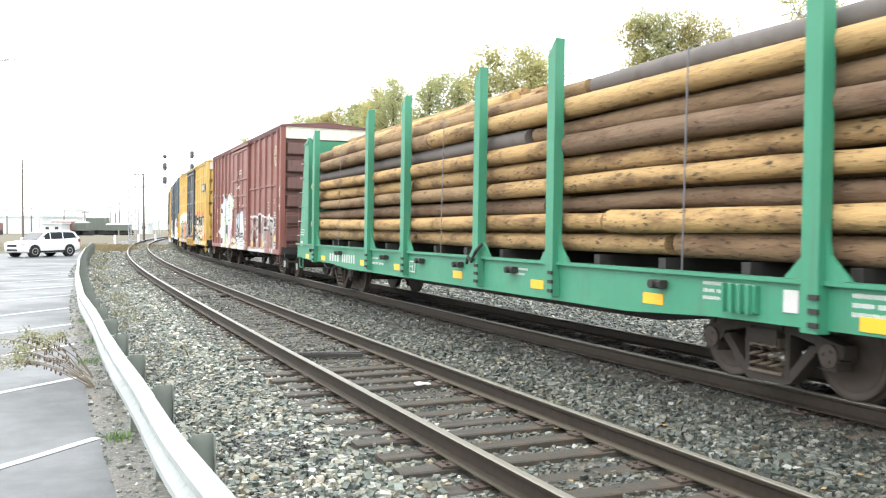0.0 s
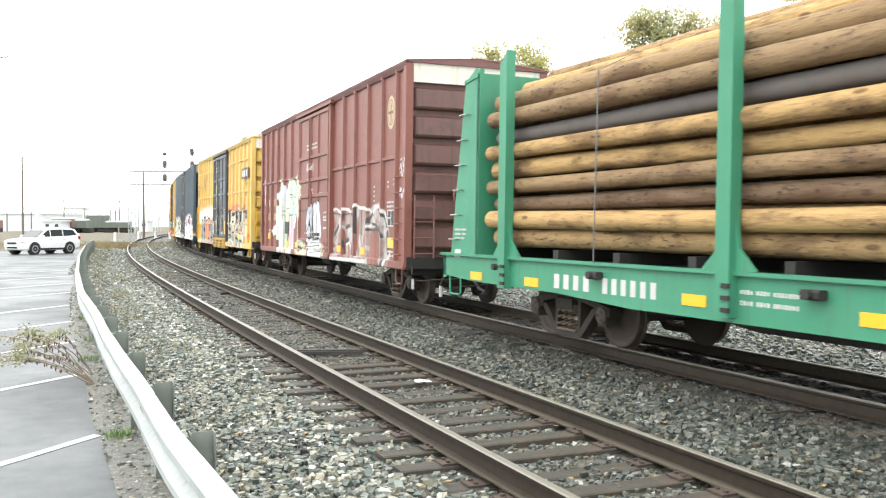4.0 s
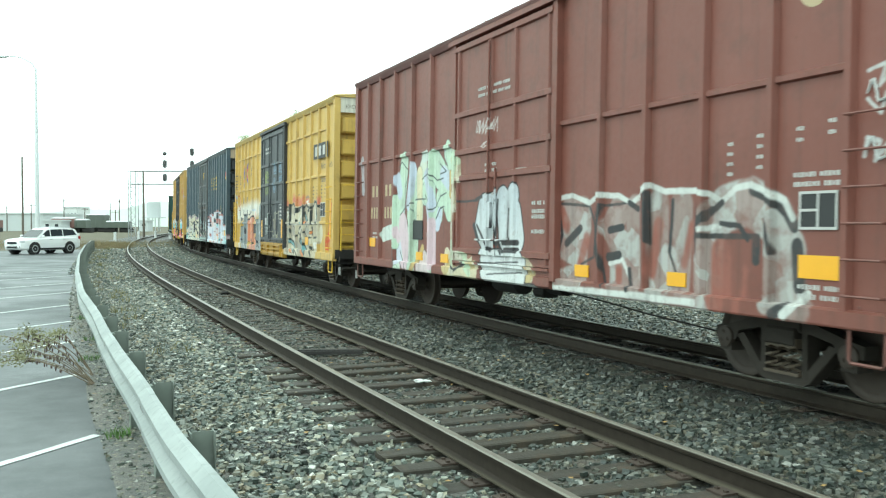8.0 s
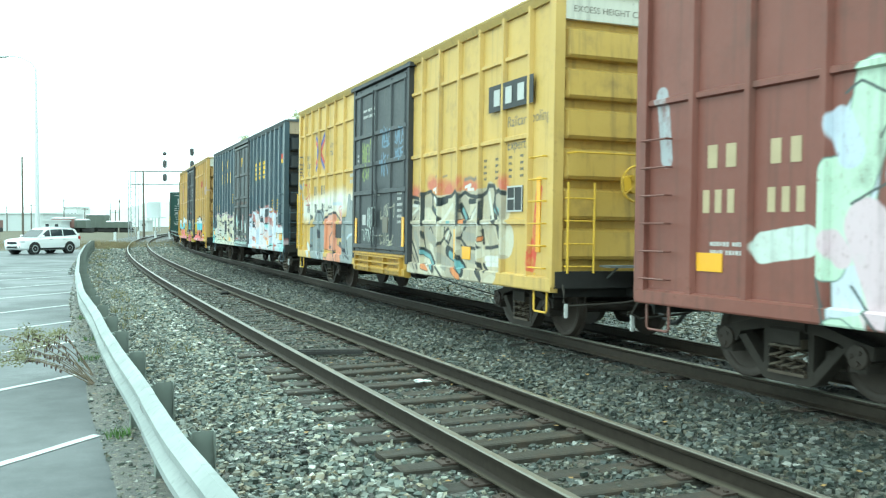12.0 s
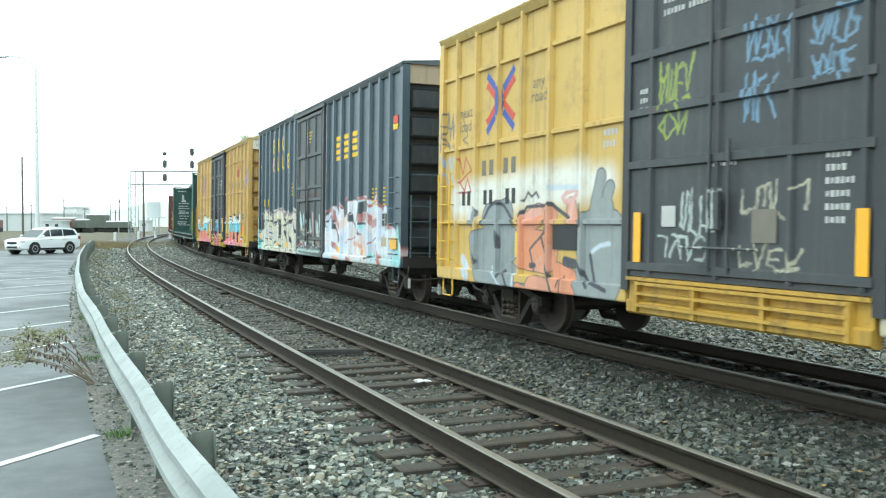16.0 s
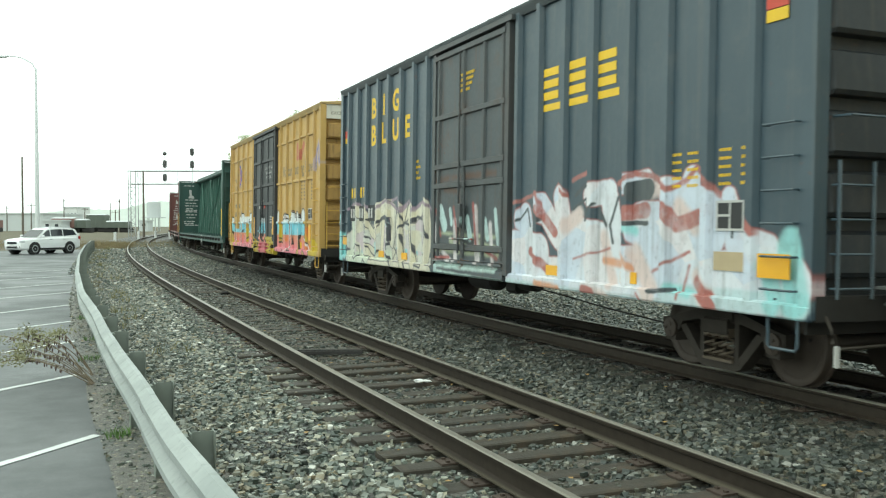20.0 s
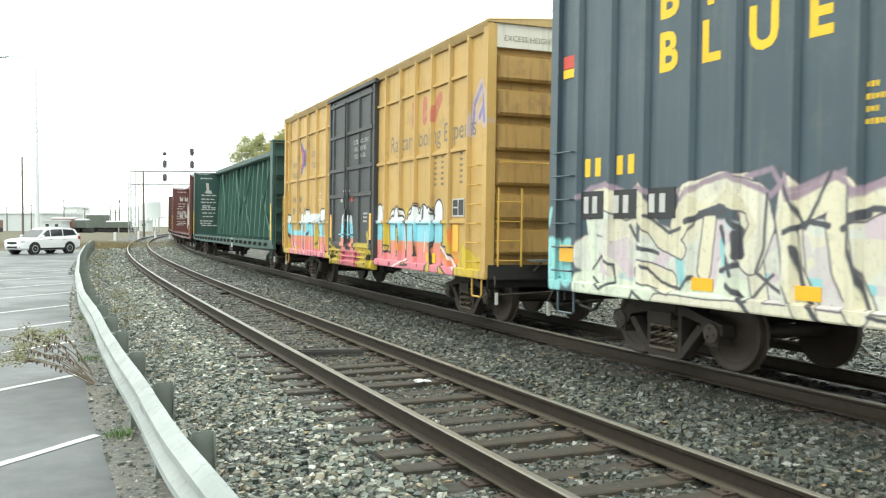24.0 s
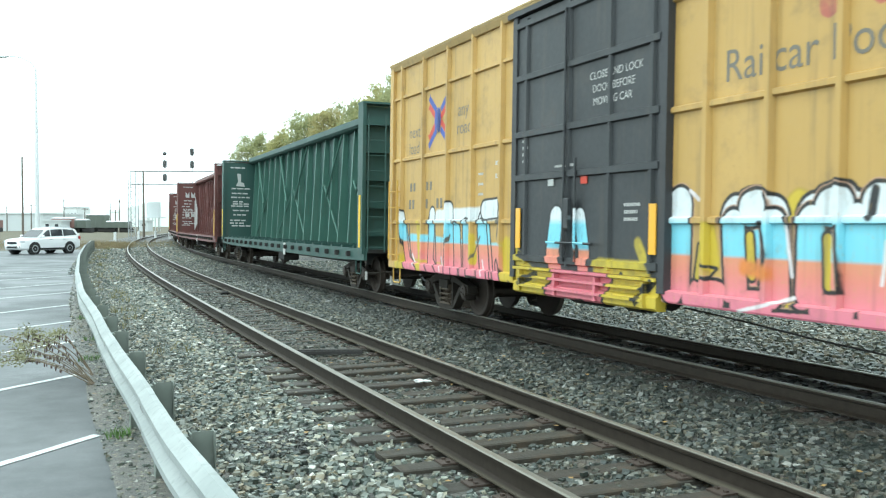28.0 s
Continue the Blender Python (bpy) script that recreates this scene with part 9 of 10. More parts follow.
tufts("small_weeds", [(-3.05, 8.7, LOT_Z, 0.12), (-5.2, 13.6, LOT_Z, 0.15), (-6.0, 16.0, LOT_Z, 0.2), (-0.5, 9.3, -0.2, 0.05), (1.15, 9.9, -0.2, 0.06), (-7.4, 19.5, LOT_Z, 0.3)], 60, 0.1, GREENW, "small green weeds in gravel", 6)
far_spots = []
for _ in range(420):
    x, y = rnd.uniform(-60, -16), rnd.uniform(76, 96)
    far_spots.append((x, y, -0.34, 0.9))
for _ in range(200):
    y = rnd.uniform(72, 90)
    far_spots.append((rnd.uniform(-0.377, -0.335) * y, y, -0.34, 0.6))
tufts("dry_grass", far_spots, 26, 0.5, plain("straw_grass", rgb(0.22, 0.175, 0.09), 0.85, 0, 0.5, 0.4, 0.2), "tall dry straw-coloured grass", 7)

leaf_g = Geo()
for _ in range(260):
    s, n = rnd.uniform(-6, 16), rnd.uniform(-5.5, 3.6)
    x, y, a = on(NEAR, s, n)
    z = bed_height(n) + 0.045
    d, e = rnd.uniform(0, 6.28), rnd.uniform(0.02, 0.035)
    q = len(leaf_g.v)
    leaf_g.v += [(x + e * math.cos(d + k * 1.57), y + e * 0.7 * math.sin(d + k * 1.57), z + rnd.uniform(0, 0.015)) for k in range(4)]
    leaf_g.f.append((q, q + 1, q + 2, q + 3))
tagged(part("fallen_leaves", leaf_g, plain("autumn_leaf", rgb(0.27, 0.17, 0.06), 0.7, 0, 0.5, 2.0, 0.1)), "scattered tan and orange fallen leaves", "leaves", "", "stuff")

paper = Geo()
crumple = bmesh.new()
bmesh.ops.create_icosphere(crumple, subdivisions=2, radius=1.0)
crumple.verts.ensure_lookup_table()
paper.add([tuple(Vector((v.co.x * 0.085, v.co.y * 0.05, v.co.z * 0.032)) * (0.8 + 0.5 * noise.noise(v.co * 2.3))) for v in crumple.verts], [tuple(v.index for v in f.verts) for f in crumple.faces])
paper.add([tuple(Vector((0.11 + v.co.x * 0.06, 0.01 + v.co.y * 0.035, v.co.z * 0.02)) * (0.85 + 0.4 * noise.noise(v.co * 2.9))) for v in crumple.verts], [tuple(v.index for v in f.verts) for f in crumple.faces])
crumple.free()
tagged(part("litter", paper, plain("white_plastic", rgb(0.75, 0.75, 0.73), 0.5, 0, 0.08), at=pose(-0.29, 11.4, -0.165, 4, 6, 20)), "crumpled white plastic litter between the rails", "litter")
rag = Geo().tube([(-0.12, 0, 0), (-0.05, 0.02, 0.035), (0.05, -0.01, 0.04), (0.13, 0.01, 0.0)], [0.02, 0.045, 0.05, 0.015], 8)
tagged(part("rag", rag, UNDER, at=pose(-6.1, 26.0, -0.2, 0, 0, 20), smooth=True), "black scrap lying between the rails", "scrap")
for i in range(2):
    tagged(part("scrap_rail", Geo().sweep([(-0.03, 0), (0.03, 0), (0.025, 0.05), (-0.025, 0.05)], -0.5, 0.5), UNDER, at=pose(-1.72, 14.0 + 0.16 * i, -0.205, 0, 0, 3)), "short rusty rail offcut lying across the ties", "scrap rail", "scrap rails")
# ---- parked car, poles, signals, yard and trees ----
CARWHITE = plain("car_white", rgb(0.78, 0.79, 0.79), 0.25, 0, 0.06, 2, 0.02)
GLASS = plain("car_glass", rgb(0.03, 0.035, 0.04), 0.08, 0, 0.1, 2, 0.0)
TYRE = plain("tyre_rubber", rgb(0.02, 0.02, 0.02), 0.85, 0, 0.2, 9, 0.2)
ALLOY = plain("alloy_rim", rgb(0.42, 0.43, 0.44), 0.35, 0.7, 0.15, 9, 0.05)
LAMPG = plain("lamp_glass", rgb(0.55, 0.56, 0.58), 0.15, 0, 0.1, 5, 0.0)
TAILR = plain("tail_lamp", rgb(0.35, 0.02, 0.02), 0.3, 0, 0.1, 5, 0.0)
suv = thing("suv", "white parked sport utility car on wet asphalt", "car", at=pose(-26.9, 62.6, LOT_Z, 0, 0, 243))
# body: cross-sections from nose to tail as (x, half width, height of the top, height of the foot)
stations = [(2.42, 0.66, 0.80, 0.42), (2.36, 0.80, 0.93, 0.34), (2.1, 0.90, 1.00, 0.28), (1.6, 0.94, 1.05, 0.27), (1.0, 0.95, 1.10, 0.27), (0.0, 0.95, 1.12, 0.27), (-1.2, 0.95, 1.13, 0.27), (-2.0, 0.93, 1.14, 0.30), (-2.32, 0.86, 1.13, 0.38), (-2.40, 0.74, 1.02, 0.46)]
g = Geo()
for x, w, zt, zf in stations:
    mid = (zt + zf) / 2
    g.v += [(x, -w * 0.9, zf), (x, -w, zf + 0.1), (x, -w, mid + 0.05), (x, -w * 0.965, zt - 0.1), (x, -w * 0.88, zt), (x, w * 0.88, zt), (x, w * 0.965, zt - 0.1), (x, w, mid + 0.05), (x, w, zf + 0.1), (x, w * 0.9, zf)]
k = len(stations)
for i in range(k - 1):
    g.f += [(i * 10 + q, i * 10 + (q + 1) % 10, (i + 1) * 10 + (q + 1) % 10, (i + 1) * 10 + q) for q in range(10)]
g.f += [tuple(range(9, -1, -1)), tuple(range((k - 1) * 10, k * 10))]
part("body", g, CARWHITE, suv)
cab = [(1.18, 1.07), (0.36, 1.62), (0.05, 1.72), (-0.8, 1.76), (-1.6, 1.74), (-2.05, 1.64), (-2.34, 1.10)]
g = Geo()
n = len(cab)
inset = lambda z: 0.862 - 0.18 * max(0, (z - 1.05) / 0.7)
g.add([(x, -inset(z), z) for x, z in cab] + [(x, inset(z), z) for x, z in cab],
      [tuple(range(n)), tuple(range(2 * n - 1, n - 1, -1))] + [(i, i + n, (i + 1) % n + n, (i + 1) % n) for i in range(n)])
part("cabin", g, CARWHITE, suv)
for e in (-1, 1):
    for q in ([(0.90, 1.16), (0.10, 1.17), (0.10, 1.61), (0.30, 1.56)], [(0.03, 1.17), (-0.92, 1.19), (-0.92, 1.64), (0.03, 1.62)], [(-0.99, 1.19), (-2.10, 1.25), (-1.84, 1.60), (-0.99, 1.64)]):
        g = Geo().add([(x, e * (inset(z) + 0.004), z) for x, z in q] + [(x, e * (inset(z) - 0.016), z) for x, z in q], [(0, 1, 2, 3), (7, 6, 5, 4), (0, 4, 5, 1), (1, 5, 6, 2), (2, 6, 7, 3), (3, 7, 4, 0)])
        part("side_window", g, GLASS, suv)
    part("mirror", Geo().box((0.84, e * 1.0, 1.2), (0.12, 0.22, 0.16), ch=0.04), CARWHITE, suv)
    part("headlight", Geo().box((2.24, e * 0.72, 0.86), (0.3, 0.26, 0.14), Matrix.Rotation(-e * 0.5, 4, "Z"), ch=0.04), LAMPG, suv)
    part("fog_lamp", Geo().box((2.36, e * 0.62, 0.5), (0.1, 0.2, 0.1), ch=0.03), TYRE, suv)
    part("tail_lamp", Geo().box((-2.28, e * 0.80, 1.06), (0.16, 0.16, 0.22), ch=0.03), TAILR, suv)
    part("sill_trim", Geo().span(-1.0, 1.02, e * 0.93, e * 0.965, 0.3, 0.42), TYRE, suv)
    for x in (0.25, -0.8):
        part("door_handle", Geo().box((x - 0.1, e * 0.955, 0.98), (0.2, 0.03, 0.04), ch=0.01), ALLOY, suv)
    for x in (1.42, -1.38):
        part("wheel_arch", Geo().wheel((x, e * 0.9, 0.40), [(-0.2, 0.43), (0.056, 0.43), (0.058, 0.3)], 24), TYRE, suv)
        w = part("wheel", Geo().wheel((x, e * 0.86, 0.375), [(-0.11, 0.30), (-0.11, 0.36), (-0.08, 0.375), (0.08, 0.375), (0.11, 0.36), (0.115, 0.27)], 24), TYRE, suv)
        part("rim", Geo().wheel((x, e * 0.95, 0.375), [(-0.03, 0.27), (0.02, 0.27), (0.03, 0.22), (0.01, 0.06), (0.035, 0.04)], 18), ALLOY, w)
    part("roof_rail", Geo().tube([(0.0, e * 0.64, 1.71), (-0.2, e * 0.64, 1.79), (-1.5, e * 0.64, 1.8), (-1.7, e * 0.64, 1.72)], 0.022, 6), ALLOY, suv)
ws = Geo().add([(1.13, -0.77, 1.125), (1.13, 0.77, 1.125), (0.42, 0.66, 1.6), (0.42, -0.66, 1.6)], [(0, 1, 2, 3)])
ws.v = [(x + 0.02, y, z + 0.014) for x, y, z in ws.v]
part("windscreen", ws, GLASS, suv)
part("grille", Geo().box((2.41, 0, 0.76), (0.06, 0.9, 0.16), ch=0.02), GLASS, suv, "dark slatted grille")
part("lower_intake", Geo().box((2.40, 0, 0.48), (0.06, 1.0, 0.12), ch=0.02), TYRE, suv)
part("number_plate", Geo().box((2.44, 0, 0.6), (0.02, 0.34, 0.13)), LINE, suv)

POLE = plain("pole_grey", rgb(0.6, 0.62, 0.62), 0.6, 0.1, 0.15, 3, 0.05)
TIMBER = plain("pole_timber", rgb(0.12, 0.10, 0.08), 0.85, 0, 0.4, 5, 0.2)


def at_px(x, dist):
    return (x - 784) / 1649 * dist


def at_z(y, dist):
    return 1.765 + (396.2 - y) / 1649 * dist


D = 82
lp = thing("light_pole", "tall pale grey car-park light pole", "light pole", at=Matrix.Translation((at_px(66, D), D, -0.34)))
part("pole", Geo().tube([(0, 0, 0), (0, 0, 8), (0, 0, at_z(123, D) + 0.34)], [0.22, 0.16, 0.08], 12), POLE, lp, smooth=True)
part("base", Geo().tube([(0, 0, 0), (0, 0, 0.5)], 0.35, 12), POLE, lp)
zt, hx = at_z(123, D) + 0.34, at_px(0, D) - at_px(66, D)
part("arm", Geo().tube([(0, 0, zt - 0.1), (-0.3, 0, zt + 0.45), (-1.3, 0, zt + 0.98), (-2.3, 0, zt + 1.12), (hx + 0.6, 0, zt + 1.1)], [0.07, 0.06, 0.05, 0.05, 0.05], 8), POLE, lp, smooth=True)
part("lamp_head", Geo().tube([(hx + 0.95, 0, zt + 1.1), (hx + 0.6, 0, zt + 1.06), (hx, 0, zt + 1.05), (hx - 0.35, 0, zt + 1.12)], [0.06, 0.15, 0.14, 0.04], 10), POLE, lp, "slim cobra-head lamp", smooth=True)


def utility_pole(px, top, dist, r=0.16, arms=1):
    p = thing("utility_pole", "dark timber utility pole", "utility pole", "utility poles", at=Matrix.Translation((at_px(px, dist), dist, -0.34)))
    h = at_z(top, dist) + 0.34
    part("pole", Geo().tube([(0, 0, 0), (0, 0, h)], [r, r * 0.7], 8), TIMBER, p, smooth=True)
    for i in range(arms):
        part("crossarm", Geo().box((0, 0.1, h - 0.6 - i * 0.9), (2.2, 0.1, 0.12)), TIMBER, p)
    return p


utility_pole(40, 278, 150, 0.19, 0)
utility_pole(254, 304, 128, 0.17, 0)
for px, top, dist in ((12, 365, 260), (55, 360, 240), (113, 352, 270), (211, 352, 230), (204, 372, 250), (195, 360, 300), (150, 368, 300)):
    utility_pole(px, top, dist, 0.18, 1)

# signal bridge over the tracks
D = 130
SIG = plain("signal_bridge_grey", rgb(0.34, 0.35, 0.35), 0.6, 0.4, 0.25, 2, 0.05)
SIGK = plain("signal_black", rgb(0.07, 0.07, 0.07), 0.6, 0, 0.3, 2, 0.05)
sb = thing("signal_bridge", "grey lattice signal bridge spanning the tracks", "signal bridge")
zt, zb = at_z(303, D), at_z(326, D)
xa, xm, xb2 = at_px(227, D), at_px(240, D), at_px(402, D)
for x in (xa, xm, xb2 - 1.0, xb2):
    for yy in (D, D + 1.1):
        part("leg", Geo().rod((x, yy, -0.34), (x, yy, zt), 0.07, 6), SIG, sb)
for x0, x1 in ((xa, xm), (xb2 - 1.0, xb2)):
    z = -0.2
    while z < zb:
        part("lattice", Geo().rod((x0, D, z), (x1, D, z + 1.0), 0.03, 4).rod((x1, D, z), (x0, D, z + 1.0), 0.03, 4).rod((x0, D, z), (x1, D, z), 0.03, 4), SIG, sb)
        z += 1.0
for z in (zt, zb):
    for yy in (D, D + 1.1):
        part("beam", Geo().rod((xa, yy, z), (xb2, yy, z), 0.08, 6), SIG, sb)
for i in range(9):
    x = xa + (xb2 - xa) * i / 8
    part("strut", Geo().rod((x, D, zb), (x, D, zt), 0.03, 5), SIG, sb)
part("handrail", Geo().rod((at_px(265, D), D, zt + 0.9), (xb2, D, zt + 0.9), 0.02, 4).rod((at_px(265, D), D, zt + 0.45), (xb2, D, zt + 0.45), 0.02, 4), SIG, sb)
for px, heads in ((294, ((273, 0.22), (291, 0.5), (315, 0.5))), (342, ((270, 0.5), (292, 0.5)))):
    x = at_px(px, D)
    mast = part("signal_mast", Geo().rod((x, D - 0.4, zb), (x, D - 0.4, at_z(268, D)), 0.05, 6), SIG, sb)
    for y, h in heads:
        z = at_z(y, D)
        part("signal_head", Geo().tube([(x, D - 0.5, z - h), (x, D - 0.5, z - h + 0.12), (x, D - 0.5, z + h - 0.12), (x, D - 0.5, z + h)], [0.16, 0.28, 0.28, 0.16], 10), SIGK, mast, "black signal head")
        part("hood", Geo().rod((x, D - 0.75, z), (x, D - 0.95, z), 0.13, 8), SIGK, mast)


# yard buildings and stock far off
def building(name, label, px0, px1, top, dist, depth, wall, roof, windows=0, pitched=False):
    b = thing(name, label, "building", "far buildings")
    x0, x1, h = at_px(px0, dist), at_px(px1, dist), at_z(top, dist)
    part("wall", Geo().span(x0, x1, dist, dist + depth, -0.34, h), wall, b)
    if pitched:
        g = Geo().add([(x0 - 0.3, dist - 0.3, h), (x1 + 0.3, dist - 0.3, h), (x1 + 0.3, dist + depth, h), (x0 - 0.3, dist + depth, h), (x0 - 0.3, dist + depth / 2, h + 1.6), (x1 + 0.3, dist + depth / 2, h + 1.6)],
                      [(0, 1, 5, 4), (2, 3, 4, 5), (0, 4, 3), (1, 2, 5), (3, 2, 1, 0)])
        part("roof", g, roof, b)
    else:
        part("roof", Geo().span(x0 - 0.3, x1 + 0.3, dist - 0.3, dist + depth + 0.3, h, h + 0.35), roof, b)
    for i in range(windows):
        x = x0 + (x1 - x0) * (i + 0.5) / windows
        wd = (x1 - x0) / windows * 0.4
        w = part("window", Geo().span(x - wd / 2, x + wd / 2, dist - 0.06, dist - 0.02, h * 0.45, h * 0.75), GLASS, b)
        part("frame", Geo().span(x - wd / 2 - 0.1, x + wd / 2 + 0.1, dist - 0.03, dist - 0.001, h * 0.42, h * 0.78), LINE, w)
    return b


PALEW = plain("pale_cladding", rgb(0.5, 0.52, 0.52), 0.7, 0, 0.15, 0.4, 0.1)
GREYR = plain("grey_roofing", rgb(0.5, 0.52, 0.52), 0.7, 0, 0.2, 0.4, 0.1)
BRICKR = plain("far_red_brown", rgb(0.2, 0.11, 0.095), 0.8, 0, 0.3, 0.4, 0.1)
DARKG = plain("far_dark_green", rgb(0.11, 0.125, 0.105), 0.8, 0, 0.3, 0.4, 0.1)
building("warehouse", "long pale metal-clad warehouse far away", -90, 75, 379, 270, 30, PALEW, GREYR, 0)
tank = thing("storage_tank", "pale grey round storage tank on a platform", "tank", at=Matrix.Translation((at_px(268, 260), 262, -0.34)))
part("shell", Geo().tube([(0, 0, 3.9), (0, 0, 8.1), (0, 0, 8.5)], [1.9, 1.9, 0.3], 20), PALEW, tank, smooth=True)
for i in range(6):
    part("leg", Geo().rod((1.7 * math.cos(i * 1.047), 1.7 * math.sin(i * 1.047), 0), (1.7 * math.cos(i * 1.047), 1.7 * math.sin(i * 1.047), 3.95), 0.13, 6), GREYR, tank)
part("platform", Geo().tube([(0, 0, 3.7), (0, 0, 3.92)], 3.3, 20), GREYR, tank)
building("shed", "low grey yard shed beneath the tank", 246, 262, 392, 255, 4, GREYR, GREYR, 1)
building("office", "white low office building with dark windows", 112, 136, 368, 330, 12, LINE, GREYR, 4)
building("shed", "small pale yard shed", 75, 108, 392, 210, 6, PALEW, GREYR, 2)


def far_stock(px0, px1, top, dist, mat, label):
    c = thing("freight_car", label, "freight car", "parked freight cars")
    x0, x1, h = at_px(px0, dist), at_px(px1, dist), at_z(top, dist)
    part("body", Geo().span(x0, x1, dist, dist + 3, 0.8, h), mat, c)
    part("roof", Geo().sweep([(dist - 0.05, h), (dist + 1.5, h + 0.3), (dist + 3.05, h)], x0, x1), GREYR, c)
    for f in (0.15, 0.85):
        part("truck", Geo().box((x0 + (x1 - x0) * f, dist + 1.5, 0.25), (2.6, 2.2, 1.1), ch=0.2), UNDER, c)
    n = max(3, int((x1 - x0) / 1.5))
    for i in range(n):
        x = x0 + (x1 - x0) * (i + 0.5) / n
        part("side_post", Geo().span(x - 0.07, x + 0.07, dist - 0.08, dist, 0.9, h), mat, c)


far_stock(90, 131, 387, 215, BRICKR, "red-brown freight car parked on the yard")
far_stock(131, 152, 390, 215, DARKG, "dark green freight car parked on the yard")
far_stock(152, 186, 381, 230, DARKG, "dark green locomotive-like car parked on the yard")
far_stock(186, 226, 393, 220, DARKG, "dark low freight car parked on the yard")
far_stock(-60, -5, 390, 230, BRICKR, "red-brown freight car parked beside the warehouse")
for px, dist in ((203, 105), (245, 118), (275, 120), (137, 92), (300, 122)):
    tagged(part("marker_post", Geo().tube([(0, 0, 0), (0, 0, 1.1), (0, 0, 1.15)], [0.16, 0.16, 0.1], 8), LINE, at=Matrix.Translation((at_px(px, dist), dist, -0.34))), "short white trackside marker post", "marker post", "marker posts")
rd = []
for y, z in ((96, -0.33), (97, -0.33), (103, -0.33), (104, -0.33)):
    rd.append([(x, y, z) for x in range(-200, 10, 15)])
sheet("road", rd, ASPHALT, "wet asphalt road across the view", "road")


# ---- trees ----
def leaf_mat(name, a, b):
    m = Mat(name)
    r = m.n.new("ShaderNodeNewGeometry").outputs["Random Per Island"]
    n = m.noise(m.coords(), 0.6, 3)
    c = m.mix(r, a, b)
    c = m.mix(m.math("MULTIPLY", n, 0.4), c, tuple(x * 0.75 for x in a[:3]) + (1,))
    thin = m.put("ShaderNodeBsdfTranslucent", Color=c)
    both = m.put("ShaderNodeMixShader", Fac=0.5)
    m.l.new(m.b.outputs["BSDF"], both.inputs[1])
    m.l.new(thin.outputs["BSDF"], both.inputs[2])
    m.l.new(both.outputs["Shader"], m.n["Material Output"].inputs["Surface"])
    return m.done(c, 0.7)


LEAF = [leaf_mat("leaf_yellow_green", rgb(0.36, 0.35, 0.15), rgb(0.5, 0.46, 0.2)), leaf_mat("leaf_green", rgb(0.31, 0.33, 0.16), rgb(0.44, 0.43, 0.21)), leaf_mat("leaf_amber", rgb(0.40, 0.34, 0.15), rgb(0.42, 0.41, 0.19))]
BARKT = plain("tree_bark", rgb(0.12, 0.10, 0.085), 0.85, 0, 0.4, 4, 0.3)


def tree(x, y, h, spread, seed, mat, leaves=1500, size=0.2):
    rr = random.Random(seed)
    t = thing("tree", "bushy tree with yellow-green autumn foliage", "tree", "trees behind the train", at=Matrix.Translation((x, y, -0.34)))
    lean = (rr.uniform(-0.3, 0.3), rr.uniform(-0.3, 0.3))
    tr = Geo().tube([(0, 0, 0), (lean[0] * 0.3, lean[1] * 0.3, h * 0.3), (lean[0], lean[1], h * 0.6), (lean[0] * 1.3, lean[1], h * 0.88)], [h * 0.018, h * 0.014, h * 0.008, h * 0.002], 7)
    part("trunk", tr, BARKT, t, smooth=True)
    crown, tips = Geo(), []
    for i in range(20):
        f = 0.3 + 0.58 * (i + rr.random()) / 20
        a = i * 2.4 + rr.uniform(-0.5, 0.5)
        ln = spread * (1.0 - 0.75 * max(0.0, (f - 0.55) / 0.33) ** 1.5) * rr.uniform(0.65, 1.1)
        b = Vector((lean[0] * f, lean[1] * f, h * f))
        mid = b + Vector((math.cos(a) * ln * 0.5, math.sin(a) * ln * 0.5, ln * 0.3))
        e = b + Vector((math.cos(a) * ln, math.sin(a) * ln, ln * rr.uniform(0.5, 0.8)))
        limb = Geo().tube([b, mid, e], [h * 0.004, h * 0.0025, 0.008], 5)
        tips += [(mid + (e - mid) * q, 0.2 + 0.14 * q) for q in (0.1, 0.55, 1.0)]
        for _ in range(4):
            s = mid + (e - mid) * rr.random()
            q = s + Vector((rr.gauss(0, 0.4), rr.gauss(0, 0.4), rr.uniform(0.1, 0.8)))
            limb.tube([s, q], [0.012, 0.005], 4)
            tips.append((q, 0.22))
        part("limb", limb, BARKT, t)
    for _ in range(leaves):
        c, r = rr.choice(tips)
        p = c + Vector((rr.gauss(0, r), rr.gauss(0, r), rr.gauss(0, r * 0.8)))
        d = Vector((rr.gauss(0, 1), rr.gauss(0, 1), rr.gauss(0, 1))).normalized() * size * rr.uniform(0.6, 1.3)
        e = d.orthogonal().normalized() * size * rr.uniform(0.25, 0.5)
        n = len(crown.v)
        crown.v += [tuple(p), tuple(p + d * 0.5 + e), tuple(p + d), tuple(p + d * 0.5 - e)]
        crown.f.append((n, n + 1, n + 2, n + 3))
    me = bpy.data.meshes.new("crown")
    me.from_pydata(crown.v, [], crown.f)
    me.materials.append(mat)
    part("crown", me, None, t)
    return t


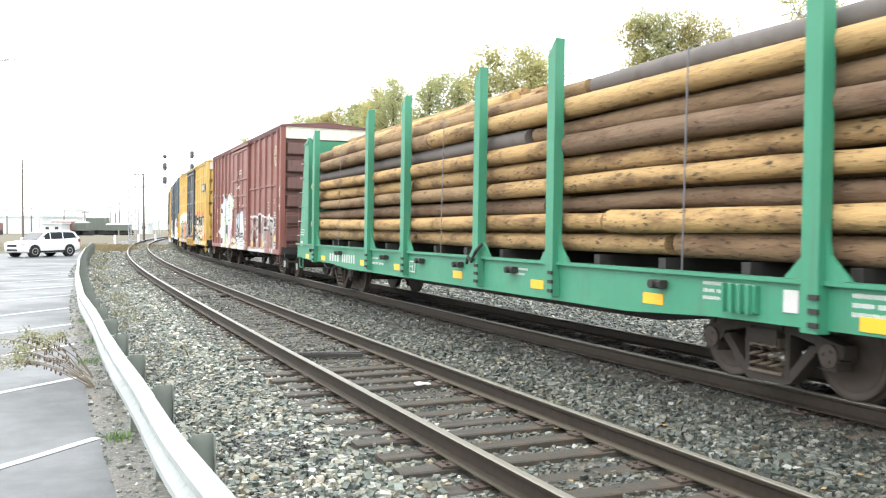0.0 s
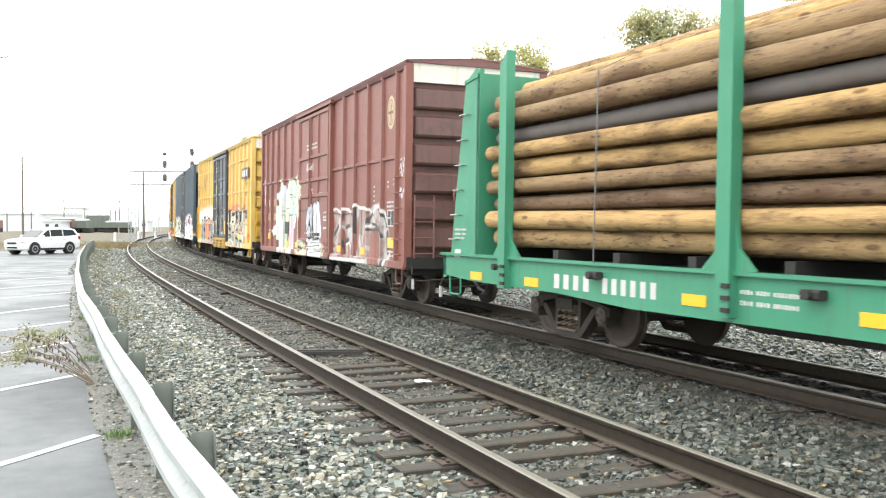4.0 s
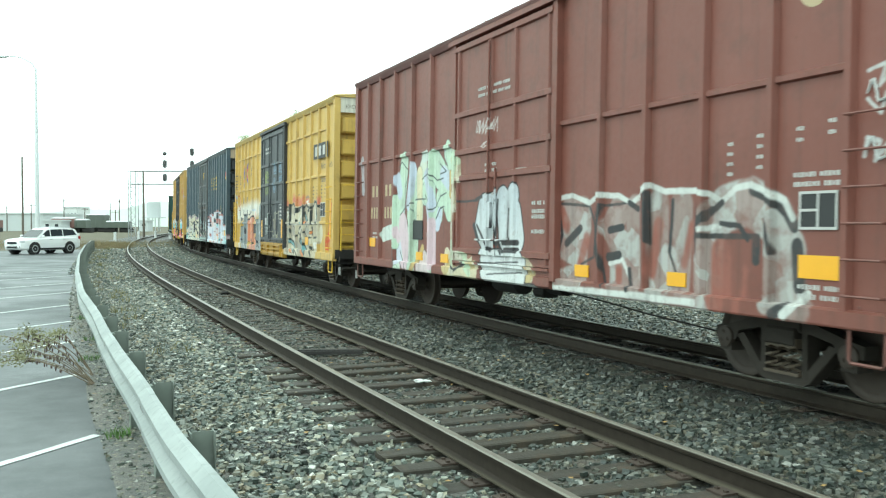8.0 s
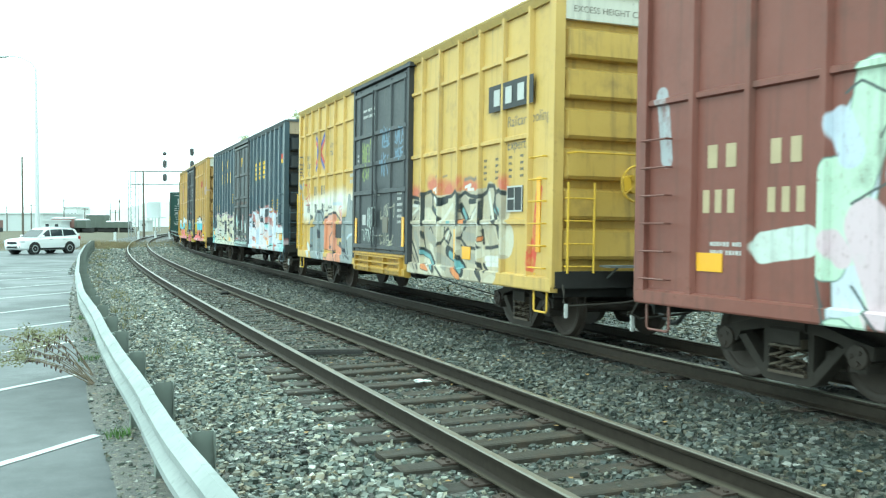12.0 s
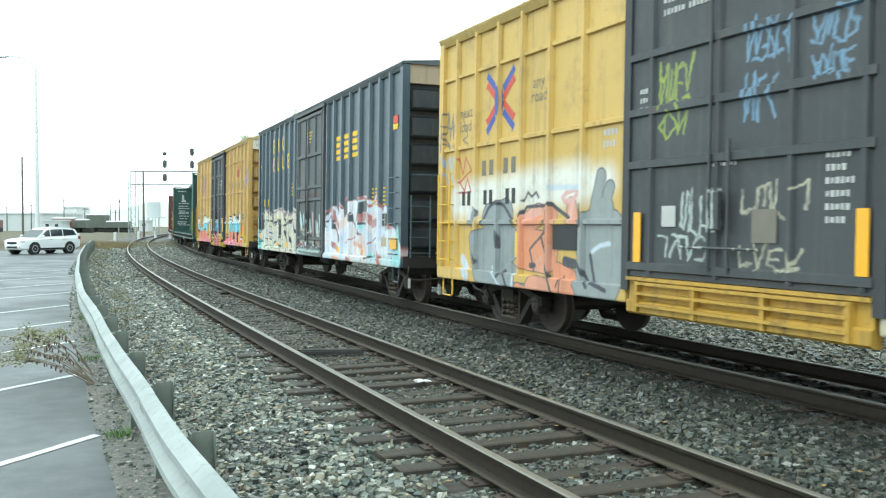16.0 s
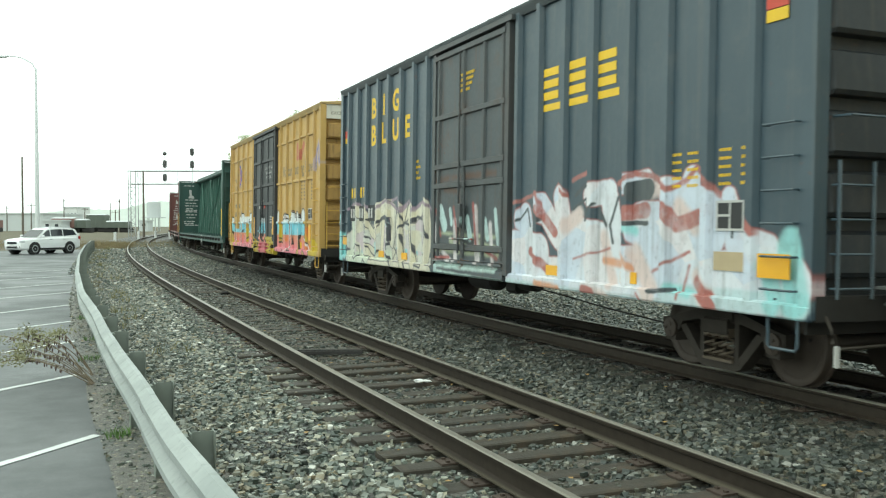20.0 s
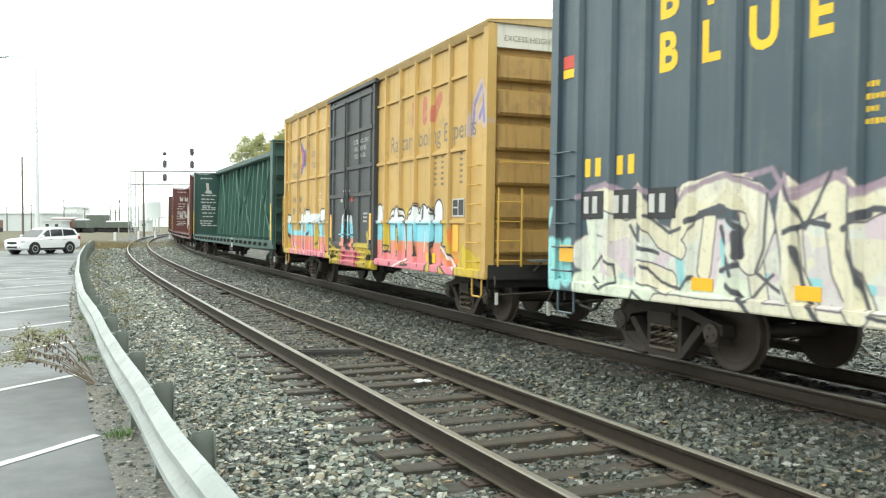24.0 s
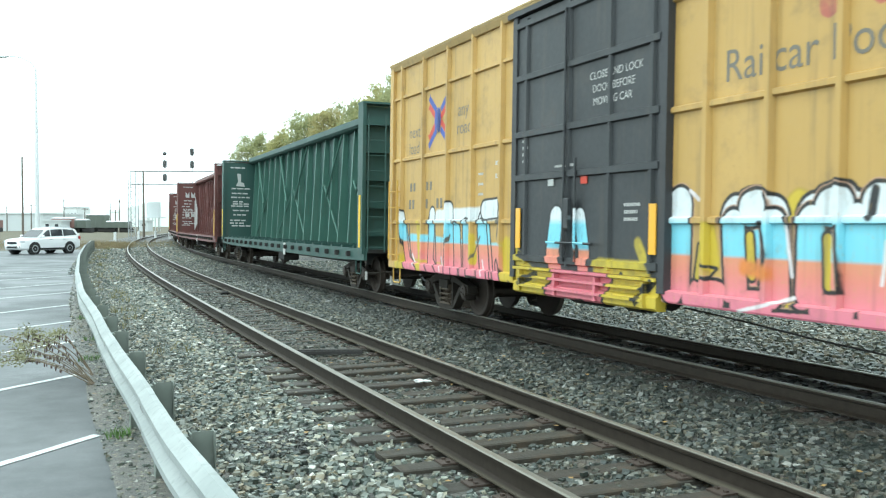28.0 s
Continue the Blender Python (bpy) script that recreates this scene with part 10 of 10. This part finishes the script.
for i, (px, top, dist, spread) in enumerate(((1440, -20, 38, 2.0), (1275, 50, 44, 0.9), (1205, 28, 43, 1.1), (1170, 18, 43, 1.4), (1122, 34, 44, 1.2), (960, 112, 49, 1.3), (925, 92, 50, 1.9), (875, 92, 50, 1.7), (810, 140, 53, 1.5), (765, 134, 54, 1.6),
                                              (700, 152, 58, 1.7), (668, 172, 61, 1.5), (630, 188, 66, 2.0), (585, 206, 71, 2.0), (540, 214, 75, 2.2), (500, 240, 80, 1.6), (455, 250, 84, 2.4))):
    tree(at_px(px, dist), dist, (at_z(top, dist) + 0.34) * 1.1, spread, 50 + i, LEAF[(0, 2, 2, 1, 2, 0, 0, 0, 1, 1, 1, 0, 1, 2, 1, 0, 1)[i]], 9000, 0.14 if dist < 60 else 0.18)


def scrub(name, label, spots, mat, seed, size, leaves):
    rr = random.Random(seed)
    g = Geo()
    for x, y, r, h in spots:
        for _ in range(leaves):
            a, q = rr.uniform(0, 6.283), r * math.sqrt(rr.random())
            p = Vector((x + q * math.cos(a), y + q * math.sin(a), -0.34 + h * rr.random() * (1 - 0.6 * (q / r) ** 2)))
            d = Vector((rr.gauss(0, 1), rr.gauss(0, 1), rr.gauss(0, 1))).normalized() * size * rr.uniform(0.6, 1.4)
            e = d.orthogonal().normalized() * size * rr.uniform(0.3, 0.6)
            n = len(g.v)
            g.v += [tuple(p), tuple(p + d * 0.5 + e), tuple(p + d), tuple(p + d * 0.5 - e)]
            g.f.append((n, n + 1, n + 2, n + 3))
    me = bpy.data.meshes.new(name)
    me.from_pydata(g.v, [], g.f)
    me.materials.append(mat)
    return tagged(new(name, me), label, "bushes", "", "stuff")


rr = random.Random(77)
sp = []
for i in range(60):
    s = rr.uniform(-5, 130)
    x, y, a = on(FAR, s, -rr.uniform(9.5, 15))
    sp.append((x, y, rr.uniform(0.8, 1.8), rr.uniform(1.0, 3.2)))
scrub("undergrowth", "tangled yellow-green undergrowth beyond the main line", sp, LEAF[1], 5, 0.16, 420)
# wooded rise on the skyline, a far backdrop; mist is pale colour and glow
def haze_glow_mat():
    m = Mat("hazy_glow_distance")
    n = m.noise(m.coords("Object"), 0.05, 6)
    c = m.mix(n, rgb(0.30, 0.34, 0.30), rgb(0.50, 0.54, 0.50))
    # emission stands in for the haze in front of the trees
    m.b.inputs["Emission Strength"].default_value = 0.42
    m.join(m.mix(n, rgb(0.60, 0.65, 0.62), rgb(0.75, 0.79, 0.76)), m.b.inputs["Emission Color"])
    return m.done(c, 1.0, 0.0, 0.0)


HAZE_GLOW = haze_glow_mat()
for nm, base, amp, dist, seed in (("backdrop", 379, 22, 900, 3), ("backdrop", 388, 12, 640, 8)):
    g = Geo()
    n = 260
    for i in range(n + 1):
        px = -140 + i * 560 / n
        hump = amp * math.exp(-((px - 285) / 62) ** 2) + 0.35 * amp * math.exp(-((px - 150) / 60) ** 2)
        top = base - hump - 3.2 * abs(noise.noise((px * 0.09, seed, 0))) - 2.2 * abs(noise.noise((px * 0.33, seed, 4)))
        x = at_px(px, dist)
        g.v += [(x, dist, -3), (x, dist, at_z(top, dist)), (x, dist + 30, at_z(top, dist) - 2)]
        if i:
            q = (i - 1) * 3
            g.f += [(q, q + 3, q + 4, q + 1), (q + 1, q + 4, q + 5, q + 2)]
    tagged(part(nm, g, HAZE_GLOW), "wooded rise on the skyline, haze painted in as pale glow", "hill", "", "structure")
# ---- motion: the train rolls by; its wheels turn ----
def motions():
    whole = [float(i) for i in range(29)]
    for car, mid, half in TRAIN:
        walk(car, [(t, car_pose(mid, half, t)) for t in whole])
    ticks = [28 * i / 118 for i in range(119)]
    spins = [(t, Matrix.Rotation(gone(t) / WR, 4, "Y")) for t in ticks]
    for w, dx in WHEELSETS:
        hub = Matrix.Translation((dx, 0, WR))
        walk(w, [(t, hub @ m) for t, m in spins])


motions()
